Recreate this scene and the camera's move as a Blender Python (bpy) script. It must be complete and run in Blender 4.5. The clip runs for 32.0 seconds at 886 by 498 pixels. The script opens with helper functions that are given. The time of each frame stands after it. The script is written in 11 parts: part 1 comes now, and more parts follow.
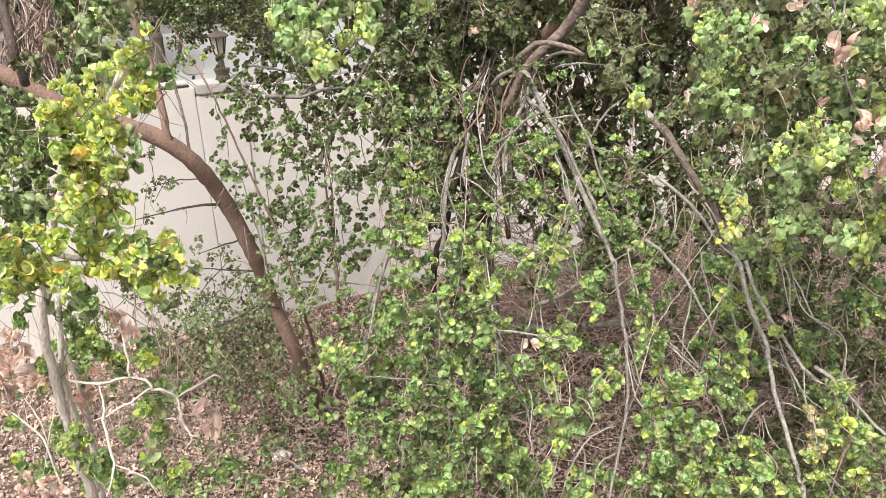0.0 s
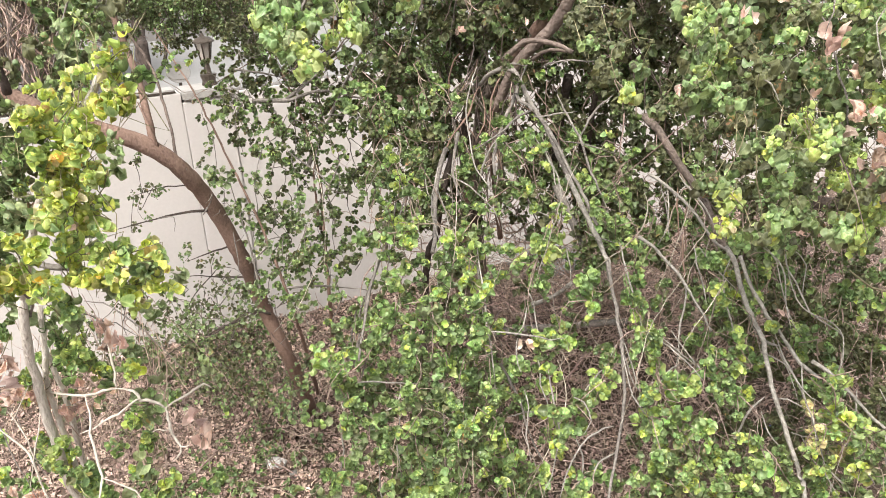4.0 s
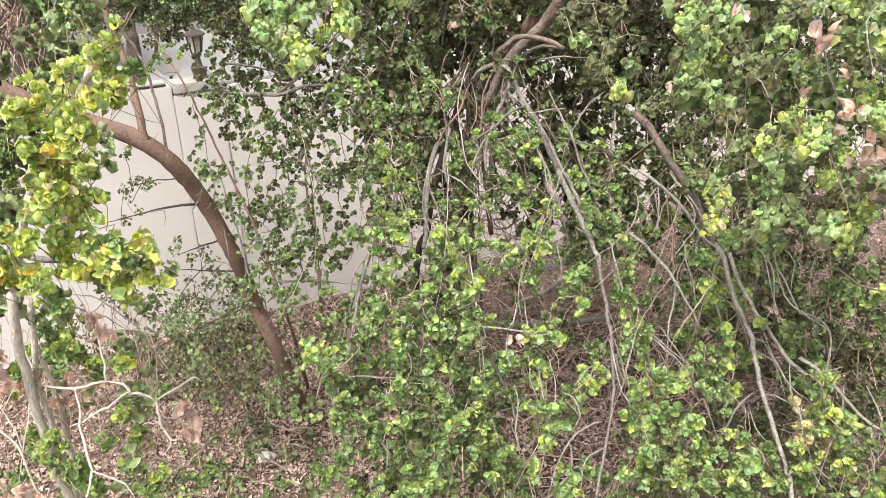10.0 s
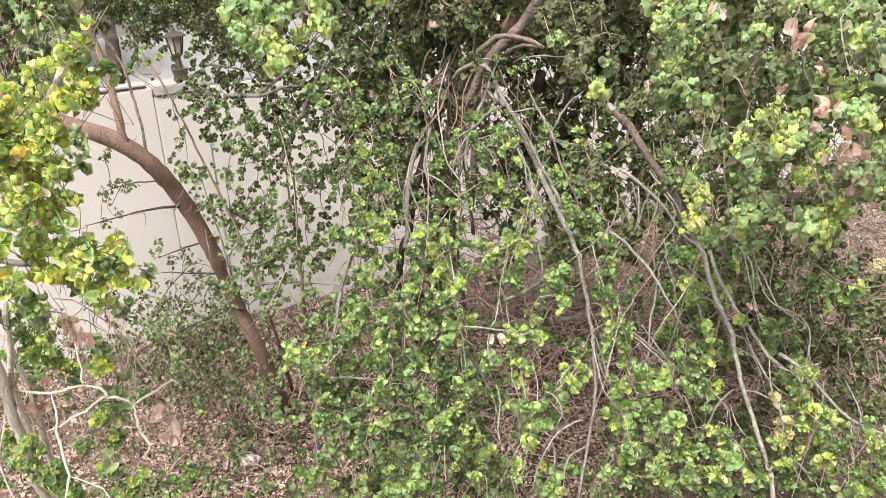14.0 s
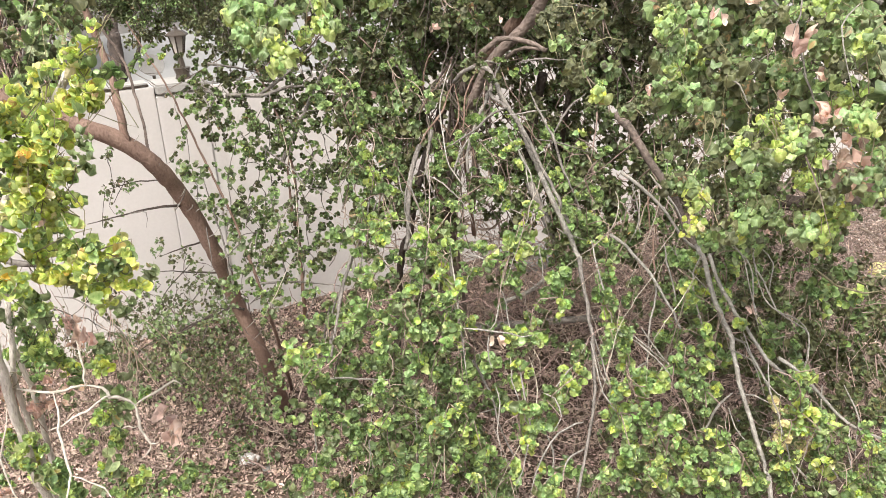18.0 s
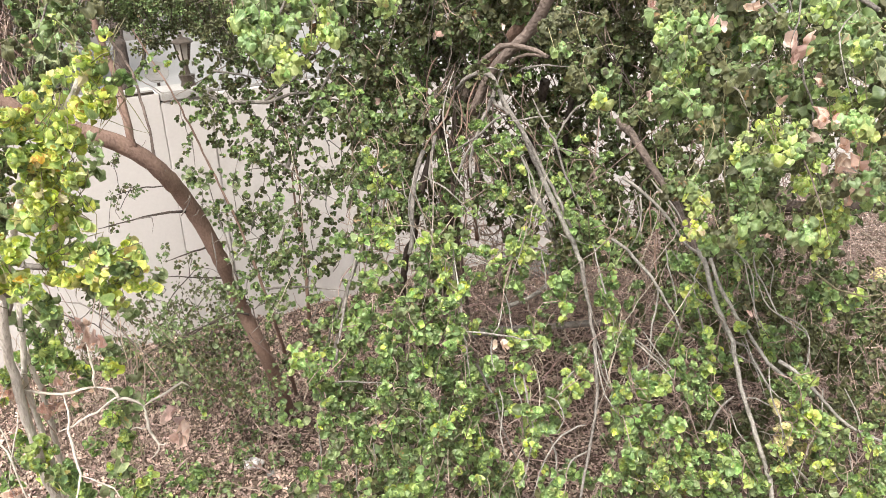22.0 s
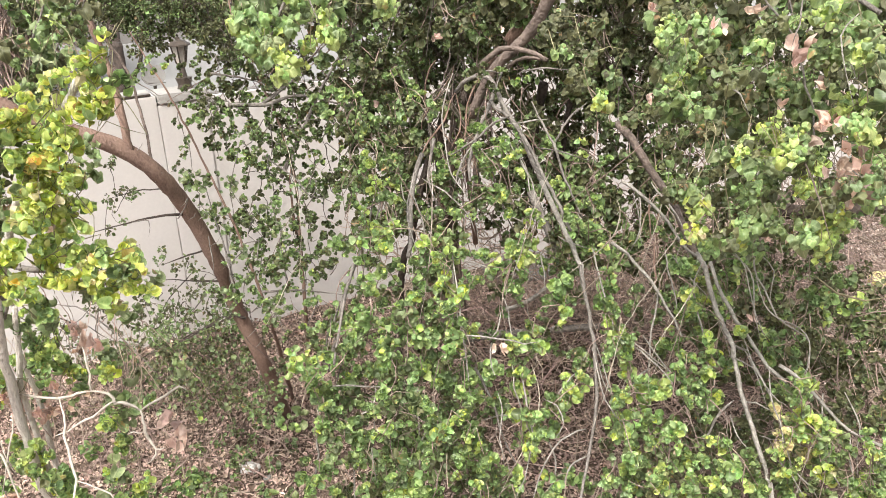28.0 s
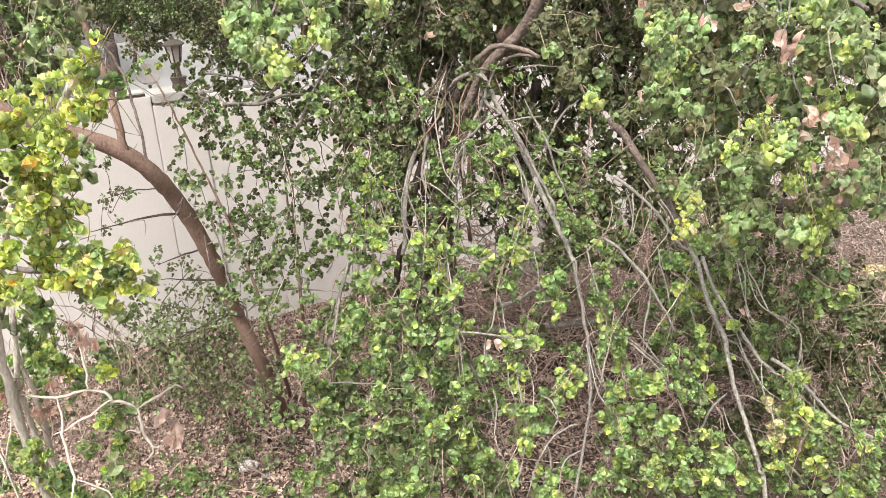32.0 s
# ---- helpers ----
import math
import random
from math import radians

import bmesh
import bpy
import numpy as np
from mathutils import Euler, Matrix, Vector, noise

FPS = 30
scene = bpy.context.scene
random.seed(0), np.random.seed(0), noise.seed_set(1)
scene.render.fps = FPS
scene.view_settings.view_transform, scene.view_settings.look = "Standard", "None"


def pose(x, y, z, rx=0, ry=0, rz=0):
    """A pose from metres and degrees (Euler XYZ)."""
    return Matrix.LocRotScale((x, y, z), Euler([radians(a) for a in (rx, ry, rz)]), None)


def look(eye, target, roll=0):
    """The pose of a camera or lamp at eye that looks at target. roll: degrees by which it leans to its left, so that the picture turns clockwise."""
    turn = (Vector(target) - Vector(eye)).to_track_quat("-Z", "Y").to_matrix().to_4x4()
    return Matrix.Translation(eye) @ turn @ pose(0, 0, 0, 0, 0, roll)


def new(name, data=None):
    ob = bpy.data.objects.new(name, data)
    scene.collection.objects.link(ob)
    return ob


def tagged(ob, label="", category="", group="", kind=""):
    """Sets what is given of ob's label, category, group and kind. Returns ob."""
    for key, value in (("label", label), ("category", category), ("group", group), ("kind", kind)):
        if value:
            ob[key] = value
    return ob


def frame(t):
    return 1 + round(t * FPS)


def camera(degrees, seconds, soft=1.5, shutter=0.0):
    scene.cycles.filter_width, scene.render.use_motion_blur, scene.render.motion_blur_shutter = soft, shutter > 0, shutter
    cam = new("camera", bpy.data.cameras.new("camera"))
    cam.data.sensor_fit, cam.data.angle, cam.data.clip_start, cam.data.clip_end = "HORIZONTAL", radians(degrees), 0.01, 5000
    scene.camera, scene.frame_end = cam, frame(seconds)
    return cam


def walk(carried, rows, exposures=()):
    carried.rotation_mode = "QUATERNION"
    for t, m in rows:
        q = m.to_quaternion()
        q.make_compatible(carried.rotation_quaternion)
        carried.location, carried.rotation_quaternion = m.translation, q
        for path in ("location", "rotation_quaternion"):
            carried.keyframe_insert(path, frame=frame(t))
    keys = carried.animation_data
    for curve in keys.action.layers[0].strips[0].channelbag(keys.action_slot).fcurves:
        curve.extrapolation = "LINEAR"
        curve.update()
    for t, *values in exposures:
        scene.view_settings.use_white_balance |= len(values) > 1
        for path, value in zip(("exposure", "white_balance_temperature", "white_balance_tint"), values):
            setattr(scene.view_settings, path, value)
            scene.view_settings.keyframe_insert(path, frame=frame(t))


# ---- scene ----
# ---- camera ----
cam = camera(55.50, 32.0, 0.8)
walk(cam, [
    (0, pose(0.0000, 0.0000, 3.0500, 68.974, 2.801, -1.076)),
    (0.5, pose(0.0006, -0.0111, 3.0535, 69.128, 2.803, -1.145)),
    (1, pose(0.0040, -0.0108, 3.0529, 69.211, 3.241, -1.358)),
    (1.5, pose(0.0130, -0.0071, 3.0523, 69.207, 3.939, -1.718)),
    (2, pose(0.0163, 0.0005, 3.0492, 69.223, 4.113, -1.911)),
    (2.5, pose(0.0072, 0.0042, 3.0463, 69.196, 4.010, -1.946)),
    (3, pose(0.0014, 0.0227, 3.0373, 69.149, 3.955, -1.992)),
    (3.5, pose(0.0009, 0.0346, 3.0351, 69.095, 3.833, -1.972)),
    (5.5, pose(0.0075, 0.0048, 3.0418, 69.029, 3.619, -2.139)),
    (6, pose(0.0096, 0.0108, 3.0387, 68.963, 3.584, -2.072)),
    (6.5, pose(0.0049, 0.0225, 3.0340, 68.886, 3.606, -2.058)),
    (7, pose(0.0030, 0.0275, 3.0340, 68.814, 3.596, -2.074)),
    (7.5, pose(0.0029, 0.0261, 3.0345, 68.780, 3.579, -2.095)),
    (8, pose(0.0022, 0.0220, 3.0384, 68.771, 3.518, -2.052)),
    (8.5, pose(0.0027, 0.0260, 3.0359, 68.792, 3.469, -2.175)),
    (9, pose(0.0097, 0.0272, 3.0315, 68.785, 3.359, -2.276)),
    (9.5, pose(0.0099, 0.0283, 3.0359, 68.792, 3.278, -2.358)),
    (10, pose(0.0001, 0.0256, 3.0365, 68.741, 3.189, -2.503)),
    (10.5, pose(0.0035, 0.0204, 3.0384, 68.731, 3.171, -2.604)),
    (11, pose(0.0098, 0.0187, 3.0389, 68.685, 3.324, -2.786)),
    (11.5, pose(0.0069, 0.0089, 3.0421, 68.726, 3.230, -2.890)),
    (12, pose(0.0078, 0.0059, 3.0445, 68.767, 3.197, -3.058)),
    (12.5, pose(0.0078, 0.0069, 3.0456, 68.832, 3.350, -3.241)),
    (13, pose(0.0115, 0.0086, 3.0460, 68.883, 3.419, -3.432)),
    (13.5, pose(0.0142, 0.0159, 3.0395, 68.817, 3.384, -3.558)),
    (14, pose(0.0141, 0.0270, 3.0334, 68.702, 3.335, -3.614)),
    (14.5, pose(0.0099, 0.0257, 3.0329, 68.653, 3.253, -3.565)),
    (16.5, pose(0.0210, 0.0251, 3.0334, 68.513, 3.139, -3.522)),
    (17, pose(0.0238, 0.0296, 3.0339, 68.548, 3.114, -3.540)),
    (17.5, pose(0.0197, 0.0259, 3.0385, 68.542, 3.097, -3.528)),
    (18, pose(0.0118, 0.0218, 3.0430, 68.682, 2.935, -3.452)),
    (18.5, pose(0.0155, 0.0227, 3.0440, 68.849, 2.876, -3.471)),
    (19, pose(0.0158, 0.0185, 3.0459, 68.965, 2.996, -3.487)),
    (19.5, pose(0.0120, 0.0086, 3.0476, 69.036, 3.086, -3.442)),
    (20, pose(0.0103, 0.0094, 3.0482, 68.978, 3.186, -3.491)),
    (20.5, pose(0.0104, -0.0016, 3.0536, 69.064, 3.191, -3.324)),
    (21, pose(0.0096, -0.0026, 3.0482, 69.059, 3.110, -3.320)),
    (21.5, pose(0.0082, -0.0069, 3.0511, 69.100, 3.116, -3.281)),
    (22, pose(0.0098, -0.0061, 3.0481, 69.116, 3.080, -3.266)),
    (22.5, pose(0.0160, 0.0020, 3.0450, 69.066, 3.114, -3.288)),
    (23, pose(0.0172, 0.0065, 3.0445, 69.103, 3.184, -3.308)),
    (23.5, pose(0.0172, 0.0115, 3.0424, 69.133, 3.271, -3.349)),
    (24, pose(0.0121, 0.0160, 3.0435, 69.140, 3.359, -3.400)),
    (24.5, pose(0.0085, 0.0154, 3.0436, 69.155, 3.345, -3.430)),
    (25, pose(0.0052, 0.0097, 3.0433, 69.146, 3.316, -3.450)),
    (25.5, pose(0.0083, 0.0082, 3.0456, 69.192, 3.300, -3.548)),
    (27.5, pose(0.0052, 0.0038, 3.0445, 69.373, 2.965, -3.483)),
    (28, pose(0.0022, 0.0066, 3.0424, 69.359, 2.913, -3.474)),
    (28.5, pose(0.0057, 0.0107, 3.0408, 69.366, 2.874, -3.448)),
    (29, pose(0.0056, 0.0218, 3.0381, 69.334, 2.840, -3.480)),
    (29.5, pose(0.0123, 0.0293, 3.0353, 69.261, 2.858, -3.582)),
    (30, pose(0.0161, 0.0188, 3.0359, 69.149, 2.961, -3.701)),
    (30.5, pose(0.0098, -0.0003, 3.0454, 69.099, 3.183, -3.747)),
    (31, pose(0.0084, -0.0072, 3.0474, 69.124, 3.337, -3.767)),
    (31.5, pose(0.0057, -0.0113, 3.0494, 69.142, 3.344, -3.787)),
    (32, pose(0.0108, -0.0103, 3.0494, 69.122, 3.305, -3.838)),
])

# ---- light ----
world = bpy.data.worlds.new("sky_world")
scene.world = world
world.use_nodes = True
SUN_EL, SUN_AZ = 58.0, 200.0     # high, soft, from behind the viewer (azimuth from +y, clockwise)
wn = world.node_tree
sky = wn.nodes.new("ShaderNodeTexSky")
sky.sky_type, sky.sun_disc = 'NISHITA', False
sky.sun_elevation, sky.sun_rotation = radians(SUN_EL), radians(SUN_AZ)
sky.air_density, sky.dust_density = 1.0, 4.0
soft = wn.nodes.new("ShaderNodeHueSaturation")
soft.inputs["Saturation"].default_value = 0.06
wn.links.new(sky.outputs[0], soft.inputs["Color"])
wn.links.new(soft.outputs[0], wn.nodes["Background"].inputs["Color"])
wn.nodes["Background"].inputs["Strength"].default_value = 0.14
sun = new("sun", bpy.data.lights.new("sun", 'SUN'))
sun.data.energy, sun.data.angle, sun.data.color = 2.1, radians(18), (1.0, 0.942, 0.845)
az, el = radians(SUN_AZ), radians(SUN_EL)
sun.matrix_world = look((0, 0, 30), (-math.sin(az) * math.cos(el), -math.cos(az) * math.cos(el), 30 - math.sin(el)))
scene.view_settings.exposure = 1.08


# ---- materials ----
def mat(name, colour, rough=0.8, vary=0.25, scale=8.0, fine=60.0, bump=0.3, second=None, spread="", coat=0.0, sheer=0.0, metal=0.0, stretch=(1, 1, 1)):
    """A surface with colour variation at two scales and fine relief. spread: 'object' or 'island' shifts the colour piece by piece; sheer: light that passes through."""
    m = bpy.data.materials.new(name)
    m.use_nodes = True
    t = m.node_tree
    n, l = t.nodes, t.links
    b = n["Principled BSDF"]
    b.inputs["Roughness"].default_value, b.inputs["Metallic"].default_value = rough, metal
    b.inputs["Coat Weight"].default_value = coat
    co = n.new("ShaderNodeTexCoord")
    mp = n.new("ShaderNodeMapping")
    mp.inputs["Scale"].default_value = stretch
    l.new(co.outputs["Object"], mp.inputs["Vector"])
    big, small = n.new("ShaderNodeTexNoise"), n.new("ShaderNodeTexNoise")
    for tex, s in ((big, scale), (small, fine)):
        tex.inputs["Scale"].default_value, tex.inputs["Detail"].default_value = s, 4
        l.new(mp.outputs[0], tex.inputs["Vector"])
    mixed = n.new("ShaderNodeMath")
    mixed.operation = 'MULTIPLY_ADD'
    mixed.inputs[1].default_value = 0.45
    l.new(small.outputs[0], mixed.inputs[0])
    half = n.new("ShaderNodeMath")
    half.operation = 'MULTIPLY'
    half.inputs[1].default_value = 0.55
    l.new(big.outputs[0], half.inputs[0])
    l.new(half.outputs[0], mixed.inputs[2])
    ramp = n.new("ShaderNodeValToRGB")
    dark = [c * (1 - vary) for c in colour]
    light = list(second) if second else [min(1, c * (1 + vary)) for c in colour]
    ramp.color_ramp.elements[0].position, ramp.color_ramp.elements[1].position = 0.33, 0.68
    ramp.color_ramp.elements[0].color, ramp.color_ramp.elements[1].color = (*dark, 1), (*light, 1)
    l.new(mixed.outputs[0], ramp.inputs[0])
    col = ramp.outputs[0]
    if spread:
        src = n.new("ShaderNodeObjectInfo" if spread == "object" else "ShaderNodeNewGeometry")
        rnd = src.outputs["Random" if spread == "object" else "Random Per Island"]
        hsv = n.new("ShaderNodeHueSaturation")
        vr = n.new("ShaderNodeMapRange")
        vr.inputs["To Min"].default_value, vr.inputs["To Max"].default_value = 0.6, 1.35
        l.new(rnd, vr.inputs["Value"])
        l.new(vr.outputs[0], hsv.inputs["Value"])
        again = n.new("ShaderNodeMath")
        again.operation = 'MULTIPLY'
        again.inputs[1].default_value = 7.31
        frac = n.new("ShaderNodeMath")
        frac.operation = 'FRACT'
        l.new(rnd, again.inputs[0])
        l.new(again.outputs[0], frac.inputs[0])
        hr = n.new("ShaderNodeMapRange")
        hr.inputs["To Min"].default_value, hr.inputs["To Max"].default_value = 0.475, 0.52
        l.new(frac.outputs[0], hr.inputs["Value"])
        l.new(hr.outputs[0], hsv.inputs["Hue"])
        l.new(col, hsv.inputs["Color"])
        col = hsv.outputs[0]
    l.new(col, b.inputs["Base Color"])
    bm_ = n.new("ShaderNodeBump")
    bm_.inputs["Strength"].default_value, bm_.inputs["Distance"].default_value = bump, 0.01
    l.new(small.outputs[0], bm_.inputs["Height"])
    l.new(bm_.outputs[0], b.inputs["Normal"])
    if sheer:
        tr, mx = n.new("ShaderNodeBsdfTranslucent"), n.new("ShaderNodeMixShader")
        mx.inputs[0].default_value = sheer
        l.new(col, tr.inputs["Color"])
        l.new(b.outputs[0], mx.inputs[1])
        l.new(tr.outputs[0], mx.inputs[2])
        l.new(mx.outputs[0], n["Material Output"].inputs["Surface"])
    return m


LEAF_COLOURS = dict(          # style: darker colour, lighter colour, edge and vein colour, roughness, light that passes, strength of the rim
    L=((0.44, 0.56, 0.085), (0.70, 0.76, 0.21), (0.76, 0.74, 0.29), 0.48, 0.36),
    Y=((0.275, 0.405, 0.095), (0.54, 0.645, 0.23), (0.62, 0.69, 0.29), 0.42, 0.32),
    B=((0.15, 0.265, 0.085), (0.345, 0.475, 0.19), (0.44, 0.54, 0.24), 0.40, 0.28),
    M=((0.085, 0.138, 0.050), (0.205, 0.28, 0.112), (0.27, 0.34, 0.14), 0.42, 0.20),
    # D is darkened to carry the shade between leaf clumps in its colour
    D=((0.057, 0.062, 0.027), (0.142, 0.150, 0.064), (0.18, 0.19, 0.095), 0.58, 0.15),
    P=((0.14, 0.195, 0.085), (0.30, 0.355, 0.17), (0.42, 0.46, 0.27), 0.50, 0.18),
    V=((0.27, 0.40, 0.085), (0.62, 0.70, 0.17), (0.84, 0.79, 0.25), 0.50, 0.36, 0.8),
    W=((0.54, 0.50, 0.22), (0.74, 0.67, 0.38), (0.78, 0.68, 0.44), 0.6, 0.30),
    O=((0.66, 0.48, 0.08), (0.80, 0.68, 0.22), (0.62, 0.36, 0.12), 0.55, 0.36),
    R=((0.60, 0.43, 0.35), (0.88, 0.70, 0.60), (0.78, 0.61, 0.52), 0.8, 0.38),
)


def leaf_mat(name, dark, light, edge, rough, sheer, spread, rim_part=0.32):
    """Leaf skin: two greens mottled, a paler midrib, side veins and rim, and light that shines through."""
    m = bpy.data.materials.new(name)
    m.use_nodes = True
    n, l = m.node_tree.nodes, m.node_tree.links
    b = n["Principled BSDF"]

    def math_node(op, a, c=None, d=None):
        k = n.new("ShaderNodeMath")
        k.operation = op
        for s, v in zip(k.inputs, (a, c, d)):
            if v is None:
                continue
            if isinstance(v, (int, float)):
                s.default_value = v
            else:
                l.new(v, s)
        return k.outputs[0]
    co = n.new("ShaderNodeTexCoord")
    sep = n.new("ShaderNodeSeparateXYZ")
    l.new(co.outputs["UV"], sep.inputs[0])
    u = math_node('ABSOLUTE', math_node('SUBTRACT', sep.outputs[0], 0.5))
    v = sep.outputs[1]
    src = n.new("ShaderNodeObjectInfo" if spread == "object" else "ShaderNodeNewGeometry")
    rnd = src.outputs["Random" if spread == "object" else "Random Per Island"]
    tex = n.new("ShaderNodeTexNoise")
    tex.noise_dimensions = '4D'
    tex.inputs["Scale"].default_value, tex.inputs["Detail"].default_value = 3.5, 5
    l.new(co.outputs["UV"], tex.inputs["Vector"])
    l.new(math_node('MULTIPLY', rnd, 91.0), tex.inputs["W"])
    mix = n.new("ShaderNodeMix")
    mix.data_type = 'RGBA'
    ramp = n.new("ShaderNodeMapRange")
    ramp.inputs["From Min"].default_value, ramp.inputs["From Max"].default_value = 0.32, 0.68
    l.new(tex.outputs[0], ramp.inputs["Value"])
    l.new(ramp.outputs[0], mix.inputs["Factor"])
    mix.inputs["A"].default_value, mix.inputs["B"].default_value = (*dark, 1), (*light, 1)
    rib = math_node('LESS_THAN', u, 0.022)
    side = math_node('GREATER_THAN', math_node('SINE', math_node('MULTIPLY', math_node('SUBTRACT', v, math_node('MULTIPLY', u, 0.8)), 38.0)), 0.93)
    dist = math_node('SQRT', math_node('ADD', math_node('POWER', u, 2.0), math_node('POWER', math_node('MULTIPLY', math_node('SUBTRACT', v, 0.42), 0.85), 2.0)))
    rim = n.new("ShaderNodeMapRange")
    rim.inputs["From Min"].default_value, rim.inputs["From Max"].default_value = 0.28, 0.52
    l.new(dist, rim.inputs["Value"])
    mask = math_node('MINIMUM', math_node('ADD', math_node('MULTIPLY', math_node('MAXIMUM', rib, math_node('MULTIPLY', side, 0.5)), 0.6), math_node('MULTIPLY', rim.outputs[0], rim_part)), 1.0)
    mix2 = n.new("ShaderNodeMix")
    mix2.data_type = 'RGBA'
    l.new(mask, mix2.inputs["Factor"])
    l.new(mix.outputs["Result"], mix2.inputs["A"])
    mix2.inputs["B"].default_value = (*edge, 1)
    scorch = n.new("ShaderNodeMix")
    scorch.data_type = 'RGBA'
    l.new(math_node('MULTIPLY', math_node('GREATER_THAN', math_node('FRACT', math_node('MULTIPLY', rnd, 29.0)), 0.94), math_node('MULTIPLY', math_node('GREATER_THAN', tex.outputs[0], 0.56), 0.6)), scorch.inputs["Factor"])
    l.new(mix2.outputs["Result"], scorch.inputs["A"])
    scorch.inputs["B"].default_value = (0.42, 0.24, 0.11, 1)
    mix2 = scorch
    hsv = n.new("ShaderNodeHueSaturation")
    l.new(math_node('MULTIPLY_ADD', rnd, 0.75, 0.62), hsv.inputs["Value"])
    l.new(math_node('MULTIPLY_ADD', math_node('FRACT', math_node('MULTIPLY', rnd, 7.31)), 0.036, 0.476), hsv.inputs["Hue"])
    l.new(math_node('MULTIPLY_ADD', math_node('FRACT', math_node('MULTIPLY', rnd, 13.7)), 0.24, 0.86), hsv.inputs["Saturation"])
    l.new(mix2.outputs["Result"], hsv.inputs["Color"])
    l.new(hsv.outputs[0], b.inputs["Base Color"])
    b.inputs["Roughness"].default_value = rough
    bump = n.new("ShaderNodeBump")
    bump.inputs["Strength"].default_value, bump.inputs["Distance"].default_value = 0.35, 0.003
    l.new(tex.outputs[0], bump.inputs["Height"])
    l.new(bump.outputs[0], b.inputs["Normal"])
    tr, mx = n.new("ShaderNodeBsdfTranslucent"), n.new("ShaderNodeMixShader")
    mx.inputs[0].default_value = sheer
    l.new(hsv.outputs[0], tr.inputs["Color"])
    l.new(b.outputs[0], mx.inputs[1])
    l.new(tr.outputs[0], mx.inputs[2])
    l.new(mx.outputs[0], n["Material Output"].inputs["Surface"])
    return m


LEAF_MATS = {}
for key, row in LEAF_COLOURS.items():
    for sp in ("object", "island"):
        LEAF_MATS[key, sp] = leaf_mat(f"leaf_{key}_{sp}", *row[:5], sp, *row[5:])
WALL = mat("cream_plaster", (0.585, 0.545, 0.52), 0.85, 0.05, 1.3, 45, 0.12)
PIER = mat("grey_plaster", (0.155, 0.145, 0.135), 0.85, 0.2, 6, 60, 0.2)
CAP = mat("weathered_cap", (0.36, 0.34, 0.32), 0.85, 0.15, 6, 60, 0.2)
HOUSE = mat("house_paint", (0.235, 0.22, 0.21), 0.8, 0.05, 1.0, 40, 0.1)
YARD = mat("pale_concrete", (0.25, 0.246, 0.242), 0.8, 0.08, 0.8, 20, 0.2)
SOIL = mat("soil", (0.09, 0.062, 0.047), 0.95, 0.5, 2.5, 40, 0.8, (0.17, 0.12, 0.09))
LITTER = mat("dry_litter", (0.125, 0.072, 0.056), 0.8, 0.35, 10, 90, 0.3, (0.76, 0.58, 0.48), "island", 0, 0.1)
LITTER_PALE = mat("pale_litter", (0.36, 0.27, 0.235), 0.85, 0.3, 10, 90, 0.3, (0.86, 0.74, 0.67), "island", 0, 0.1)
BARK_RED = mat("brown_bark", (0.175, 0.106, 0.080), 0.85, 0.28, 9, 110, 0.8, (0.30, 0.196, 0.152), "", stretch=(1, 1, 0.6))
BARK_BROWN = mat("dull_brown_bark", (0.105, 0.076, 0.062), 0.85, 0.4, 12, 70, 0.9, (0.25, 0.19, 0.16))
POLE = mat("weathered_pole_wood", (0.58, 0.50, 0.44), 0.75, 0.3, 9, 70, 0.8, (0.80, 0.74, 0.67), stretch=(3, 3, 0.6))
BARK_GREY = mat("grey_bark", (0.125, 0.107, 0.094), 0.8, 0.3, 18, 110, 0.9, (0.31, 0.275, 0.245))
BARK_PALE = mat("pale_bark", (0.235, 0.21, 0.185), 0.75, 0.3, 14, 90, 0.9, (0.46, 0.42, 0.375))
BARK_BLEACHED = mat("bleached_wood", (0.40, 0.35, 0.29), 0.7, 0.25, 18, 90, 0.5, (0.68, 0.61, 0.53))
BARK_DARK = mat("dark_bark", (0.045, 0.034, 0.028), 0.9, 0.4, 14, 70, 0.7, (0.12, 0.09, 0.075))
TWIG_DRY = mat("dry_twig", (0.17, 0.12, 0.095), 0.85, 0.3, 14, 90, 0.5, (0.43, 0.33, 0.27), "island")
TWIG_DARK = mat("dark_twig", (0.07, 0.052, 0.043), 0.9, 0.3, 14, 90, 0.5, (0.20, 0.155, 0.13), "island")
TWIG_TAN = mat("tan_twig", (0.27, 0.19, 0.15), 0.85, 0.3, 14, 90, 0.5, (0.66, 0.50, 0.42), "island")
TWIG_PALE = mat("pale_twig", (0.30, 0.25, 0.20), 0.75, 0.3, 14, 90, 0.5, (0.60, 0.52, 0.44), "island")
TWIG_GREEN = mat("green_twig", (0.12, 0.11, 0.05), 0.7, 0.3, 14, 90, 0.4, (0.36, 0.32, 0.19), "island")
STONE = mat("white_stone", (0.60, 0.57, 0.55), 0.85, 0.2, 20, 90, 0.5)
METAL_DARK = mat("bronze_metal", (0.10, 0.08, 0.065), 0.5, 0.2, 20, 80, 0.2, metal=0.6)
FROST = mat("frosted_glass", (0.42, 0.38, 0.34), 0.3, 0.1, 10, 60, 0.1)
PLASTIC_BLUE = mat("blue_plastic", (0.05, 0.09, 0.30), 0.4, 0.2, 20, 80, 0.2)
PLASTIC_YELLOW = mat("yellow_plastic", (0.72, 0.64, 0.26), 0.4, 0.15, 10, 60, 0.1)


# ---- building tools ----
rng = np.random.default_rng(7)


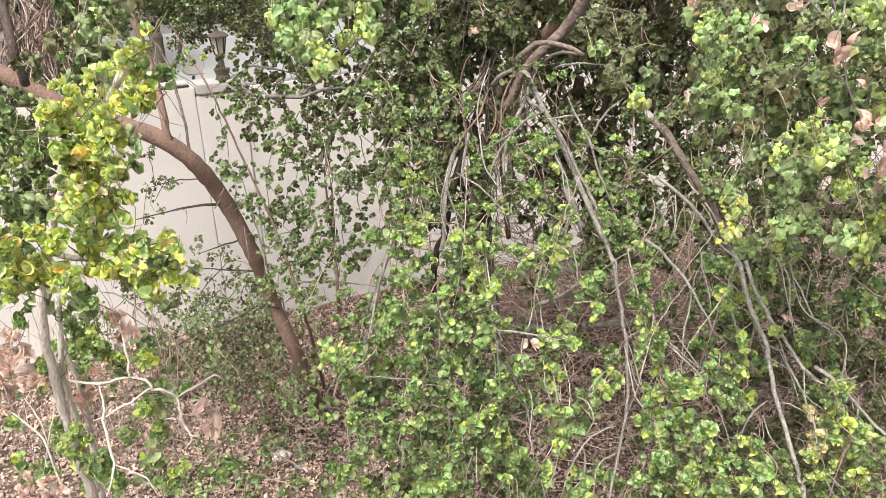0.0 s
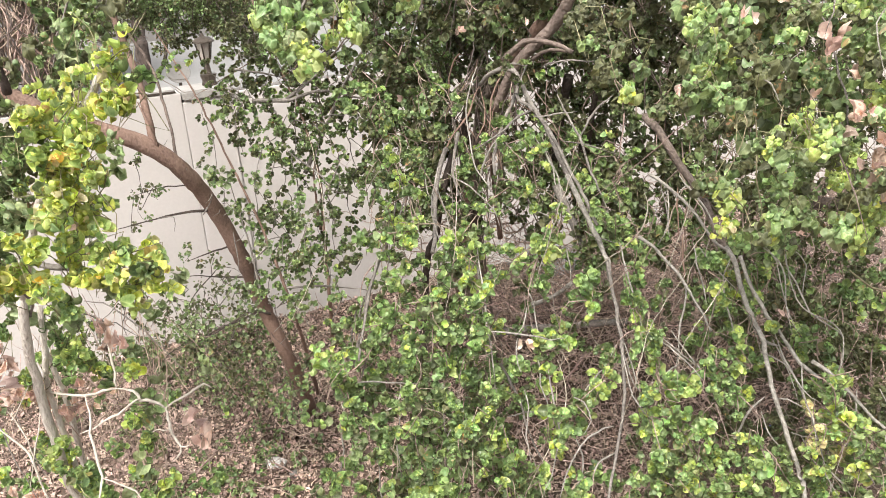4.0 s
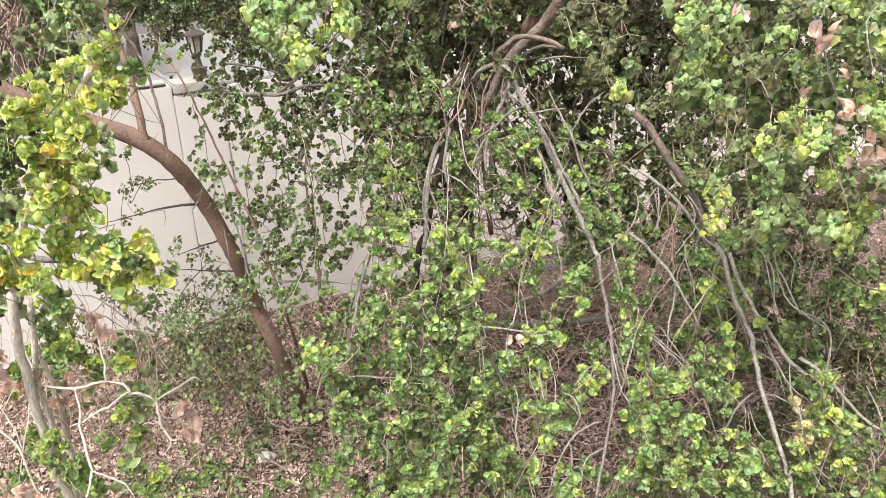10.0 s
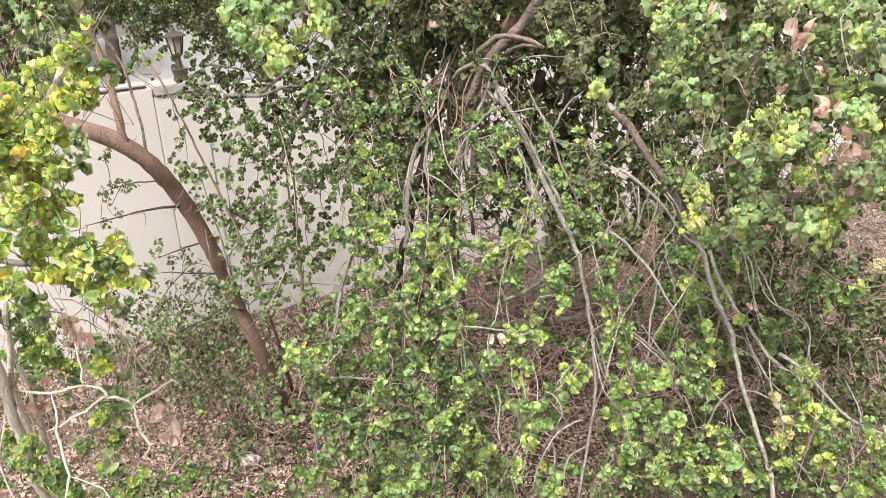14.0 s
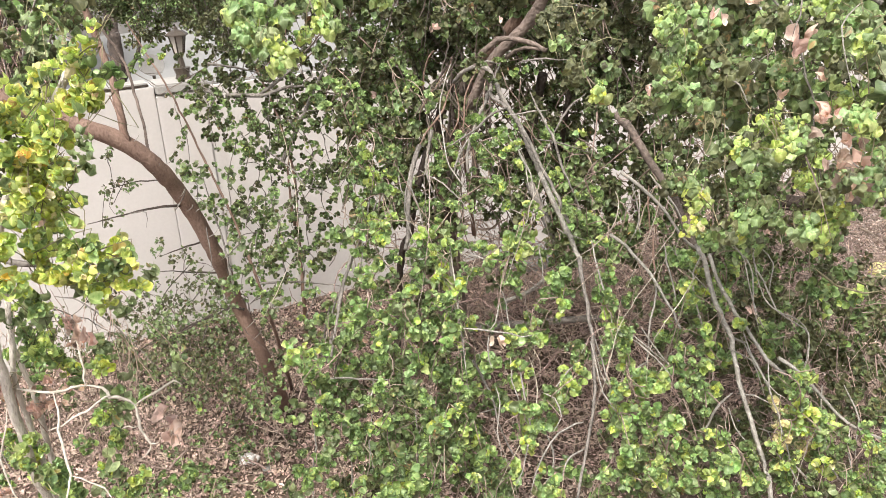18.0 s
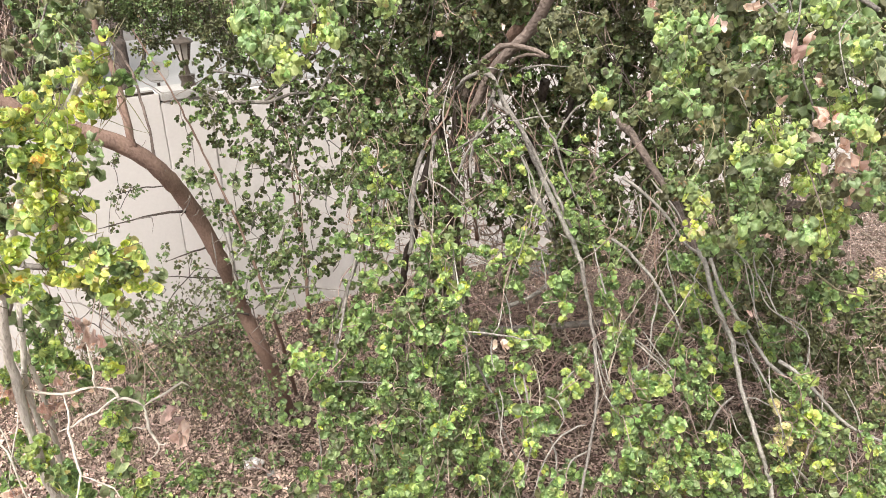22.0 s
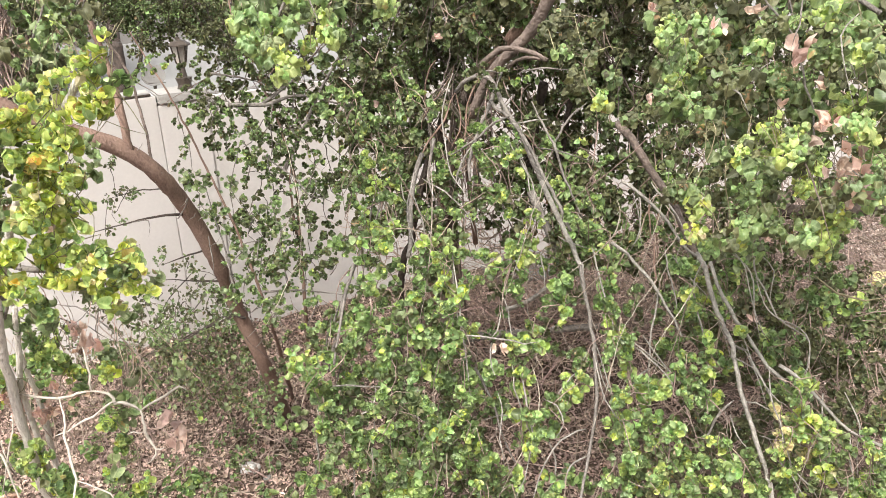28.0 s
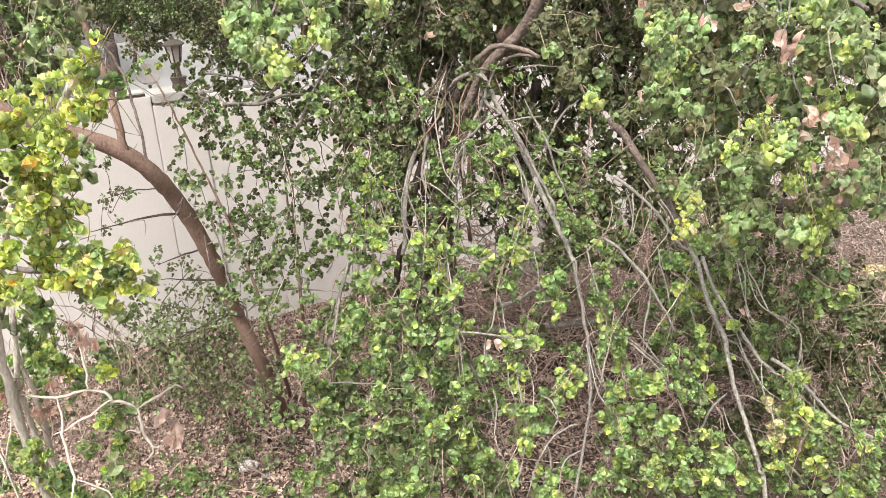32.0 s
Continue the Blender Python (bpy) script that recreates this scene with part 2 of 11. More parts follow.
def mesh_of(name, verts, faces, material, smooth=True, slots=None, index=None):
    me = bpy.data.meshes.new(name)
    me.from_pydata([tuple(v) for v in verts], [], [tuple(int(i) for i in f) for f in faces])
    for m in (slots or [material]):
        me.materials.append(m)
    me.polygons.foreach_set("use_smooth", np.full(len(me.polygons), smooth))
    if index is not None:
        me.polygons.foreach_set("material_index", index)
    me.update()
    return me


def child(name, me, parent, label=""):
    ob = new(name, me)
    if parent is not None:
        ob.parent = parent
        ob.matrix_parent_inverse = parent.matrix_world.inverted()
    if label:
        ob["label"] = label
    return ob


def part(name, bm, material, parent, label=""):
    me = bpy.data.meshes.new(name)
    bm.to_mesh(me)
    bm.free()
    me.materials.append(material)
    return child(name, me, parent, label)


def thing(name, at, label, category, group="", kind=""):
    ob = new(name)
    ob.location = at
    bpy.context.view_layer.update()
    return tagged(ob, label, category, group, kind)


def box(sx, sy, sz, at=(0, 0, 0), bevel=0.01, m=None):
    bm = bmesh.new()
    bmesh.ops.create_cube(bm, size=1)
    bmesh.ops.scale(bm, vec=(sx, sy, sz), verts=bm.verts)
    if bevel:
        bmesh.ops.bevel(bm, geom=bm.edges[:], offset=bevel, segments=2, affect='EDGES')
    bmesh.ops.translate(bm, vec=at, verts=bm.verts)
    if m is not None:
        bm.transform(m)
    return bm


def spline(points, step):
    """A smooth line through the points, resampled about every step metres."""
    p = [np.array(q, float) for q in points]
    p = [2 * p[0] - p[1]] + p + [2 * p[-1] - p[-2]]
    out = []
    for a, b, c, d in zip(p, p[1:], p[2:], p[3:]):
        k = max(2, int(np.linalg.norm(c - b) / step))
        for i in range(k):
            t = i / k
            out.append(0.5 * (2 * b + (c - a) * t + (2 * a - 5 * b + 4 * c - d) * t * t + (3 * b - a - 3 * c + d) * t ** 3))
    return np.array(out + [p[-2]])


def tube(points, r0, r1, sides=6, step=0.06, wobble=0.0, lumps=0.12, ends=False):
    """Vertices and faces of a tapering, slightly knotty stem through the points."""
    line = spline(points, step)
    n = len(line)
    if wobble:
        line[1:-1] += rng.normal(0, wobble, (n - 2, 3)) if n > 2 else 0
    tang = np.gradient(line, axis=0)
    tang /= np.linalg.norm(tang, axis=1)[:, None] + 1e-9
    ref = np.array([0.3, 0.9, 0.2])
    u = np.cross(tang, ref)
    u /= np.linalg.norm(u, axis=1)[:, None] + 1e-9
    v = np.cross(tang, u)
    rad = np.linspace(r0, r1, n) * (1 + rng.uniform(-lumps, lumps, n))
    if ends:
        rad *= np.sqrt(np.sin(np.linspace(0.12, np.pi - 0.12, n)))
    ang = np.arange(sides) * 2 * np.pi / sides
    ring = line[:, None] + rad[:, None, None] * (np.cos(ang)[None, :, None] * u[:, None] + np.sin(ang)[None, :, None] * v[:, None])
    verts = np.concatenate([ring.reshape(-1, 3), line[:1], line[-1:]])
    faces = []
    for i in range(n - 1):
        for j in range(sides):
            k = (j + 1) % sides
            faces.append((i * sides + j, i * sides + k, (i + 1) * sides + k, (i + 1) * sides + j))
    for j in range(sides):
        k = (j + 1) % sides
        faces.append((n * sides, k, j))
        faces.append((n * sides + 1, (n - 1) * sides + j, (n - 1) * sides + k))
    return verts, faces


def stem(name, parent, material, r0, r1, *points, sides=7, wobble=0.003, label=""):
    thin = r0 < 0.0055
    if thin:                    # young wood winds and ends in a point
        way = [np.array(points[0], float)]
        for a, b in zip(points, points[1:]):
            a, b = np.array(a, float), np.array(b, float)
            gap = np.linalg.norm(b - a)
            way += [(a + b) / 2 + rng.normal(0, 0.05, 3) * gap, b] if gap > 0.12 else [b]
        points = way
    v, f = tube(points, r0, r1, sides, 0.035, wobble * 0.5, 0.09, thin)
    return child(name, mesh_of(name, v, f, material), parent, label)


def heart_net(seg, tip=0.055, rings=(0.55, 1.0)):
    """Flat points and triangles of a rounded heart, 1 long, with its stalk at the origin and its tip at +y."""
    flat = [(0.0, 0.45)]
    for k in rings:
        for i in range(seg):
            a = 2 * math.pi * i / seg
            b = abs(a - 2 * math.pi) if a > math.pi else a
            r = 0.47 + tip * math.exp(-(b / 0.35) ** 2) - (0.13 * math.exp(-((b - math.pi) / 0.4) ** 2))
            flat.append((k * r * math.sin(a), 0.45 + k * r * math.cos(a)))
    f = []
    for i in range(seg):
        j = (i + 1) % seg
        f.append((0, 1 + j, 1 + i))
        for q in range(1, 1 + seg * (len(rings) - 1), seg):
            f += [(q + i, q + j, q + seg + j), (q + i, q + seg + j, q + seg + i)]
    return np.array(flat), np.array(f)


def shaped(flat, cup, fold, curl, wave, phase=0.0):
    """The leaf bent into a bowl, folded along its midrib, with a turned tip and a wavy rim."""
    x, y = flat[:, 0], flat[:, 1]
    rr = (x * x + (y - 0.45) ** 2) * 4
    a = np.arctan2(x, y - 0.45)
    z = cup * 0.28 * rr + fold * np.abs(x) - curl * np.maximum(0, y - 0.5) ** 2 * 1.4 + wave * 0.16 * rr * np.sin(3 * a + phase)
    shrink = 1 - 0.12 * cup * rr
    return np.stack([x * shrink, 0.45 + (y - 0.45) * shrink, z - cup * 0.05], 1)


FINE = (0.36, 0.70, 1.0)
NETS = {8: heart_net(8), 12: heart_net(12), 16: heart_net(16, 0.055, FINE)}
POINTED = {8: heart_net(8, 0.05)[0], 12: heart_net(12, 0.065)[0], 16: heart_net(16, 0.075, FINE)[0]}
BLUNT = {8: heart_net(8, -0.02)[0], 12: heart_net(12, -0.03)[0], 16: heart_net(16, 0.02, FINE)[0]}
BENDS = ((1.0, 0.2, 0.6, 0.8, 0), (1.1, 0.15, -0.4, 1.0, 1), (0.6, 0.5, 1.3, 1.1, 2), (1.4, 0.1, 0.7, 1.2, 3), (0.8, 0.25, 1.0, 1.5, 4))
CURLS = ((1.6, 0.1, 0.6, 1.0, 0), (2.1, 0.05, 0.9, 1.4, 1), (1.2, 0.35, 1.4, 0.9, 2), (1.8, 0.2, -0.4, 1.5, 3), (1.4, 0.1, 1.5, 1.6, 4))
SAGS = ((-1.0, 0.15, 0.9, 1.5, 0), (-1.5, 0.3, 0.5, 1.9, 1), (-0.6, 0.6, 1.3, 1.4, 2), (0.9, 0.2, 1.2, 1.8, 3), (-1.7, 0.05, 0.8, 2.2, 4))
HEARTS = {s: [shaped(n[0], *b) for b in BENDS] for s, n in NETS.items()}
NARROW = {s: [v * np.array([0.66, 1.0, 1.0]) for v in r] for s, r in HEARTS.items()}
SPOONS = {s: [shaped(n, *b) * np.array([0.98, 1.0, 1.0]) for b in CURLS] for s, n in BLUNT.items()}
IVIES = {s: [shaped(n, *b) * np.array([0.92, 1.0, 1.0]) for b in SAGS] for s, n in POINTED.items()}
DRAPES = {s: [shaped(n[0], *b) * np.array([1.0, 0.96, 1.0]) for b in SAGS] for s, n in NETS.items()}
FORMS = dict(heart=HEARTS, drape=DRAPES, narrow=NARROW, spoon=SPOONS, ivy=IVIES)
DRY = {s: [shaped(n[0], *b) * np.array([0.55, 1.0, 1.0]) + np.random.default_rng(5).normal(0, (0.03, 0.03, 0.075), (len(n[0]), 3)) for b in ((1.2, 0.7, 0.9, 2.2, 0), (0.8, 1.0, -0.8, 2.6, 1), (1.5, 0.3, 1.3, 2.4, 2))] for s, n in NETS.items()}
def crumple_net(seg=14):
    flat, f = [(0.0, 0.5)], []
    for k in (0.35, 0.7, 1.0):
        for i in range(seg):
            a = 2 * math.pi * i / seg
            flat.append((k * (0.36 + 0.04 * math.sin(6 * a)) * math.sin(a) * abs(math.sin(a)) ** 0.2, 0.5 + k * 0.5 * math.cos(a)))
    for i in range(seg):
        j = (i + 1) % seg
        f.append((0, 1 + j, 1 + i))
        for q in (1, 1 + seg):
            f += [(q + i, q + j, q + seg + j), (q + i, q + seg + j, q + seg + i)]
    return np.array(flat), np.array(f)


NETS[14] = crumple_net()


def crumpled(seed):
    """A dry leaf: folded, cupped and wrinkled."""
    r = np.random.default_rng(seed)
    flat = NETS[14][0]
    v = shaped(flat, 1.2 + r.uniform(-0.6, 0.6), r.uniform(0.3, 1.3), r.uniform(-0.6, 1.6), r.uniform(1.4, 2.6), seed)
    v = v * np.array([r.uniform(0.5, 0.85), 1.0, 1.3])
    twist = (v[:, 1] - 0.5) * r.uniform(-1.4, 1.4)
    x, z = v[:, 0] * np.cos(twist) - v[:, 2] * np.sin(twist), v[:, 0] * np.sin(twist) + v[:, 2] * np.cos(twist)
    return np.stack([x, v[:, 1] + 0.10 * np.sin(x * 9 + seed), z], 1) + r.normal(0, 0.028, v.shape)


DEAD = [crumpled(k) for k in range(8)]
DEAD_MESHES = []
LEAF_MESHES = {}


def leaf_form(style, shape, form, seg):
    return DRY[seg][shape % 3] if style == "R" else FORMS[form][seg][shape]


def leaf_sheet(name, verts, count, material, seg):
    """A mesh of that many leaves, whose vertices follow one another, with the leaf's own coordinates as its UV."""
    me = bpy.data.meshes.new(name)
    flat, net = NETS[seg]
    k, t = len(flat), len(net)
    loops = (net[None] + (np.arange(count) * k)[:, None, None]).ravel()
    me.vertices.add(count * k)
    me.vertices.foreach_set("co", np.ascontiguousarray(verts, dtype=np.float32).ravel())
    me.loops.add(len(loops))
    me.loops.foreach_set("vertex_index", loops.astype(np.int32))
    me.polygons.add(count * t)
    me.polygons.foreach_set("loop_start", np.arange(0, len(loops), 3, dtype=np.int32))
    me.polygons.foreach_set("use_smooth", np.ones(count * t, dtype=bool))
    me.materials.append(material)
    uv = me.uv_layers.new(name="leaf")
    uv.data.foreach_set("uv", np.tile((flat + (0.5, 0.0))[net.ravel()].ravel(), count).astype(np.float32))
    me.update(calc_edges=True)
    return me


def leaf_mesh(style, shape, form, seg):
    key = (style, shape, form, seg)
    if key not in LEAF_MESHES:
        LEAF_MESHES[key] = leaf_sheet("leaf", leaf_form(style, shape, form, seg), 1, LEAF_MATS[style, "object"], seg)
    return LEAF_MESHES[key]


def turn(out, spin):
    """Rows of rotation matrices whose y axes follow out and whose z axes look mostly up."""
    y = out / (np.linalg.norm(out, axis=1)[:, None] + 1e-9)
    up = np.array([0, -0.35, 1.0]) + spin
    x = np.cross(y, up)
    x /= np.linalg.norm(x, axis=1)[:, None] + 1e-9
    return np.stack([x, y, np.cross(x, y)], axis=2)


LADDER = "DMBYL"             # leaf styles from old and dark (D holds painted shade) to young and bright
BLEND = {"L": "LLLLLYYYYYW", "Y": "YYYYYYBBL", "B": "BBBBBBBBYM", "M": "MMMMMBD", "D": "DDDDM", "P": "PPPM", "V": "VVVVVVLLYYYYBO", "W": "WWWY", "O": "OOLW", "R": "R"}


class Plant:
    """Gathers the leaf clusters of one plant, then makes the nearest leaves as parts and joins the rest.

    habit: 'loose' strews the leaves, 'rosette' sets them in whorls with the young leaves inside, 'droop' hangs them by their stalks.
    """

    def __init__(self, ob, form="heart", seg=8, full=1.0, loose=0.5, habit="loose"):
        self.loose, self.habit = loose, habit
        self.ob, self.form, self.seg, self.full, self.rows, self.knots = ob, form, seg, full, [], []

    def cluster(self, x, y, z, r, style, size, n=0, droop=0.3):
        """n leaves of one style round (x, y, z), r metres out, each about size long."""
        n = n or max(5, int((8 + 16 * (r / size - 0.6)) * self.full))
        if style == "P":
            n, size = max(4, n // 2), size * 1.25
        c = np.array([x, y, z])
        self.knots.append(c)
        near = BLEND[style]
        if self.habit == "rosette" and style != "P":
            return self.whorls(c, r, style, size, n)
        d = rng.normal(0, 1, (n, 3))
        d[:, 1] = d[:, 1] * 0.8 - 0.25
        d /= np.linalg.norm(d, axis=1)[:, None]
        at = c + d * r * rng.uniform(0.02, self.loose, n)[:, None] * np.array([1, 1, 1.15])
        if self.habit == "droop":
            out = d * np.array([0.55, 0.3, 0.3]) + np.array([0, -0.3, -0.75]) + rng.normal(0, 0.28, (n, 3))
            m = turn(out, rng.normal(0, 0.5, (n, 3)) + np.array([0, -0.75, -0.3]))
        else:
            out = d + np.array([0, -0.15, -droop]) + rng.normal(0, 0.25, (n, 3))
            m = turn(out, rng.normal(0, 0.7, (n, 3)))
        s = size * np.clip(np.exp(rng.normal(-0.2, 0.32, n)), 0.45, 1.3)
        for i in range(n):
            self.rows.append((at[i], m[i], s[i], near[int(rng.integers(len(near)))], int(rng.integers(5))))

    def whorls(self, c, r, style, size, n):
        near, left = BLEND[style], n
        while left > 0:
            k = int(rng.integers(6, 11))
            left -= k
            d = rng.normal(0, 1, 3) * np.array([0.75, 0.7, 1.1])
            p = c + d * r * self.loose
            axis = np.array([rng.normal(0, 0.55), -0.55 + rng.normal(0, 0.4), 0.85 + rng.normal(0, 0.4)])
            axis /= np.linalg.norm(axis)
            u = np.cross(axis, (0.3, 0.9, 0.2))
            u /= np.linalg.norm(u)
            v = np.cross(axis, u)
            grow = size * rng.uniform(0.75, 1.2)
            turn0 = rng.uniform(0, 6.28)
            for i in range(k):
                f = i / (k - 1)                          # 0: outer and old, 1: inner and young
                a = turn0 + i * 2.4 + rng.normal(0, 0.25)
                lift = 0.05 + 0.95 * f + rng.normal(0, 0.22)
                rad = math.cos(a) * u + math.sin(a) * v
                out = rad * math.cos(lift) + axis * math.sin(lift)
                x = np.cross(out, axis + rng.normal(0, 0.25, 3))
                x /= np.linalg.norm(x) + 1e-9
                m = np.stack([x, out, np.cross(x, out)], axis=1)
                st = near[int(rng.integers(len(near)))]
                if st in LADDER:
                    step = (1 if f > 0.62 and rng.random() < 0.18 else 0) - (1 if f < 0.35 and rng.random() < 0.4 else 0)
                    st = LADDER[min(4, max(0, LADDER.index(st) + step))]
                s = grow * (1.08 - 0.5 * f) * rng.uniform(0.8, 1.15)
                self.rows.append((p + axis * size * 0.45 * f + rad * size * 0.08, m, s, st, int(rng.integers(5))))

    def fill(self, n, lo, hi, style, size, r=0.06, keep=None):
        """Clusters strewn through a block of air."""
        for _ in range(n):
            p = rng.uniform(lo, hi)
            if keep is None or keep(p):
                self.cluster(*p, r * rng.uniform(0.7, 1.3), style[int(rng.integers(len(style)))], size * rng.uniform(0.8, 1.2))

    def twigs(self, material, r=0.0022, reach=0.45, links=1):
        """Joins each cluster to the nearest one above it by a thin twig: one joined part."""
        k = np.array(self.knots)
        vs, fs, base = [], [], 0
        for i, c in enumerate(k):
            d = k - c
            far = np.linalg.norm(d * np.array([1.3, 1.0, 0.7]), axis=1)
            far[(d[:, 2] < 0.02) | (far < 0.03)] = 9
            for j in np.argsort(far)[:links]:
                if far[j] < reach:
                    mid = (c + k[j]) / 2 + rng.normal(0, 0.035, 3)
                    v, f = tube([c - np.array([0, 0, 0.03]), mid, k[j]], r * 0.7, r * 1.2, 4, 0.05, 0.003)
                    vs.append(v)
                    fs += [tuple(a + base for a in q) for q in f]
                    base += len(v)
        if vs:
            ob = child("twig_tangle", mesh_of("twig_tangle", np.concatenate(vs), fs, material), self.ob)
            ob["kind"] = "stuff"

    def grow(self, single=300):
        rows = sorted(self.rows, key=lambda q: q[0][1] - 0.02 * (q[2] / 0.04))
        for at, m, s, style, shape in rows[:single]:
            ob = child("leaf", leaf_mesh(style, shape, self.form, max(12, self.seg)), self.ob)
            mm = Matrix([list(m[i] * s) + [at[i]] for i in range(3)] + [[0, 0, 0, 1]])
            ob.matrix_parent_inverse = Matrix.Identity(4)
            ob.matrix_basis = Matrix.Translation(self.ob.location).inverted() @ mm
        rest = rows[single:]
        for style in sorted({q[3] for q in rest}):
            for_style = [q for q in rest if q[3] == style]
            vs = [(leaf_form(style, shape, self.form, self.seg) * s) @ m.T + at for at, m, s, _, shape in for_style]
            ob = child("foliage", leaf_sheet("foliage", np.concatenate(vs), len(vs), LEAF_MATS[style, "island"], self.seg), self.ob)
            ob["kind"] = "stuff"


# ---- ground and boundary wall ----
WALL_ANGLE = 24.08                 # the wall's direction in plan, degrees from +x
WALL_M = Matrix.Translation((-2.697, 6.033, 0)) @ pose(0, 0, 0, 0, 0, WALL_ANGLE)   # x along the wall, -y towards the garden


def relief(x, y):
    """Height of the garden's soil: small bumps and a low heap of old leaves under the dead brush."""
    h = 0.05 * noise.noise((x * 0.8, y * 0.8, 0)) + 0.02 * noise.noise((x * 3, y * 3, 5))
    return h + 0.45 * math.exp(-((x - 1.0) / 1.1) ** 2 - ((y - 5.3) / 0.8) ** 2)


def make_ground():
    xs = np.concatenate([[-3000, -300, -60, -20], np.arange(-8, 10.01, 0.12), [20, 60, 300, 3000]])
    ys = np.concatenate([[-3000, -300, -60, -12], np.arange(-2, 12.01, 0.12), [20, 60, 300, 3000]])
    verts = [(x, y, relief(x, y) if abs(x) < 15 and abs(y) < 13 else 0.0) for y in ys for x in xs]
    k = len(xs)
    faces = [(j * k + i, j * k + i + 1, (j + 1) * k + i + 1, (j + 1) * k + i) for j in range(len(ys) - 1) for i in range(k - 1)]
    tagged(new("ground", mesh_of("ground", verts, faces, SOIL)), "brown bare soil under fallen leaves", "ground", kind="structure")


make_ground()


def make_wall():
    wall = thing("wall_boundary", (0, 0, 0), "cream plastered boundary wall with a square pier", "wall", kind="structure")
    # panels, butted with thin recessed joints
    def slab(name, x0, x1, z0, z1, y0, y1, m, bev=0.006, label="", under=None):
        return part(name, box(x1 - x0, y1 - y0, z1 - z0, ((x0 + x1) / 2, (y0 + y1) / 2, (z0 + z1) / 2), bev, WALL_M), m, under or wall, label)
    slab("core", -9.5, 30.0, -0.3, 1.96, 0.045, 0.16, PIER, 0)
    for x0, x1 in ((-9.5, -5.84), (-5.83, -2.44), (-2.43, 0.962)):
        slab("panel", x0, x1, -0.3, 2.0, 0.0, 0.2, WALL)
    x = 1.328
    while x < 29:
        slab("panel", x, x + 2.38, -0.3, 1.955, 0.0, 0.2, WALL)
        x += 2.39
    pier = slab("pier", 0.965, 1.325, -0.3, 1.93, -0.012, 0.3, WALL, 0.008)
    slab("pier_cap", 0.97, 1.36, 1.935, 2.01, -0.025, 0.32, CAP, 0.012, "grey concrete pier cap", pier)
    slab("coping", -9.5, 0.93, 2.004, 2.030, 0.03, 0.21, CAP, 0.006, "weathered grey coping")
    slab("coping_strip", -9.5, 0.93, 2.004, 2.020, 0.006, 0.026, METAL_DARK, 0.003, "dark metal strip under the coping")
    return wall


make_wall()


def make_lantern():
    top = WALL_M @ Vector((1.215, 0.15, 2.075))
    lan = thing("wall_lantern", top, "dark bronze lantern with frosted glass on the wall pier", "lantern")
    def ring(name, secs, sides, m, label=""):
        bm = bmesh.new()
        rings = []
        for r, z in secs:
            rings.append([bm.verts.new((top.x + r * math.cos(2 * math.pi * (i + .5) / sides), top.y + r * math.sin(2 * math.pi * (i + .5) / sides), top.z + z)) for i in range(sides)])
        for p, q in zip(rings, rings[1:]):
            for i in range(sides):
                bm.faces.new((p[i], p[(i + 1) % sides], q[(i + 1) % sides], q[i]))
        bm.faces.new(rings[0][::-1])
        bm.faces.new(rings[-1])
        return part(name, bm, m, lan, label)
    ring("base", ((0.06, -0.062), (0.05, -0.03), (0.065, 0.02), (0.03, 0.025), (0.020, 0.10), (0.036, 0.122), (0.040, 0.130)), 12, METAL_DARK)
    glass = ring("glass", ((0.036, 0.131), (0.062, 0.262)), 6, FROST, "frosted tapered glass")
    ring("roof", ((0.090, 0.259), (0.087, 0.270), (0.052, 0.296), (0.018, 0.306), (0.012, 0.322), (0.003, 0.330)), 6, METAL_DARK)
    for i in range(6):
        an = 2 * math.pi * (i + .5) / 6
        p0 = Vector((top.x + 0.038 * math.cos(an), top.y + 0.038 * math.sin(an), top.z + 0.128))
        p1 = Vector((top.x + 0.065 * math.cos(an), top.y + 0.065 * math.sin(an), top.z + 0.264))
        v, f = tube([p0, (p0 + p1) / 2, p1], 0.006, 0.006, 6, 0.1, 0, 0)
        child("bar", mesh_of("bar", v, f, METAL_DARK), glass)


make_lantern()


def make_yard_and_house():
    yard = part("yard", box(44, 26, 0.1, (8, 13.6, 0.12), 0, WALL_M), YARD, None)
    tagged(yard, "pale concrete yard beyond the wall", "pavement", kind="structure")
    house = thing("house", WALL_M @ Vector((-3, 13, 0)), "cream painted house beyond the wall", "house", "houses beyond the wall")
    part("wall", box(9.6, 7, 6.0, (-4.4, 15.5, 3.1), 0.02, WALL_M), HOUSE, house)
    part("roof", box(10.2, 7.6, 0.3, (-4.4, 15.5, 6.26), 0.04, WALL_M), PIER, house, "flat concrete roof")
    far = thing("house", WALL_M @ Vector((12, 24, 0)), "white painted house far behind the garden wall", "house", "houses beyond the wall")
    part("wall", box(26, 7, 5.5, (15, 26.5, 2.8), 0.02, WALL_M), HOUSE, far)
    part("roof", box(26.6, 7.6, 0.3, (15, 26.5, 5.71), 0.04, WALL_M), PIER, far, "flat concrete roof")


make_yard_and_house()


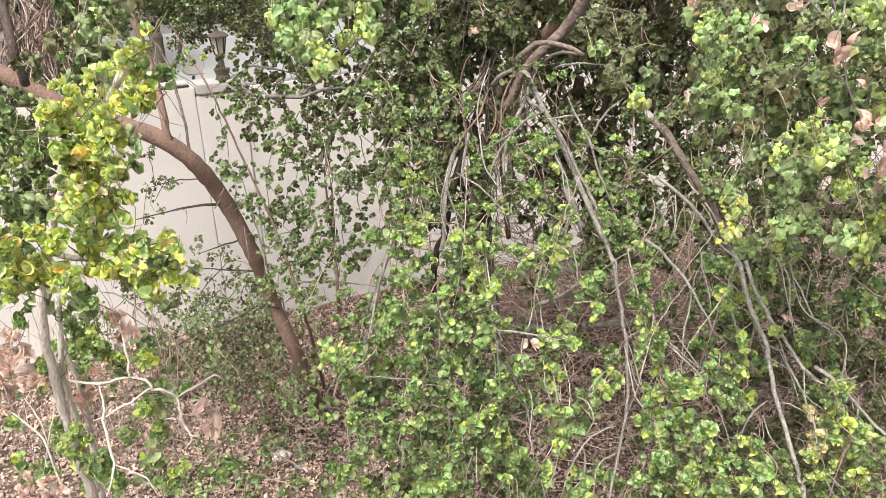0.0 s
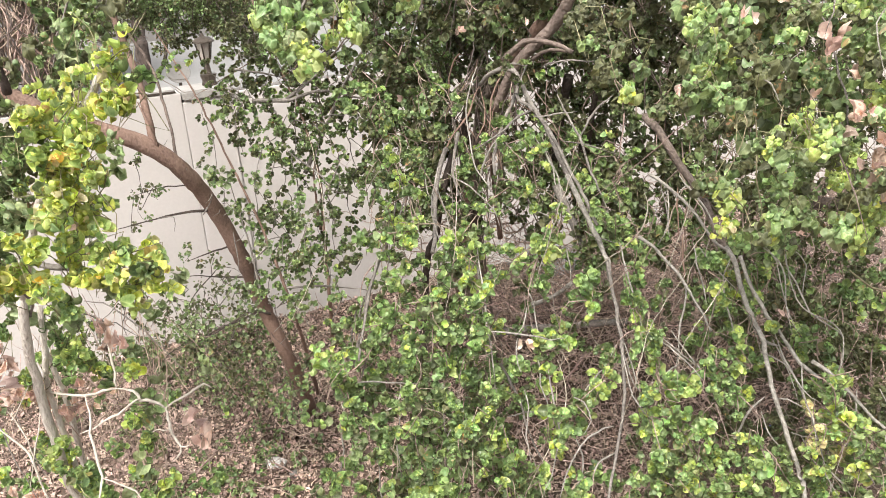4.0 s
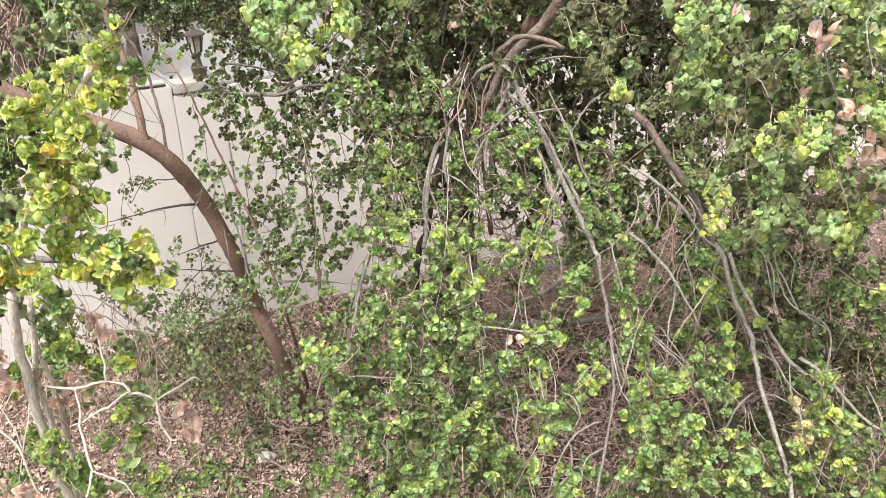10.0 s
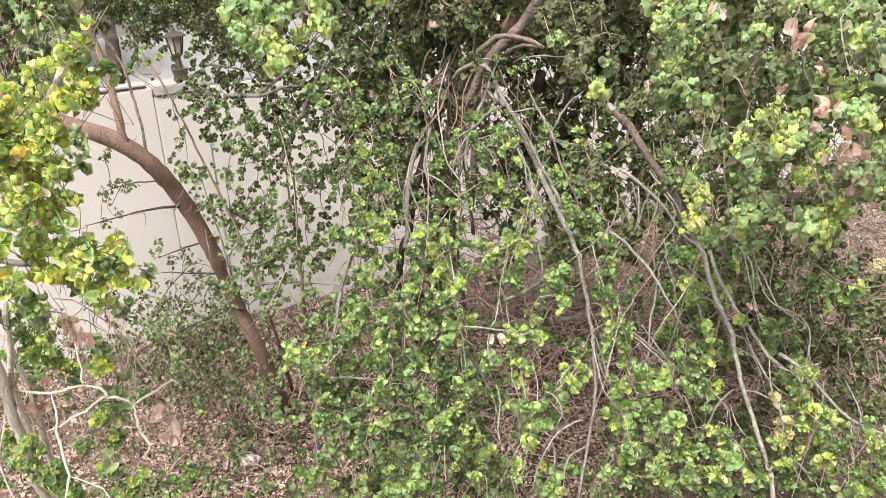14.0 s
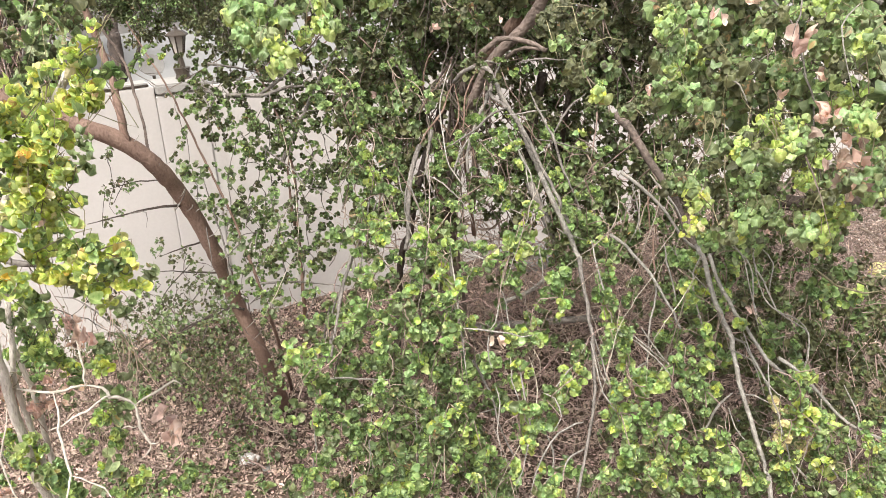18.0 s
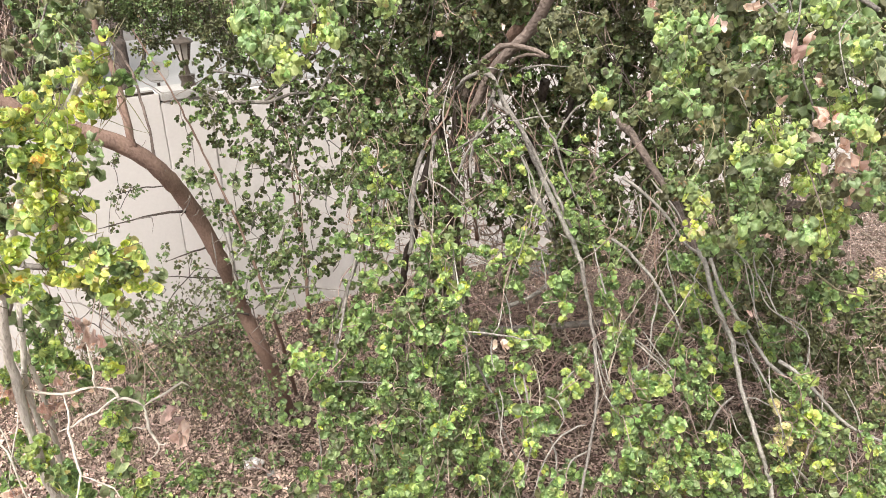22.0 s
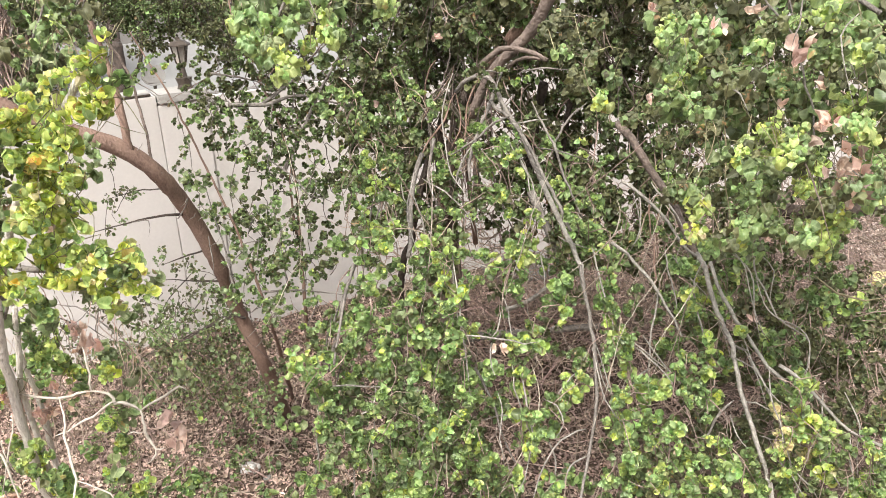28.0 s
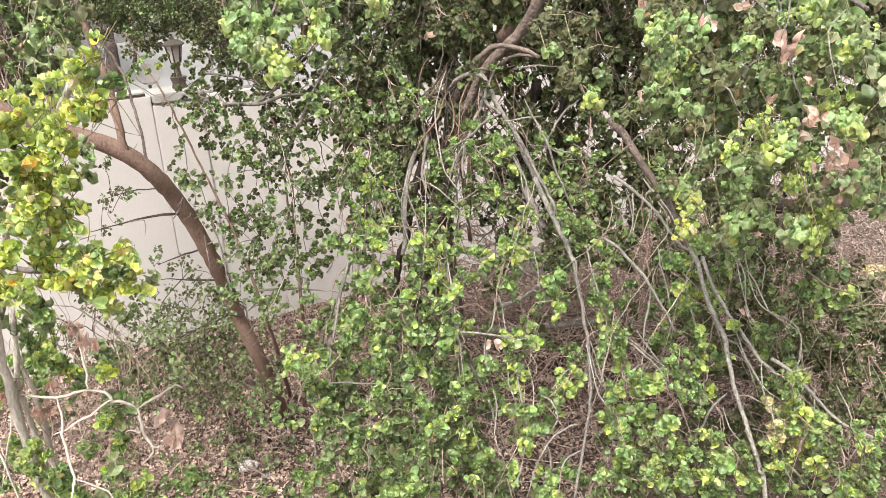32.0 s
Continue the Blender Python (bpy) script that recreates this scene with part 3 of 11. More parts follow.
def make_dish():
    c, r = Vector((-4.51, 16.00, 0.82)), 0.214
    dish = thing("satellite_dish", (c.x, c.y, 0.17), "round pale grey dish on a thin mast beyond the wall", "satellite dish")
    tilt = pose(c.x, c.y, c.z, 55, 0, 15)
    bm = bmesh.new()
    rings = [[bm.verts.new(tilt @ Vector((k * r * math.cos(a * math.pi / 14), k * r * math.sin(a * math.pi / 14), r * (0.22 * k * k - up)))) for a in range(28)] for k, up in ((0.05, 0), (0.5, 0), (1.0, 0), (1.02, 0.03), (0.5, 0.03), (0.05, 0.03))]
    for p, q in zip(rings, rings[1:]):
        for a in range(28):
            bm.faces.new((p[a], p[(a + 1) % 28], q[(a + 1) % 28], q[a]))
    bm.faces.new(rings[0][::-1])
    bm.faces.new(rings[-1])
    part("dish", bm, PIER, dish)
    stem("mast", dish, METAL_DARK, 0.03, 0.03, (c.x, c.y, 0.17), (c.x, c.y, c.z * 0.5), (c.x, c.y, c.z - 0.02))


make_dish()


def make_litter(spots, sizes, material, label):
    """Small bent dry leaves strewn over the soil: spots are blocks of count, x and y."""
    vs, fs, base = [], [], 0
    inv = WALL_M.inverted()
    for n, x0, x1, y0, y1 in spots:
        for x, y in zip(rng.uniform(x0, x1, n), rng.uniform(y0, y1, n)):
            if (inv @ Vector((x, y, 0))).y > -0.02:
                continue
            s = rng.uniform(*sizes) if rng.random() > 0.025 else rng.uniform(0.035, 0.06)
            out = np.array([[rng.normal(), rng.normal(), rng.normal() * 0.5]])
            m = turn(out, rng.normal(0, 0.6, (1, 3)))[0]
            w, k = rng.uniform(0.25, 0.45), rng.uniform(-0.3, 0.6)
            v = np.array([(0, 0, 0), (w, .4, k * .5), (0, 1, .1), (-w, .45, k * .5), (0, .45, -k * .3)])
            v = (v + rng.normal(0, (.1, .1, .12), (5, 3))) * s
            vs.append(v @ m.T + (x, y, relief(x, y) + rng.uniform(0.004, 0.03)))
            fs += [(base, base + 1, base + 4), (base + 1, base + 2, base + 4), (base + 2, base + 3, base + 4), (base + 3, base, base + 4)]
            base += 5
    tagged(new("leaf_litter", mesh_of("leaf_litter", np.concatenate(vs), fs, material, False)), label, "leaf litter", kind="stuff")


make_litter(((40000, -3.2, 1.2, 3.4, 7.0), (16000, -4.2, 5.0, 3.0, 8.8), (14000, 1.0, 5.2, 3.8, 8.5)), (0.014, 0.036), LITTER, "layer of dry brown fallen leaves on the soil")
make_litter(((26000, 2.4, 6.2, 4.8, 8.8),), (0.012, 0.030), LITTER_PALE, "pale dry leaf scraps over the open ground")


# ---- the arching tree ----
tree = thing("arching_tree", (-0.92, 5.08, 0.00), "brown tree with a bare trunk arching over the garden", "tree")

stem("trunk", tree, BARK_RED, 0.0411, 0.0374, (-0.926, 5.074, -0.018), (-0.868, 4.433, 0.645), (-0.968, 4.339, 1.100), (-0.998, 4.158, 1.465), (-1.069, 4.023, 1.811), (-1.141, 3.853, 2.065), (-1.252, 3.805, 2.191), (-1.357, 3.768, 2.262), (-1.558, 3.738, 2.351), (-1.735, 3.733, 2.450), (-1.878, 3.718, 2.551), (-2.063, 3.713, 2.676), sides=14, wobble=0.0012)
stem("limb", tree, BARK_RED, 0.0185, 0.0120, (-1.231, 3.809, 2.202), (-1.244, 3.831, 2.315), (-1.272, 3.886, 2.487), (-1.310, 3.912, 2.637), (-1.341, 3.915, 2.786), (-1.360, 3.917, 2.930))
stem("limb", tree, BARK_BROWN, 0.0070, 0.0055, (-1.148, 3.838, 2.082), (-1.164, 3.870, 2.250), (-1.187, 3.903, 2.390), (-1.219, 3.942, 2.519), (-1.271, 3.960, 2.624), (-1.333, 3.969, 2.731), (-1.401, 3.991, 2.844))
stem("limb", tree, BARK_RED, 0.0091, 0.0023, (-1.214, 3.799, 2.177), (-1.228, 3.778, 2.287), (-1.273, 3.820, 2.397))
stem("twig", tree, BARK_DARK, 0.0070, 0.0018, (-1.090, 3.974, 1.822), (-1.195, 3.925, 1.835), (-1.304, 3.870, 1.830), (-1.391, 3.815, 1.828), (-1.465, 3.762, 1.828))
stem("twig", tree, BARK_GREY, 0.0041, 0.0012, (-1.304, 3.870, 1.830), (-1.207, 3.823, 1.849), (-1.214, 3.797, 1.779))
stem("twig", tree, BARK_DARK, 0.0047, 0.0012, (-1.119, 3.874, 1.980), (-1.227, 3.876, 1.985), (-1.305, 3.823, 1.986), (-1.368, 3.766, 1.979))
stem("twig", tree, BARK_DARK, 0.0060, 0.0013, (-1.007, 4.178, 1.377), (-1.164, 4.183, 1.390), (-1.270, 4.142, 1.422), (-1.345, 4.090, 1.426))
stem("twig", tree, BARK_DARK, 0.0058, 0.0013, (-1.044, 4.097, 1.586), (-1.163, 4.086, 1.556), (-1.252, 4.029, 1.546))
stem("twig", tree, BARK_DARK, 0.0079, 0.0021, (-0.928, 4.288, 1.104), (-1.037, 4.295, 1.124), (-1.151, 4.275, 1.071), (-1.296, 4.249, 1.004), (-1.456, 4.235, 0.968))
stem("twig", tree, BARK_GREY, 0.0042, 0.0012, (-1.068, 3.990, 1.865), (-1.100, 3.918, 1.817), (-1.019, 3.860, 1.945))
stem("twig", tree, BARK_GREY, 0.0042, 0.0013, (-0.985, 3.981, 1.701), (-0.973, 3.945, 1.608), (-0.973, 3.910, 1.516))
stem("spur", tree, BARK_PALE, 0.0026, 0.0009, (-1.072, 3.825, 2.073), (-1.046, 3.825, 2.092), (-1.035, 3.825, 2.111))
stem("spur", tree, BARK_PALE, 0.0026, 0.0009, (-1.154, 3.801, 2.126), (-1.165, 3.801, 2.107), (-1.191, 3.801, 2.089))
stem("spur", tree, BARK_PALE, 0.0026, 0.0009, (-1.018, 3.965, 1.789), (-0.990, 3.965, 1.806), (-0.979, 3.965, 1.824))
stem("spur", tree, BARK_PALE, 0.0026, 0.0009, (-0.997, 4.038, 1.627), (-0.963, 4.038, 1.647), (-0.945, 4.038, 1.669))
stem("spur", tree, BARK_PALE, 0.0026, 0.0009, (-1.035, 3.899, 1.926), (-1.047, 3.899, 1.903), (-1.075, 3.899, 1.881))
stem("spur", tree, BARK_PALE, 0.0026, 0.0009, (-1.020, 3.943, 1.834), (-1.032, 3.943, 1.816), (-1.060, 3.943, 1.799))
stem("spur", tree, BARK_PALE, 0.0026, 0.0009, (-0.966, 4.104, 1.476), (-0.929, 4.104, 1.501), (-0.909, 4.104, 1.527))
stem("spur", tree, BARK_PALE, 0.0026, 0.0009, (-0.968, 4.079, 1.532), (-0.943, 4.079, 1.507), (-0.935, 4.079, 1.483))
stem("spur", tree, BARK_PALE, 0.0026, 0.0009, (-0.947, 4.149, 1.359), (-0.961, 4.149, 1.328), (-0.992, 4.149, 1.298))
stem("spur", tree, BARK_PALE, 0.0026, 0.0009, (-0.920, 4.207, 1.199), (-0.882, 4.207, 1.230), (-0.863, 4.207, 1.262))
stem("spur", tree, BARK_PALE, 0.0026, 0.0009, (-0.929, 4.279, 0.994), (-0.892, 4.279, 1.026), (-0.873, 4.279, 1.059))
stem("spur", tree, BARK_PALE, 0.0026, 0.0009, (-0.907, 4.308, 0.907), (-0.864, 4.308, 0.947), (-0.839, 4.308, 0.990))
stem("spur", tree, BARK_PALE, 0.0026, 0.0009, (-1.186, 3.763, 2.198), (-1.163, 3.763, 2.215), (-1.155, 3.763, 2.232))
stem("spur", tree, BARK_PALE, 0.0026, 0.0009, (-1.110, 3.825, 2.076), (-1.123, 3.825, 2.053), (-1.152, 3.825, 2.031))
stem("spur", tree, BARK_PALE, 0.0026, 0.0009, (-0.921, 4.351, 0.776), (-0.926, 4.351, 0.850), (-0.950, 4.351, 0.924))
stem("spur", tree, BARK_PALE, 0.0026, 0.0009, (-0.889, 4.380, 0.684), (-0.846, 4.380, 0.717), (-0.822, 4.380, 0.752))
tree_leaves = Plant(tree, "narrow", loose=0.9)
tree_leaves.cluster(-1.342, 3.753, 1.954, 0.027, "D", 0.021)
tree_leaves.cluster(-1.395, 4.007, 1.936, 0.026, "D", 0.021)
tree_leaves.cluster(-1.259, 3.796, 1.977, 0.025, "M", 0.021)
tree_leaves.cluster(-1.370, 3.948, 1.822, 0.023, "M", 0.021)
tree_leaves.cluster(-1.404, 3.849, 1.814, 0.023, "D", 0.021)
tree_leaves.cluster(-1.275, 3.820, 2.004, 0.022, "D", 0.021)
tree_leaves.cluster(-1.220, 3.896, 1.626, 0.029, "M", 0.021)
tree_leaves.cluster(-1.196, 3.885, 1.673, 0.023, "M", 0.021)
tree_leaves.cluster(-1.063, 3.594, 1.691, 0.032, "D", 0.021)
tree_leaves.cluster(-1.017, 3.683, 1.682, 0.039, "D", 0.021)
tree_leaves.cluster(-1.024, 3.804, 1.591, 0.034, "M", 0.021)
tree_leaves.cluster(-1.210, 3.675, 1.582, 0.022, "M", 0.021)
tree_leaves.cluster(-1.108, 3.698, 1.552, 0.028, "D", 0.021)
tree_leaves.cluster(-1.061, 3.779, 1.485, 0.035, "D", 0.021)
tree_leaves.cluster(-1.144, 3.570, 1.408, 0.039, "M", 0.021)
tree_leaves.cluster(-1.187, 3.490, 1.420, 0.038, "M", 0.021)
tree_leaves.cluster(-1.079, 3.529, 1.337, 0.044, "M", 0.021)
tree_leaves.cluster(-1.192, 3.624, 1.266, 0.045, "D", 0.021)
tree_leaves.cluster(-1.012, 3.780, 1.542, 0.034, "D", 0.021)
tree_leaves.cluster(-0.967, 3.632, 1.543, 0.033, "D", 0.021)
tree_leaves.cluster(-1.220, 3.766, 1.500, 0.026, "M", 0.021)
tree_leaves.cluster(-1.286, 3.603, 1.400, 0.033, "M", 0.021)
tree_leaves.cluster(-1.382, 3.715, 1.261, 0.041, "M", 0.021)
tree_leaves.cluster(-1.390, 3.862, 1.951, 0.023, "D", 0.021)
tree_leaves.cluster(-1.238, 3.838, 1.986, 0.020, "M", 0.021)
tree_leaves.cluster(-0.950, 3.786, 1.506, 0.035, "M", 0.021)
tree_leaves.cluster(-1.143, 3.751, 1.443, 0.029, "D", 0.021)
tree_leaves.cluster(-1.097, 3.798, 1.358, 0.041, "D", 0.021)
tree_leaves.cluster(-1.003, 3.677, 1.349, 0.040, "M", 0.021)
tree_leaves.cluster(-0.924, 3.700, 1.363, 0.040, "D", 0.021)
tree_leaves.cluster(-1.382, 4.002, 2.116, 0.026, "M", 0.021)
tree_leaves.cluster(-1.389, 3.958, 2.091, 0.020, "D", 0.021)
tree_leaves.twigs(BARK_DARK, 0.0016, 0.13)
tree_leaves.grow(150)

# ---- the dark back tree with hanging dry stems ----
back = thing("back_tree", (-3.27, 5.94, 0.00), "dark shaded tree with dry hanging stems behind the garden", "tree")

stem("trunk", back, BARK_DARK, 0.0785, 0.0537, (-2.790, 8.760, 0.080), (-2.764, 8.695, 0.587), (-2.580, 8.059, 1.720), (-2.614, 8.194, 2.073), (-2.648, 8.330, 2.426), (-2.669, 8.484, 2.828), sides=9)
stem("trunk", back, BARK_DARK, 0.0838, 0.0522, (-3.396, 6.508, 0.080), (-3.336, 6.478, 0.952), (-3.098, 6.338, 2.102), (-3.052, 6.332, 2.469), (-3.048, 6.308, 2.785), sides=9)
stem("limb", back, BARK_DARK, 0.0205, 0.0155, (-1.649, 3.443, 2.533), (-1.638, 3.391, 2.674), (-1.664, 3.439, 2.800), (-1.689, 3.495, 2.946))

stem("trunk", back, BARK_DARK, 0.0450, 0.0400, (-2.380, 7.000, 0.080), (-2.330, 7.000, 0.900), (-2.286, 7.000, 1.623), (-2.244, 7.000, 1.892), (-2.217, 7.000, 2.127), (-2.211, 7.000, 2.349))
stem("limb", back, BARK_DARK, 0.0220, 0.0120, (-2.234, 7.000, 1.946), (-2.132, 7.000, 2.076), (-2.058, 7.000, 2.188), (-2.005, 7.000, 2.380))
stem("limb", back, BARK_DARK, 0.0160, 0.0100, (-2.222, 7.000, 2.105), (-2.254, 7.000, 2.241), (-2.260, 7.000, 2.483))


def hanging_stems(parent, n, x0, x1, y0, y1, z0, z1, material, r=0.004, lean=0.1):
    """Thin stems that hang in gentle bends, joined into one part."""
    vs, fs, base = [], [], 0
    for _ in range(n):
        x, y, z = rng.uniform(x0, x1), rng.uniform(y0, y1), rng.uniform(z0, z1) + 0.25
        d = rng.uniform(0.15, 0.55)
        slant = rng.normal(0, lean, 2)
        bend, turn, swing = rng.uniform(2, 7, 2), rng.uniform(0, 6.28, 2), rng.uniform(0.008, 0.035, 2)
        drop = rng.uniform(0.0, 0.8)
        way = []
        for k in range(9):
            u = k / 8
            side = swing * np.sin(bend * u + turn) + slant * (u + drop * u * u)
            way.append((x + side[0], y + side[1], z - d * (u ** (1 + 0.5 * drop))))
        v, f = tube(way, r * rng.uniform(.5, 1.2), r * .45, 4, 0.03, 0.0015, 0.05, True)
        vs.append(v)
        fs += [tuple(a + base for a in q) for q in f]
        base += len(v)
    ob = child("stem_tangle", mesh_of("stem_tangle", np.concatenate(vs), fs, material), parent)
    ob["kind"] = "stuff"


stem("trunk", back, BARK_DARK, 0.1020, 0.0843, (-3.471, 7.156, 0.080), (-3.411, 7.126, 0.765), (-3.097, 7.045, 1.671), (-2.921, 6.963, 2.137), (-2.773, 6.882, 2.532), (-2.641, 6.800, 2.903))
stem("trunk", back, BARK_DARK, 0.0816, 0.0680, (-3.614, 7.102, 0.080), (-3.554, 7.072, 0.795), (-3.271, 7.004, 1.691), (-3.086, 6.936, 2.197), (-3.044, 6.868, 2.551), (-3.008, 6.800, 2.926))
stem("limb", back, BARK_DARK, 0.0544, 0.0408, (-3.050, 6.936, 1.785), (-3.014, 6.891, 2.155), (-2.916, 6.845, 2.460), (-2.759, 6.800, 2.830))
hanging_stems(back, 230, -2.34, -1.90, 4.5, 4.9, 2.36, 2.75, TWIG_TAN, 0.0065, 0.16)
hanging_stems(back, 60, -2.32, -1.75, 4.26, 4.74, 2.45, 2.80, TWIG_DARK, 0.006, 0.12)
hanging_stems(back, 40, -1.04, 0.00, 4.2, 5.0, 2.30, 2.84, BARK_RED, 0.004, 0.2)
back_leaves = Plant(back)


def open_sky(p):
    """Keeps the air round the lantern free."""
    return math.hypot(p[0] - (0.008 -0.2468 * p[1]), p[2] - (3.041 -0.1140 * p[1])) > 0.11


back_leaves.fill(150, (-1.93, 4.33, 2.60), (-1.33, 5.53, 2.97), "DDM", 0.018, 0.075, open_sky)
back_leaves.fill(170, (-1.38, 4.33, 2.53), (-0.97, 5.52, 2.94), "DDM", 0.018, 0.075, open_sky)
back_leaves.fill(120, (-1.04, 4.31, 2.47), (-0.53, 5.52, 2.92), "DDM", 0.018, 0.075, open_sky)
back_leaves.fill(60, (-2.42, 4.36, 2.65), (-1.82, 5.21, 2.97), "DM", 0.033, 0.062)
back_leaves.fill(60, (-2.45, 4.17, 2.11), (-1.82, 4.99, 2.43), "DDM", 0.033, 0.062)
back_leaves.twigs(BARK_DARK, 0.003, 0.5)
back_leaves.grow(100)

# ---- the slender shrub with dark leaves before the wall ----
shrub = thing("slender_shrub", (-0.75, 5.25, 0.00), "tall slender shrub with thin reddish stems and small dark leaves", "shrub")

stem("branch", shrub, BARK_RED, 0.0141, 0.0032, (-0.893, 5.257, 0.007), (-0.738, 3.996, 1.181), (-0.868, 4.084, 1.689), (-1.010, 4.172, 2.059), (-1.098, 4.211, 2.300), (-1.188, 4.273, 2.462), (-1.303, 4.351, 2.665))
stem("branch", shrub, BARK_RED, 0.0161, 0.0038, (-0.790, 5.270, 0.039), (-0.574, 4.083, 1.129), (-0.566, 4.162, 1.614), (-0.567, 4.257, 1.863), (-0.611, 4.265, 2.162), (-0.699, 4.350, 2.382), (-0.771, 4.321, 2.587), (-0.814, 4.413, 2.826))
stem("branch", shrub, BARK_GREY, 0.0133, 0.0038, (-0.639, 4.269, 1.894), (-0.496, 4.258, 2.143), (-0.391, 4.223, 2.331), (-0.298, 4.277, 2.471), (-0.176, 4.340, 2.637))
stem("branch", shrub, BARK_GREY, 0.0127, 0.0032, (-0.844, 4.209, 2.295), (-0.647, 4.207, 2.291), (-0.504, 4.220, 2.323), (-0.337, 4.204, 2.281), (-0.226, 4.189, 2.244))
stem("branch", shrub, BARK_GREY, 0.0099, 0.0025, (-0.675, 4.208, 2.292), (-0.528, 4.246, 2.390), (-0.409, 4.289, 2.503), (-0.291, 4.322, 2.589))
stem("branch", shrub, BARK_GREY, 0.0070, 0.0019, (-0.920, 4.268, 2.449), (-0.753, 4.255, 2.414), (-0.587, 4.231, 2.354))
stem("branch", shrub, BARK_RED, 0.0074, 0.0019, (-0.581, 4.162, 1.615), (-0.581, 4.171, 1.918), (-0.525, 4.258, 2.144), (-0.530, 4.326, 2.320))
stem("branch", shrub, BARK_GREY, 0.0072, 0.0019, (-0.888, 3.949, 1.339), (-0.926, 4.043, 1.584), (-0.979, 4.117, 1.775), (-1.013, 4.179, 1.939))
stem("branch", shrub, BARK_GREY, 0.0103, 0.0023, (-0.352, 3.018, 1.424), (-0.272, 3.023, 1.717), (-0.203, 2.984, 1.895), (-0.127, 2.935, 2.044), (-0.091, 2.971, 2.140))
stem("branch", shrub, BARK_GREY, 0.0081, 0.0020, (-0.376, 3.063, 1.401), (-0.318, 3.091, 1.615), (-0.255, 3.039, 1.758))
stem("branch", shrub, BARK_GREY, 0.0070, 0.0019, (-0.743, 3.875, 1.426), (-0.583, 3.874, 1.423), (-0.387, 3.864, 1.395), (-0.345, 3.860, 1.385))
stem("branch", shrub, BARK_GREY, 0.0044, 0.0015, (-0.191, 3.045, 1.775), (-0.129, 3.171, 2.104), (-0.192, 3.196, 2.169), (-0.309, 3.151, 2.050))
stem("branch", shrub, BARK_GREY, 0.0051, 0.0017, (-0.623, 3.725, 2.150), (-0.525, 3.696, 2.074), (-0.441, 3.657, 1.974), (-0.304, 3.637, 1.920))
shrub_leaves = Plant(shrub, "spoon", 8, 1.3, 0.85, "rosette")
shrub_leaves.fill(34, (-0.90, 3.90, 1.24), (-0.25, 4.40, 2.22), "MMB", 0.027, 0.050)
shrub_leaves.fill(12, (-0.91, 4.00, 1.90), (-0.28, 4.50, 2.46), "DMM", 0.027, 0.050)
shrub_leaves.cluster(-1.054, 4.293, 2.438, 0.071, "D", 0.028)
shrub_leaves.cluster(-0.988, 4.295, 2.406, 0.072, "M", 0.028)
shrub_leaves.cluster(-1.073, 4.427, 2.316, 0.074, "M", 0.028)
shrub_leaves.cluster(-0.889, 4.052, 2.360, 0.062, "D", 0.028)
shrub_leaves.cluster(-0.948, 4.084, 2.275, 0.069, "B", 0.028)
shrub_leaves.cluster(-1.133, 4.362, 2.199, 0.056, "M", 0.028)
shrub_leaves.cluster(-0.923, 4.200, 2.221, 0.059, "D", 0.028)
shrub_leaves.cluster(-0.846, 4.162, 2.211, 0.053, "B", 0.028)
shrub_leaves.cluster(-1.089, 4.300, 2.106, 0.043, "M", 0.028)
shrub_leaves.cluster(-0.889, 4.289, 2.053, 0.061, "M", 0.028)
shrub_leaves.cluster(-0.854, 4.482, 2.369, 0.050, "M", 0.028)
shrub_leaves.cluster(-0.780, 4.332, 2.289, 0.049, "B", 0.028)
shrub_leaves.cluster(-0.717, 4.234, 2.203, 0.054, "M", 0.028)
shrub_leaves.cluster(-0.883, 4.002, 2.123, 0.040, "D", 0.028)
shrub_leaves.cluster(-1.045, 3.952, 2.060, 0.026, "D", 0.028)
shrub_leaves.cluster(-1.093, 4.309, 1.876, 0.069, "M", 0.028)
shrub_leaves.cluster(-0.954, 4.107, 1.956, 0.048, "M", 0.028)
shrub_leaves.cluster(-1.086, 4.271, 1.763, 0.056, "P", 0.026)
shrub_leaves.cluster(-1.102, 4.191, 1.941, 0.036, "B", 0.028)
shrub_leaves.cluster(-0.832, 3.918, 1.974, 0.051, "P", 0.026)
shrub_leaves.cluster(-0.786, 4.133, 1.969, 0.066, "B", 0.028)
shrub_leaves.cluster(-0.754, 4.218, 1.854, 0.068, "D", 0.028)
shrub_leaves.cluster(-0.773, 3.843, 1.909, 0.062, "D", 0.028)
shrub_leaves.cluster(-0.668, 4.165, 2.042, 0.066, "M", 0.028)
shrub_leaves.cluster(-0.623, 4.288, 2.069, 0.068, "D", 0.028)
shrub_leaves.cluster(-0.667, 4.048, 2.156, 0.058, "M", 0.028)
shrub_leaves.cluster(-0.539, 4.053, 2.064, 0.052, "M", 0.028)
shrub_leaves.cluster(-0.645, 4.120, 1.936, 0.060, "M", 0.028)
shrub_leaves.cluster(-0.592, 3.883, 1.887, 0.057, "B", 0.028)
shrub_leaves.cluster(-0.672, 4.000, 1.796, 0.059, "P", 0.026)
shrub_leaves.cluster(-0.727, 3.830, 1.826, 0.062, "M", 0.028)
shrub_leaves.cluster(-0.895, 4.228, 1.672, 0.056, "M", 0.028)
shrub_leaves.cluster(-0.932, 4.206, 1.587, 0.050, "M", 0.028)
shrub_leaves.cluster(-0.810, 3.870, 1.643, 0.058, "P", 0.026)
shrub_leaves.cluster(-0.721, 3.871, 1.696, 0.058, "M", 0.028)
shrub_leaves.cluster(-0.703, 4.126, 1.665, 0.061, "P", 0.028)
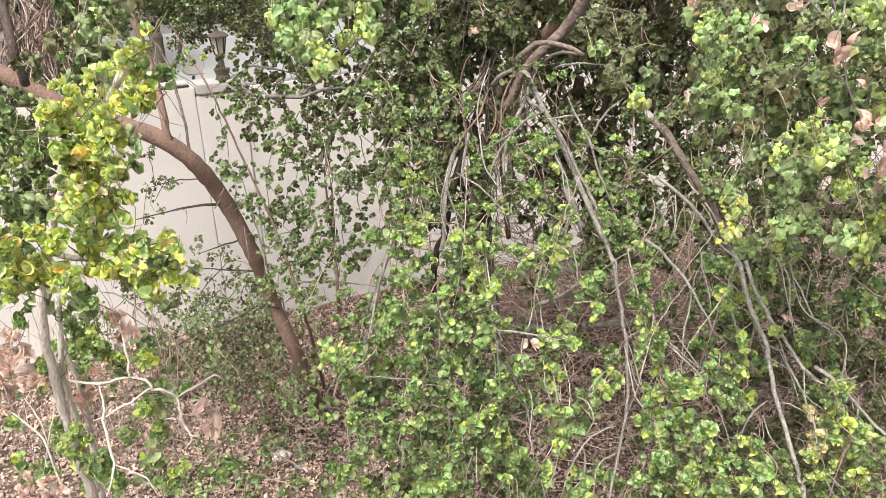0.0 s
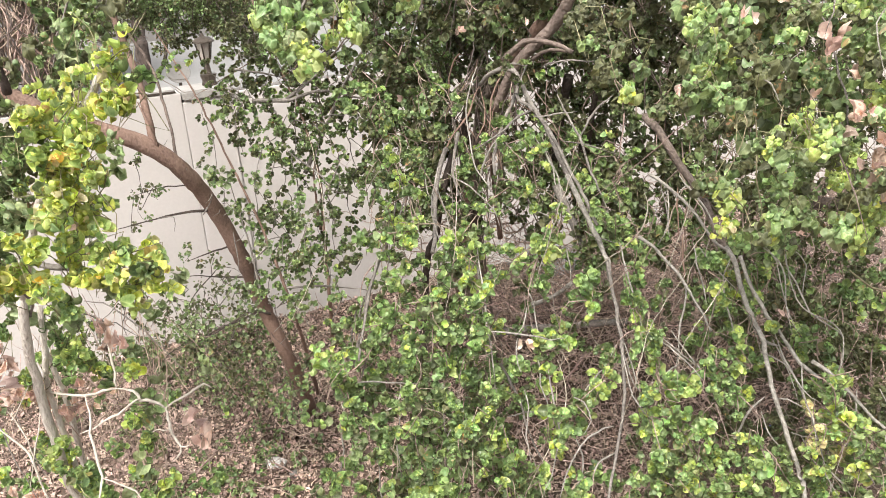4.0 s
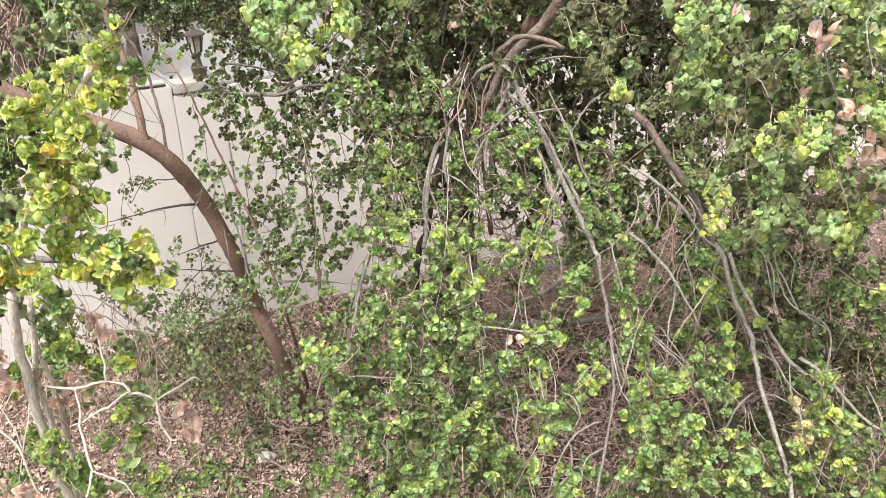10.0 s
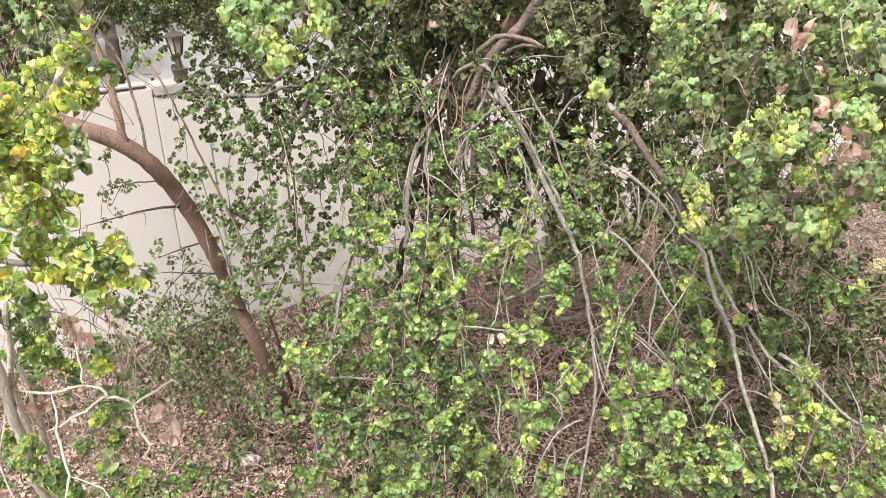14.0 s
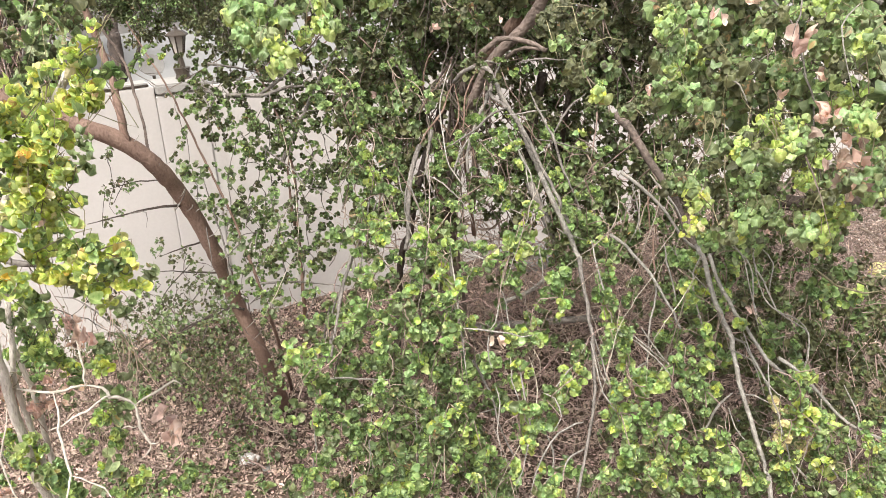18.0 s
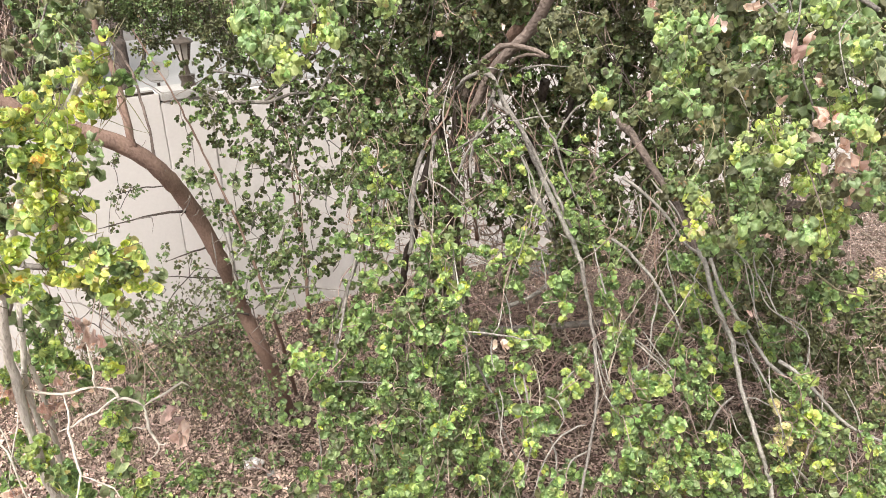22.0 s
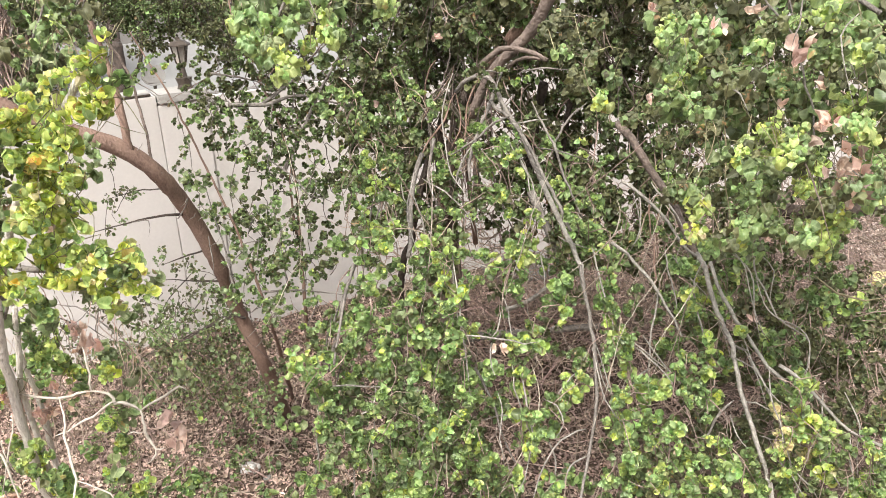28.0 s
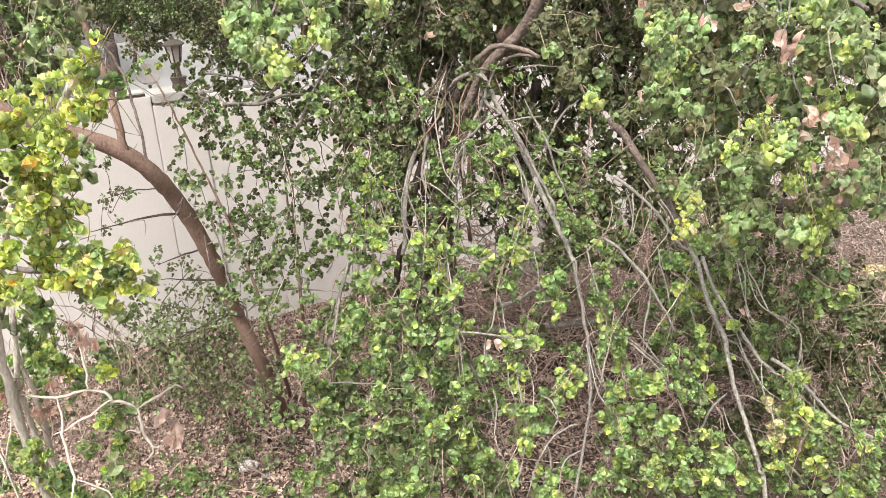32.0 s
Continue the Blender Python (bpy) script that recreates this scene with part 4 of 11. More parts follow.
shrub_leaves.cluster(-0.594, 3.800, 1.772, 0.051, "P", 0.028)
shrub_leaves.cluster(-0.578, 4.201, 1.680, 0.056, "P", 0.028)
shrub_leaves.cluster(-0.574, 3.971, 1.622, 0.059, "M", 0.028)
shrub_leaves.cluster(-0.495, 4.112, 1.689, 0.055, "M", 0.028)
shrub_leaves.cluster(-0.465, 4.055, 1.646, 0.054, "M", 0.028)
shrub_leaves.cluster(-0.410, 4.152, 1.702, 0.068, "M", 0.028)
shrub_leaves.cluster(-0.337, 4.086, 1.840, 0.060, "B", 0.028)
shrub_leaves.cluster(-0.392, 4.128, 1.890, 0.060, "P", 0.026)
shrub_leaves.cluster(-0.320, 4.001, 1.980, 0.046, "M", 0.028)
shrub_leaves.cluster(-0.426, 4.005, 2.041, 0.046, "B", 0.028)
shrub_leaves.cluster(-0.470, 4.056, 1.915, 0.059, "P", 0.026)
shrub_leaves.cluster(-0.387, 4.260, 2.063, 0.055, "M", 0.028)
shrub_leaves.cluster(-0.316, 4.149, 2.143, 0.053, "B", 0.028)
shrub_leaves.cluster(-0.464, 3.948, 2.168, 0.039, "M", 0.028)
shrub_leaves.cluster(-0.382, 4.007, 2.233, 0.040, "M", 0.028)
shrub_leaves.cluster(-0.256, 3.985, 2.093, 0.052, "M", 0.028)
shrub_leaves.cluster(-0.214, 3.993, 2.308, 0.056, "M", 0.028)
shrub_leaves.cluster(-0.340, 4.177, 2.224, 0.047, "D", 0.028)
shrub_leaves.cluster(-0.383, 3.717, 1.648, 0.050, "D", 0.028)
shrub_leaves.cluster(-0.474, 4.011, 1.509, 0.054, "D", 0.028)
shrub_leaves.cluster(-0.363, 3.828, 1.662, 0.046, "M", 0.028)
shrub_leaves.cluster(-0.525, 3.898, 1.465, 0.053, "B", 0.028)
shrub_leaves.cluster(-0.514, 4.130, 1.497, 0.056, "B", 0.028)
shrub_leaves.cluster(-0.644, 4.020, 1.546, 0.048, "B", 0.028)
shrub_leaves.cluster(-0.698, 3.826, 1.594, 0.052, "M", 0.028)
shrub_leaves.cluster(-0.732, 3.687, 1.593, 0.045, "M", 0.028)
shrub_leaves.cluster(-0.790, 3.664, 1.519, 0.050, "M", 0.028)
shrub_leaves.cluster(-0.757, 3.865, 1.369, 0.059, "B", 0.028)
shrub_leaves.cluster(-0.650, 3.775, 1.464, 0.046, "M", 0.028)
shrub_leaves.cluster(-0.559, 3.911, 1.415, 0.054, "B", 0.028)
shrub_leaves.cluster(-0.469, 3.813, 1.376, 0.041, "B", 0.028)
shrub_leaves.cluster(-0.303, 4.194, 1.588, 0.063, "M", 0.028)
shrub_leaves.cluster(-0.287, 3.919, 1.443, 0.060, "B", 0.028)
shrub_leaves.cluster(-0.624, 3.669, 1.330, 0.046, "M", 0.028)
shrub_leaves.cluster(-0.681, 3.722, 1.369, 0.052, "P", 0.026)
shrub_leaves.cluster(-0.531, 3.778, 1.273, 0.041, "B", 0.028)
shrub_leaves.cluster(-0.939, 4.010, 1.251, 0.056, "P", 0.026)
shrub_leaves.cluster(-0.950, 4.004, 1.382, 0.043, "D", 0.028)
shrub_leaves.cluster(-0.900, 4.331, 2.481, 0.048, "D", 0.028)
shrub_leaves.cluster(-0.880, 4.357, 2.671, 0.059, "D", 0.028)
shrub_leaves.cluster(-1.171, 4.097, 2.541, 0.034, "B", 0.028)
shrub_leaves.cluster(-1.286, 4.369, 2.453, 0.036, "B", 0.028)
shrub_leaves.cluster(-1.177, 4.384, 2.430, 0.036, "Y", 0.028)
shrub_leaves.cluster(-0.454, 4.101, 2.437, 0.046, "D", 0.028)
shrub_leaves.cluster(-0.427, 4.547, 2.543, 0.044, "D", 0.028)
shrub_leaves.cluster(-0.196, 4.399, 2.377, 0.061, "M", 0.028)
shrub_leaves.cluster(-0.224, 4.541, 2.475, 0.063, "D", 0.028)
shrub_leaves.cluster(-0.622, 4.387, 2.196, 0.050, "M", 0.028)
shrub_leaves.cluster(-0.539, 4.434, 2.182, 0.050, "P", 0.026)
shrub_leaves.cluster(-0.665, 4.140, 1.901, 0.054, "M", 0.028)
shrub_leaves.cluster(-0.603, 4.306, 1.851, 0.050, "M", 0.028)
shrub_leaves.cluster(-0.482, 3.856, 1.875, 0.045, "D", 0.028)
shrub_leaves.fill(44, (-1.01, 4.06, 2.11), (-0.37, 4.94, 2.57), "DDM", 0.031, 0.055)
shrub_leaves.fill(34, (-1.16, 3.66, 1.25), (-0.22, 5.03, 2.54), "MMBP", 0.033, 0.062)
shrub_leaves.twigs(BARK_GREY, 0.0025, 0.16)
shrub_leaves.grow(300)

# ---- the dense dark tree behind the hanging bush ----
dense = thing("dense_tree", (0.44, 5.54, 0.00), "dense shaded tree with dark green leaves and grey limbs", "tree")

stem("trunk", dense, BARK_RED, 0.0460, 0.0250, (0.023, 5.550, 0.021), (0.136, 4.249, 1.282), (0.207, 4.060, 1.906), (0.276, 3.952, 2.183), (0.350, 3.826, 2.413), (0.472, 3.674, 2.575), (0.584, 3.628, 2.736), (0.662, 3.677, 2.864), sides=9)
stem("trunk", dense, BARK_BROWN, 0.0296, 0.0248, (0.301, 4.416, -0.050), (0.288, 4.381, 0.791), (0.236, 4.241, 1.542), (0.258, 4.011, 2.059), (0.316, 3.899, 2.325), (0.406, 3.750, 2.496), sides=9)
stem("trunk", dense, BARK_BROWN, 0.0230, 0.0179, (0.149, 4.420, -0.050), (0.157, 4.384, 0.798), (0.190, 4.242, 1.544), (0.174, 4.003, 2.038), (0.221, 3.882, 2.280), (0.287, 3.836, 2.439), sides=9)
stem("limb", dense, BARK_RED, 0.0139, 0.0092, (0.361, 4.311, 1.444), (0.314, 4.058, 1.901), (0.288, 3.942, 2.157), (0.340, 3.889, 2.299), sides=9)
stem("trunk", dense, BARK_DARK, 0.0230, 0.0153, (-0.130, 4.405, -0.050), (-0.113, 4.342, 0.688), (-0.044, 4.088, 1.423), (0.006, 3.942, 1.600), (0.057, 3.831, 1.867), (0.148, 3.827, 2.137), (0.231, 3.800, 2.347), sides=9)
stem("limb", dense, BARK_BROWN, 0.0125, 0.0085, (0.319, 3.300, 2.544), (0.353, 3.275, 2.581), (0.394, 3.250, 2.614), (0.441, 3.225, 2.618), (0.490, 3.200, 2.608), (0.529, 3.175, 2.596), (0.558, 3.150, 2.577))
stem("limb", dense, BARK_BROWN, 0.0085, 0.0060, (0.429, 3.300, 2.536), (0.461, 3.275, 2.564), (0.497, 3.250, 2.578), (0.537, 3.225, 2.576), (0.558, 3.200, 2.570))
stem("limb", dense, BARK_BROWN, 0.0250, 0.0190, (0.619, 3.250, 2.846), (0.574, 3.279, 2.766), (0.543, 3.307, 2.699), (0.501, 3.336, 2.639), (0.448, 3.364, 2.587), (0.387, 3.393, 2.525), (0.336, 3.421, 2.438), (0.292, 3.450, 2.320))
stem("limb", dense, BARK_BROWN, 0.0160, 0.0140, (0.364, 3.500, 2.470), (0.337, 3.550, 2.369), (0.316, 3.600, 2.213), (0.323, 3.650, 2.021), (0.302, 3.700, 1.791))
stem("limb", dense, BARK_BROWN, 0.0180, 0.0150, (0.295, 3.600, 2.410), (0.244, 3.650, 2.282), (0.214, 3.700, 2.120), (0.197, 3.750, 1.921), (0.196, 3.800, 1.651))
stem("limb", dense, BARK_DARK, 0.0240, 0.0200, (0.689, 4.000, 2.342), (0.664, 4.067, 2.167), (0.642, 4.133, 1.923), (0.666, 4.200, 1.659))
stem("limb", dense, BARK_DARK, 0.0150, 0.0110, (0.809, 3.900, 2.325), (0.783, 3.933, 2.146), (0.766, 3.967, 1.901), (0.794, 4.000, 1.653))
stem("limb", dense, BARK_DARK, 0.0366, 0.0193, (0.780, 4.120, 2.063), (0.793, 4.018, 1.799), (0.770, 4.060, 1.600), sides=9)
stem("limb", dense, BARK_DARK, 0.0463, 0.0310, (1.911, 4.343, 1.527), (2.063, 4.139, 1.554), (2.217, 3.949, 1.618), (2.533, 3.950, 1.621), sides=9)
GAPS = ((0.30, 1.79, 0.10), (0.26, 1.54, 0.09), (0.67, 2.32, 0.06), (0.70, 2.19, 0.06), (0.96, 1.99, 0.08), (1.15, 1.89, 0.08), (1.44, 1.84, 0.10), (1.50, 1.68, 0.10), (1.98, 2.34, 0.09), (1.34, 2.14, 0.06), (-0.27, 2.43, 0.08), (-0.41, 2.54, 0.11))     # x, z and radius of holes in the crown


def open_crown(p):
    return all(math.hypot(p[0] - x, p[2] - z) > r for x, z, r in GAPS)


dense_leaves = Plant(dense)
# mostly D clusters: the crown's inner shade is put into the leaf colour
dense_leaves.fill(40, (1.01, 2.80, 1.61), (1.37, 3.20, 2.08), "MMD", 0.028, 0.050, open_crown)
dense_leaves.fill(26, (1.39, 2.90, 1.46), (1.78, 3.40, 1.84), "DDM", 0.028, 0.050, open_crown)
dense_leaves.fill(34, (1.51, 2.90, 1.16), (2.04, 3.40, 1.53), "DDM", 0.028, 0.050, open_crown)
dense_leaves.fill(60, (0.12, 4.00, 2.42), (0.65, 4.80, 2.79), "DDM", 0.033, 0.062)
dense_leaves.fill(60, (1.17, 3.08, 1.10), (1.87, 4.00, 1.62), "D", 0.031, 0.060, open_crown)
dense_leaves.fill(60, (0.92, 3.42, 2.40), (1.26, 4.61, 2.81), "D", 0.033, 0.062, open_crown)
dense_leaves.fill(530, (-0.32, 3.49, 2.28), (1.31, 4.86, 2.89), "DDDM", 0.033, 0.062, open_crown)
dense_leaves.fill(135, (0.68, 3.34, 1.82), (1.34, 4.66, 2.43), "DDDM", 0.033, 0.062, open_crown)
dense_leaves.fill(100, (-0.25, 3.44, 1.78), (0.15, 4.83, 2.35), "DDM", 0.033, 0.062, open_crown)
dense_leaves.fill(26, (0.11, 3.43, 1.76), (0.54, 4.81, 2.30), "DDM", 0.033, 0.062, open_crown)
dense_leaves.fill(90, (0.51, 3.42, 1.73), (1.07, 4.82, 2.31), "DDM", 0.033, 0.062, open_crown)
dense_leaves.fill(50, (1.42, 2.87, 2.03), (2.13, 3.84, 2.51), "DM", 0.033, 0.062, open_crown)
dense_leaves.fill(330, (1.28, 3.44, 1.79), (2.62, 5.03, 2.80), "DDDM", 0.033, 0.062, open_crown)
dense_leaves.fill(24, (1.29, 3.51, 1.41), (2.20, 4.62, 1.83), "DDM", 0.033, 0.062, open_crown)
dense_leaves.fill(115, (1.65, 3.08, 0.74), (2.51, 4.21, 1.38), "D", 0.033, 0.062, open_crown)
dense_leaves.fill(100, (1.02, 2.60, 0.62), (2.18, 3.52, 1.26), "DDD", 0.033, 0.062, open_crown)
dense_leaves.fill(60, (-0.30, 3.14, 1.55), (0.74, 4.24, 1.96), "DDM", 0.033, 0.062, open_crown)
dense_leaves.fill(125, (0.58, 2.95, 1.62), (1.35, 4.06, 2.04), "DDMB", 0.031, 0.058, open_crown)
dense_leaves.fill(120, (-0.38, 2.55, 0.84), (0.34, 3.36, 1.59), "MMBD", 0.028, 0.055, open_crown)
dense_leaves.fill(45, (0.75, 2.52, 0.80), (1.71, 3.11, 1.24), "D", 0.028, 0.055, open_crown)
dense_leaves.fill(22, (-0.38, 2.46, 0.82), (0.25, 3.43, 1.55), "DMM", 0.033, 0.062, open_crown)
hanging_stems(dense, 260, 0.02, 2.92, 4.3, 6.0, 1.15, 2.17, TWIG_DRY, 0.004, 0.25)
hanging_stems(dense, 70, -0.22, 1.36, 3.4, 4.6, 2.25, 2.85, TWIG_DARK, 0.004, 0.12)
# two unseen leaf blocks above the view, added to shade the plants below
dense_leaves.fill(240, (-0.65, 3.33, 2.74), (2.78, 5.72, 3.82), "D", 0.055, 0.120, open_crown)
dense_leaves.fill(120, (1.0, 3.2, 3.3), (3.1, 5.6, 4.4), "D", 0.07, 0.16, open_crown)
dense_leaves.twigs(TWIG_DRY, 0.0028, 0.5)
dense_leaves.grow(200)

# ---- dead brush on the ground ----
def dead_brush(n, x0, x1, y0, y1, top, label, reach=1.0, material=TWIG_TAN):
    vs, fs, base = [], [], 0
    for _ in range(n):
        x, y = rng.uniform(x0, x1), rng.uniform(y0, y1)
        z = relief(x, y) + abs(rng.normal(0, top * .5))
        a, b = rng.uniform(0, 6.28), rng.normal(0, 0.35)
        d = rng.uniform(0.15, 0.6) * reach
        dv = np.array([math.cos(a) * math.cos(b), math.sin(a) * math.cos(b), math.sin(b)]) * d
        p = np.array([x, y, z])
        mid = p + dv * 0.5 + rng.normal(0, 0.06, 3)
        q = p + dv
        q[2], mid[2] = max(q[2], relief(*q[:2])), max(mid[2], relief(*mid[:2]) + 0.01)
        r = rng.choice([0.0025, 0.004, 0.006, 0.010], p=[.4, .35, .2, .05])
        v, f = tube([p, mid, q], r, r * 0.6, 4, 0.07, 0.008, 0.12, True)
        vs.append(v)
        fs += [tuple(k + base for k in g) for g in f]
        base += len(v)
    ob = new("dead_brush", mesh_of("dead_brush", np.concatenate(vs), fs, material))
    tagged(ob, label, "brushwood", kind="stuff")


dead_brush(2300, -0.1, 2.9, 3.9, 6.2, 1.1, "tangled dry brown twigs and vines heaped on the ground")
dead_brush(1300, 2.0, 5.5, 3.6, 8.0, 0.8, "tangled dry brown twigs along the far garden edge", 1.0, TWIG_DRY)
dead_brush(800, -2.6, 0.3, 3.2, 6.2, 0.4, "dry brown twigs lying among fallen leaves", 0.5, TWIG_DRY)

dead_brush(600, 3.0, 5.6, 5.0, 8.0, 1.0, "thin dry brown twigs standing on the open ground", 0.8, TWIG_DRY)

log = thing("fallen_branch", (0.58, 4.12, 0.96), "thick grey fallen branch lying on dead brush", "branch", "fallen branches on the brush")
stem("wood", log, BARK_GREY, 0.0234, 0.0166, (0.275, 4.171, 0.941), (0.458, 4.130, 0.972), (0.643, 4.128, 0.969), (0.820, 4.086, 0.997), (0.993, 4.040, 1.019), sides=9)
log = thing("fallen_branch", (0.50, 3.54, 1.39), "forked pale fallen branch leaning on dead brush", "branch", "fallen branches on the brush")
stem("wood", log, BARK_PALE, 0.0121, 0.0092, (0.390, 3.627, 1.336), (0.513, 3.550, 1.414), (0.619, 3.482, 1.517), (0.678, 3.400, 1.582))

# ---- the hanging bush ----
bush = thing("hanging_bush", (0.29, 4.65, 0.00), "weeping bush with grey stems and bright green rounded leaves", "bush")

stem("trunk", bush, BARK_BROWN, 0.0255, 0.0024, (0.216, 4.653, 0.004), (0.161, 3.979, 1.137), (0.185, 3.723, 1.866), (0.211, 3.549, 2.249), (0.246, 3.307, 2.458), (0.263, 3.224, 2.519))
stem("branch", bush, BARK_GREY, 0.0068, 0.0085, (0.214, 3.200, 2.472), (0.238, 3.167, 2.506), (0.268, 3.133, 2.532), (0.297, 3.100, 2.546))
stem("branch", bush, BARK_GREY, 0.0092, 0.0088, (0.293, 3.100, 2.546), (0.316, 3.068, 2.545), (0.337, 3.036, 2.533), (0.349, 3.005, 2.505), (0.360, 2.973, 2.470), (0.375, 2.941, 2.435), (0.390, 2.909, 2.413), (0.412, 2.877, 2.374), (0.430, 2.845, 2.336), (0.440, 2.814, 2.299), (0.454, 2.782, 2.259), (0.468, 2.750, 2.223))
stem("branch", bush, BARK_PALE, 0.0090, 0.0078, (0.464, 2.750, 2.231), (0.479, 2.707, 2.191), (0.490, 2.664, 2.159), (0.505, 2.621, 2.121), (0.522, 2.579, 2.083), (0.536, 2.536, 2.047), (0.545, 2.493, 2.013), (0.545, 2.450, 1.962))
stem("branch", bush, BARK_GREY, 0.0062, 0.0055, (0.409, 2.800, 2.384), (0.435, 2.750, 2.336), (0.449, 2.700, 2.289), (0.466, 2.650, 2.252), (0.486, 2.600, 2.215), (0.499, 2.550, 2.176), (0.514, 2.500, 2.135))
stem("branch", bush, BARK_GREY, 0.0062, 0.0052, (0.321, 2.950, 2.477), (0.333, 2.900, 2.462), (0.352, 2.850, 2.455), (0.361, 2.800, 2.449))
stem("branch", bush, BARK_GREY, 0.0074, 0.0050, (0.346, 3.050, 2.502), (0.328, 3.012, 2.469), (0.315, 2.975, 2.449), (0.289, 2.938, 2.414), (0.268, 2.900, 2.379), (0.248, 2.862, 2.349), (0.231, 2.825, 2.315), (0.222, 2.788, 2.276), (0.221, 2.750, 2.247))
stem("branch", bush, BARK_GREY, 0.0052, 0.0030, (0.377, 2.900, 2.431), (0.334, 2.870, 2.425), (0.291, 2.840, 2.403), (0.248, 2.810, 2.373), (0.200, 2.780, 2.356), (0.149, 2.750, 2.340))
stem("branch", bush, BARK_PALE, 0.0044, 0.0036, (0.242, 2.800, 2.364), (0.210, 2.800, 2.323), (0.184, 2.800, 2.265), (0.169, 2.800, 2.216))
stem("branch", bush, BARK_RED, 0.0036, 0.0026, (0.304, 3.150, 2.533), (0.276, 3.120, 2.494), (0.248, 3.090, 2.439), (0.238, 3.060, 2.372), (0.228, 3.030, 2.306), (0.226, 3.000, 2.228))
stem("branch", bush, BARK_RED, 0.0034, 0.0022, (0.212, 3.150, 2.477), (0.220, 3.112, 2.426), (0.223, 3.075, 2.377), (0.199, 3.038, 2.338), (0.178, 3.000, 2.306))
stem("branch", bush, BARK_RED, 0.0030, 0.0018, (0.224, 3.100, 2.371), (0.242, 3.050, 2.347), (0.258, 3.000, 2.332))
stem("branch", bush, BARK_RED, 0.0030, 0.0020, (0.124, 3.100, 2.382), (0.153, 3.050, 2.353), (0.181, 3.000, 2.312))
stem("branch", bush, BARK_GREY, 0.0042, 0.0034, (0.299, 3.100, 2.554), (0.328, 3.050, 2.568), (0.366, 3.000, 2.565), (0.352, 2.950, 2.550), (0.337, 2.900, 2.528))
stem("branch", bush, BARK_GREY, 0.0036, 0.0030, (0.422, 3.000, 2.557), (0.464, 2.967, 2.575), (0.518, 2.933, 2.581), (0.600, 2.900, 2.579))
stem("branch", bush, BARK_PALE, 0.0036, 0.0026, (0.362, 2.800, 2.426), (0.418, 2.817, 2.422), (0.459, 2.833, 2.426), (0.515, 2.850, 2.422))
stem("branch", bush, BARK_GREY, 0.0050, 0.0042, (0.450, 2.850, 2.487), (0.467, 2.819, 2.438), (0.488, 2.788, 2.395), (0.509, 2.756, 2.356), (0.518, 2.725, 2.311), (0.527, 2.694, 2.270), (0.539, 2.663, 2.229), (0.556, 2.631, 2.188), (0.572, 2.600, 2.143))
stem("branch", bush, BARK_GREY, 0.0050, 0.0036, (0.529, 2.900, 2.312), (0.562, 2.913, 2.362), (0.584, 2.925, 2.392), (0.623, 2.938, 2.427), (0.662, 2.950, 2.450))
stem("branch", bush, BARK_GREY, 0.0030, 0.0022, (0.451, 2.800, 2.338), (0.499, 2.787, 2.330), (0.545, 2.775, 2.321), (0.591, 2.763, 2.306), (0.636, 2.750, 2.290))
stem("branch", bush, BARK_PALE, 0.0028, 0.0018, (0.368, 2.600, 2.363), (0.380, 2.567, 2.334), (0.385, 2.533, 2.297), (0.390, 2.500, 2.260))
stem("branch", bush, BARK_PALE, 0.0030, 0.0022, (0.583, 2.500, 2.072), (0.586, 2.480, 2.045), (0.596, 2.460, 1.993), (0.607, 2.440, 1.942), (0.619, 2.420, 1.901), (0.624, 2.400, 1.860))
stem("branch", bush, BARK_GREY, 0.0062, 0.0042, (0.540, 2.479, 2.022), (0.541, 2.422, 1.977), (0.541, 2.351, 1.922), (0.538, 2.275, 1.855), (0.533, 2.219, 1.788), (0.516, 2.135, 1.704), (0.481, 2.073, 1.593), (0.431, 1.975, 1.472))
stem("branch", bush, BARK_RED, 0.0047, 0.0029, (0.205, 3.095, 2.487), (0.147, 2.960, 2.404), (0.092, 2.892, 2.361), (0.048, 2.817, 2.302))
stem("branch", bush, BARK_GREY, 0.0089, 0.0077, (0.066, 2.848, 2.329), (0.048, 2.817, 2.302), (0.018, 2.729, 2.208), (0.008, 2.643, 2.118), (-0.007, 2.568, 2.057))
stem("branch", bush, BARK_GREY, 0.0066, 0.0022, (0.110, 2.847, 2.380), (0.081, 2.803, 2.264), (0.091, 2.781, 2.208), (0.109, 2.764, 2.162))
stem("branch", bush, BARK_GREY, 0.0193, 0.0164, (0.535, 3.447, 1.984), (0.582, 3.291, 1.857), (0.623, 3.248, 1.745))
stem("branch", bush, BARK_PALE, 0.0035, 0.0014, (0.187, 2.877, 2.593), (0.138, 2.776, 2.463), (0.154, 2.661, 2.299), (0.209, 2.575, 2.207), (0.222, 2.535, 2.105), (0.200, 2.516, 2.056))
stem("branch", bush, BARK_PALE, 0.0034, 0.0014, (0.022, 2.597, 2.267), (0.045, 2.571, 2.199), (0.058, 2.520, 2.120), (0.063, 2.473, 2.080))
stem("branch", bush, BARK_PALE, 0.0031, 0.0010, (-0.012, 2.709, 2.295), (-0.007, 2.682, 2.224), (0.019, 2.665, 2.179))
stem("branch", bush, BARK_PALE, 0.0041, 0.0014, (0.116, 2.440, 2.127), (0.132, 2.396, 2.012), (0.137, 2.308, 1.919), (0.144, 2.222, 1.829), (0.171, 2.173, 1.701))
stem("branch", bush, BARK_PALE, 0.0035, 0.0014, (0.135, 2.039, 2.025), (0.213, 2.059, 1.998), (0.302, 2.087, 1.961), (0.346, 2.114, 1.951))
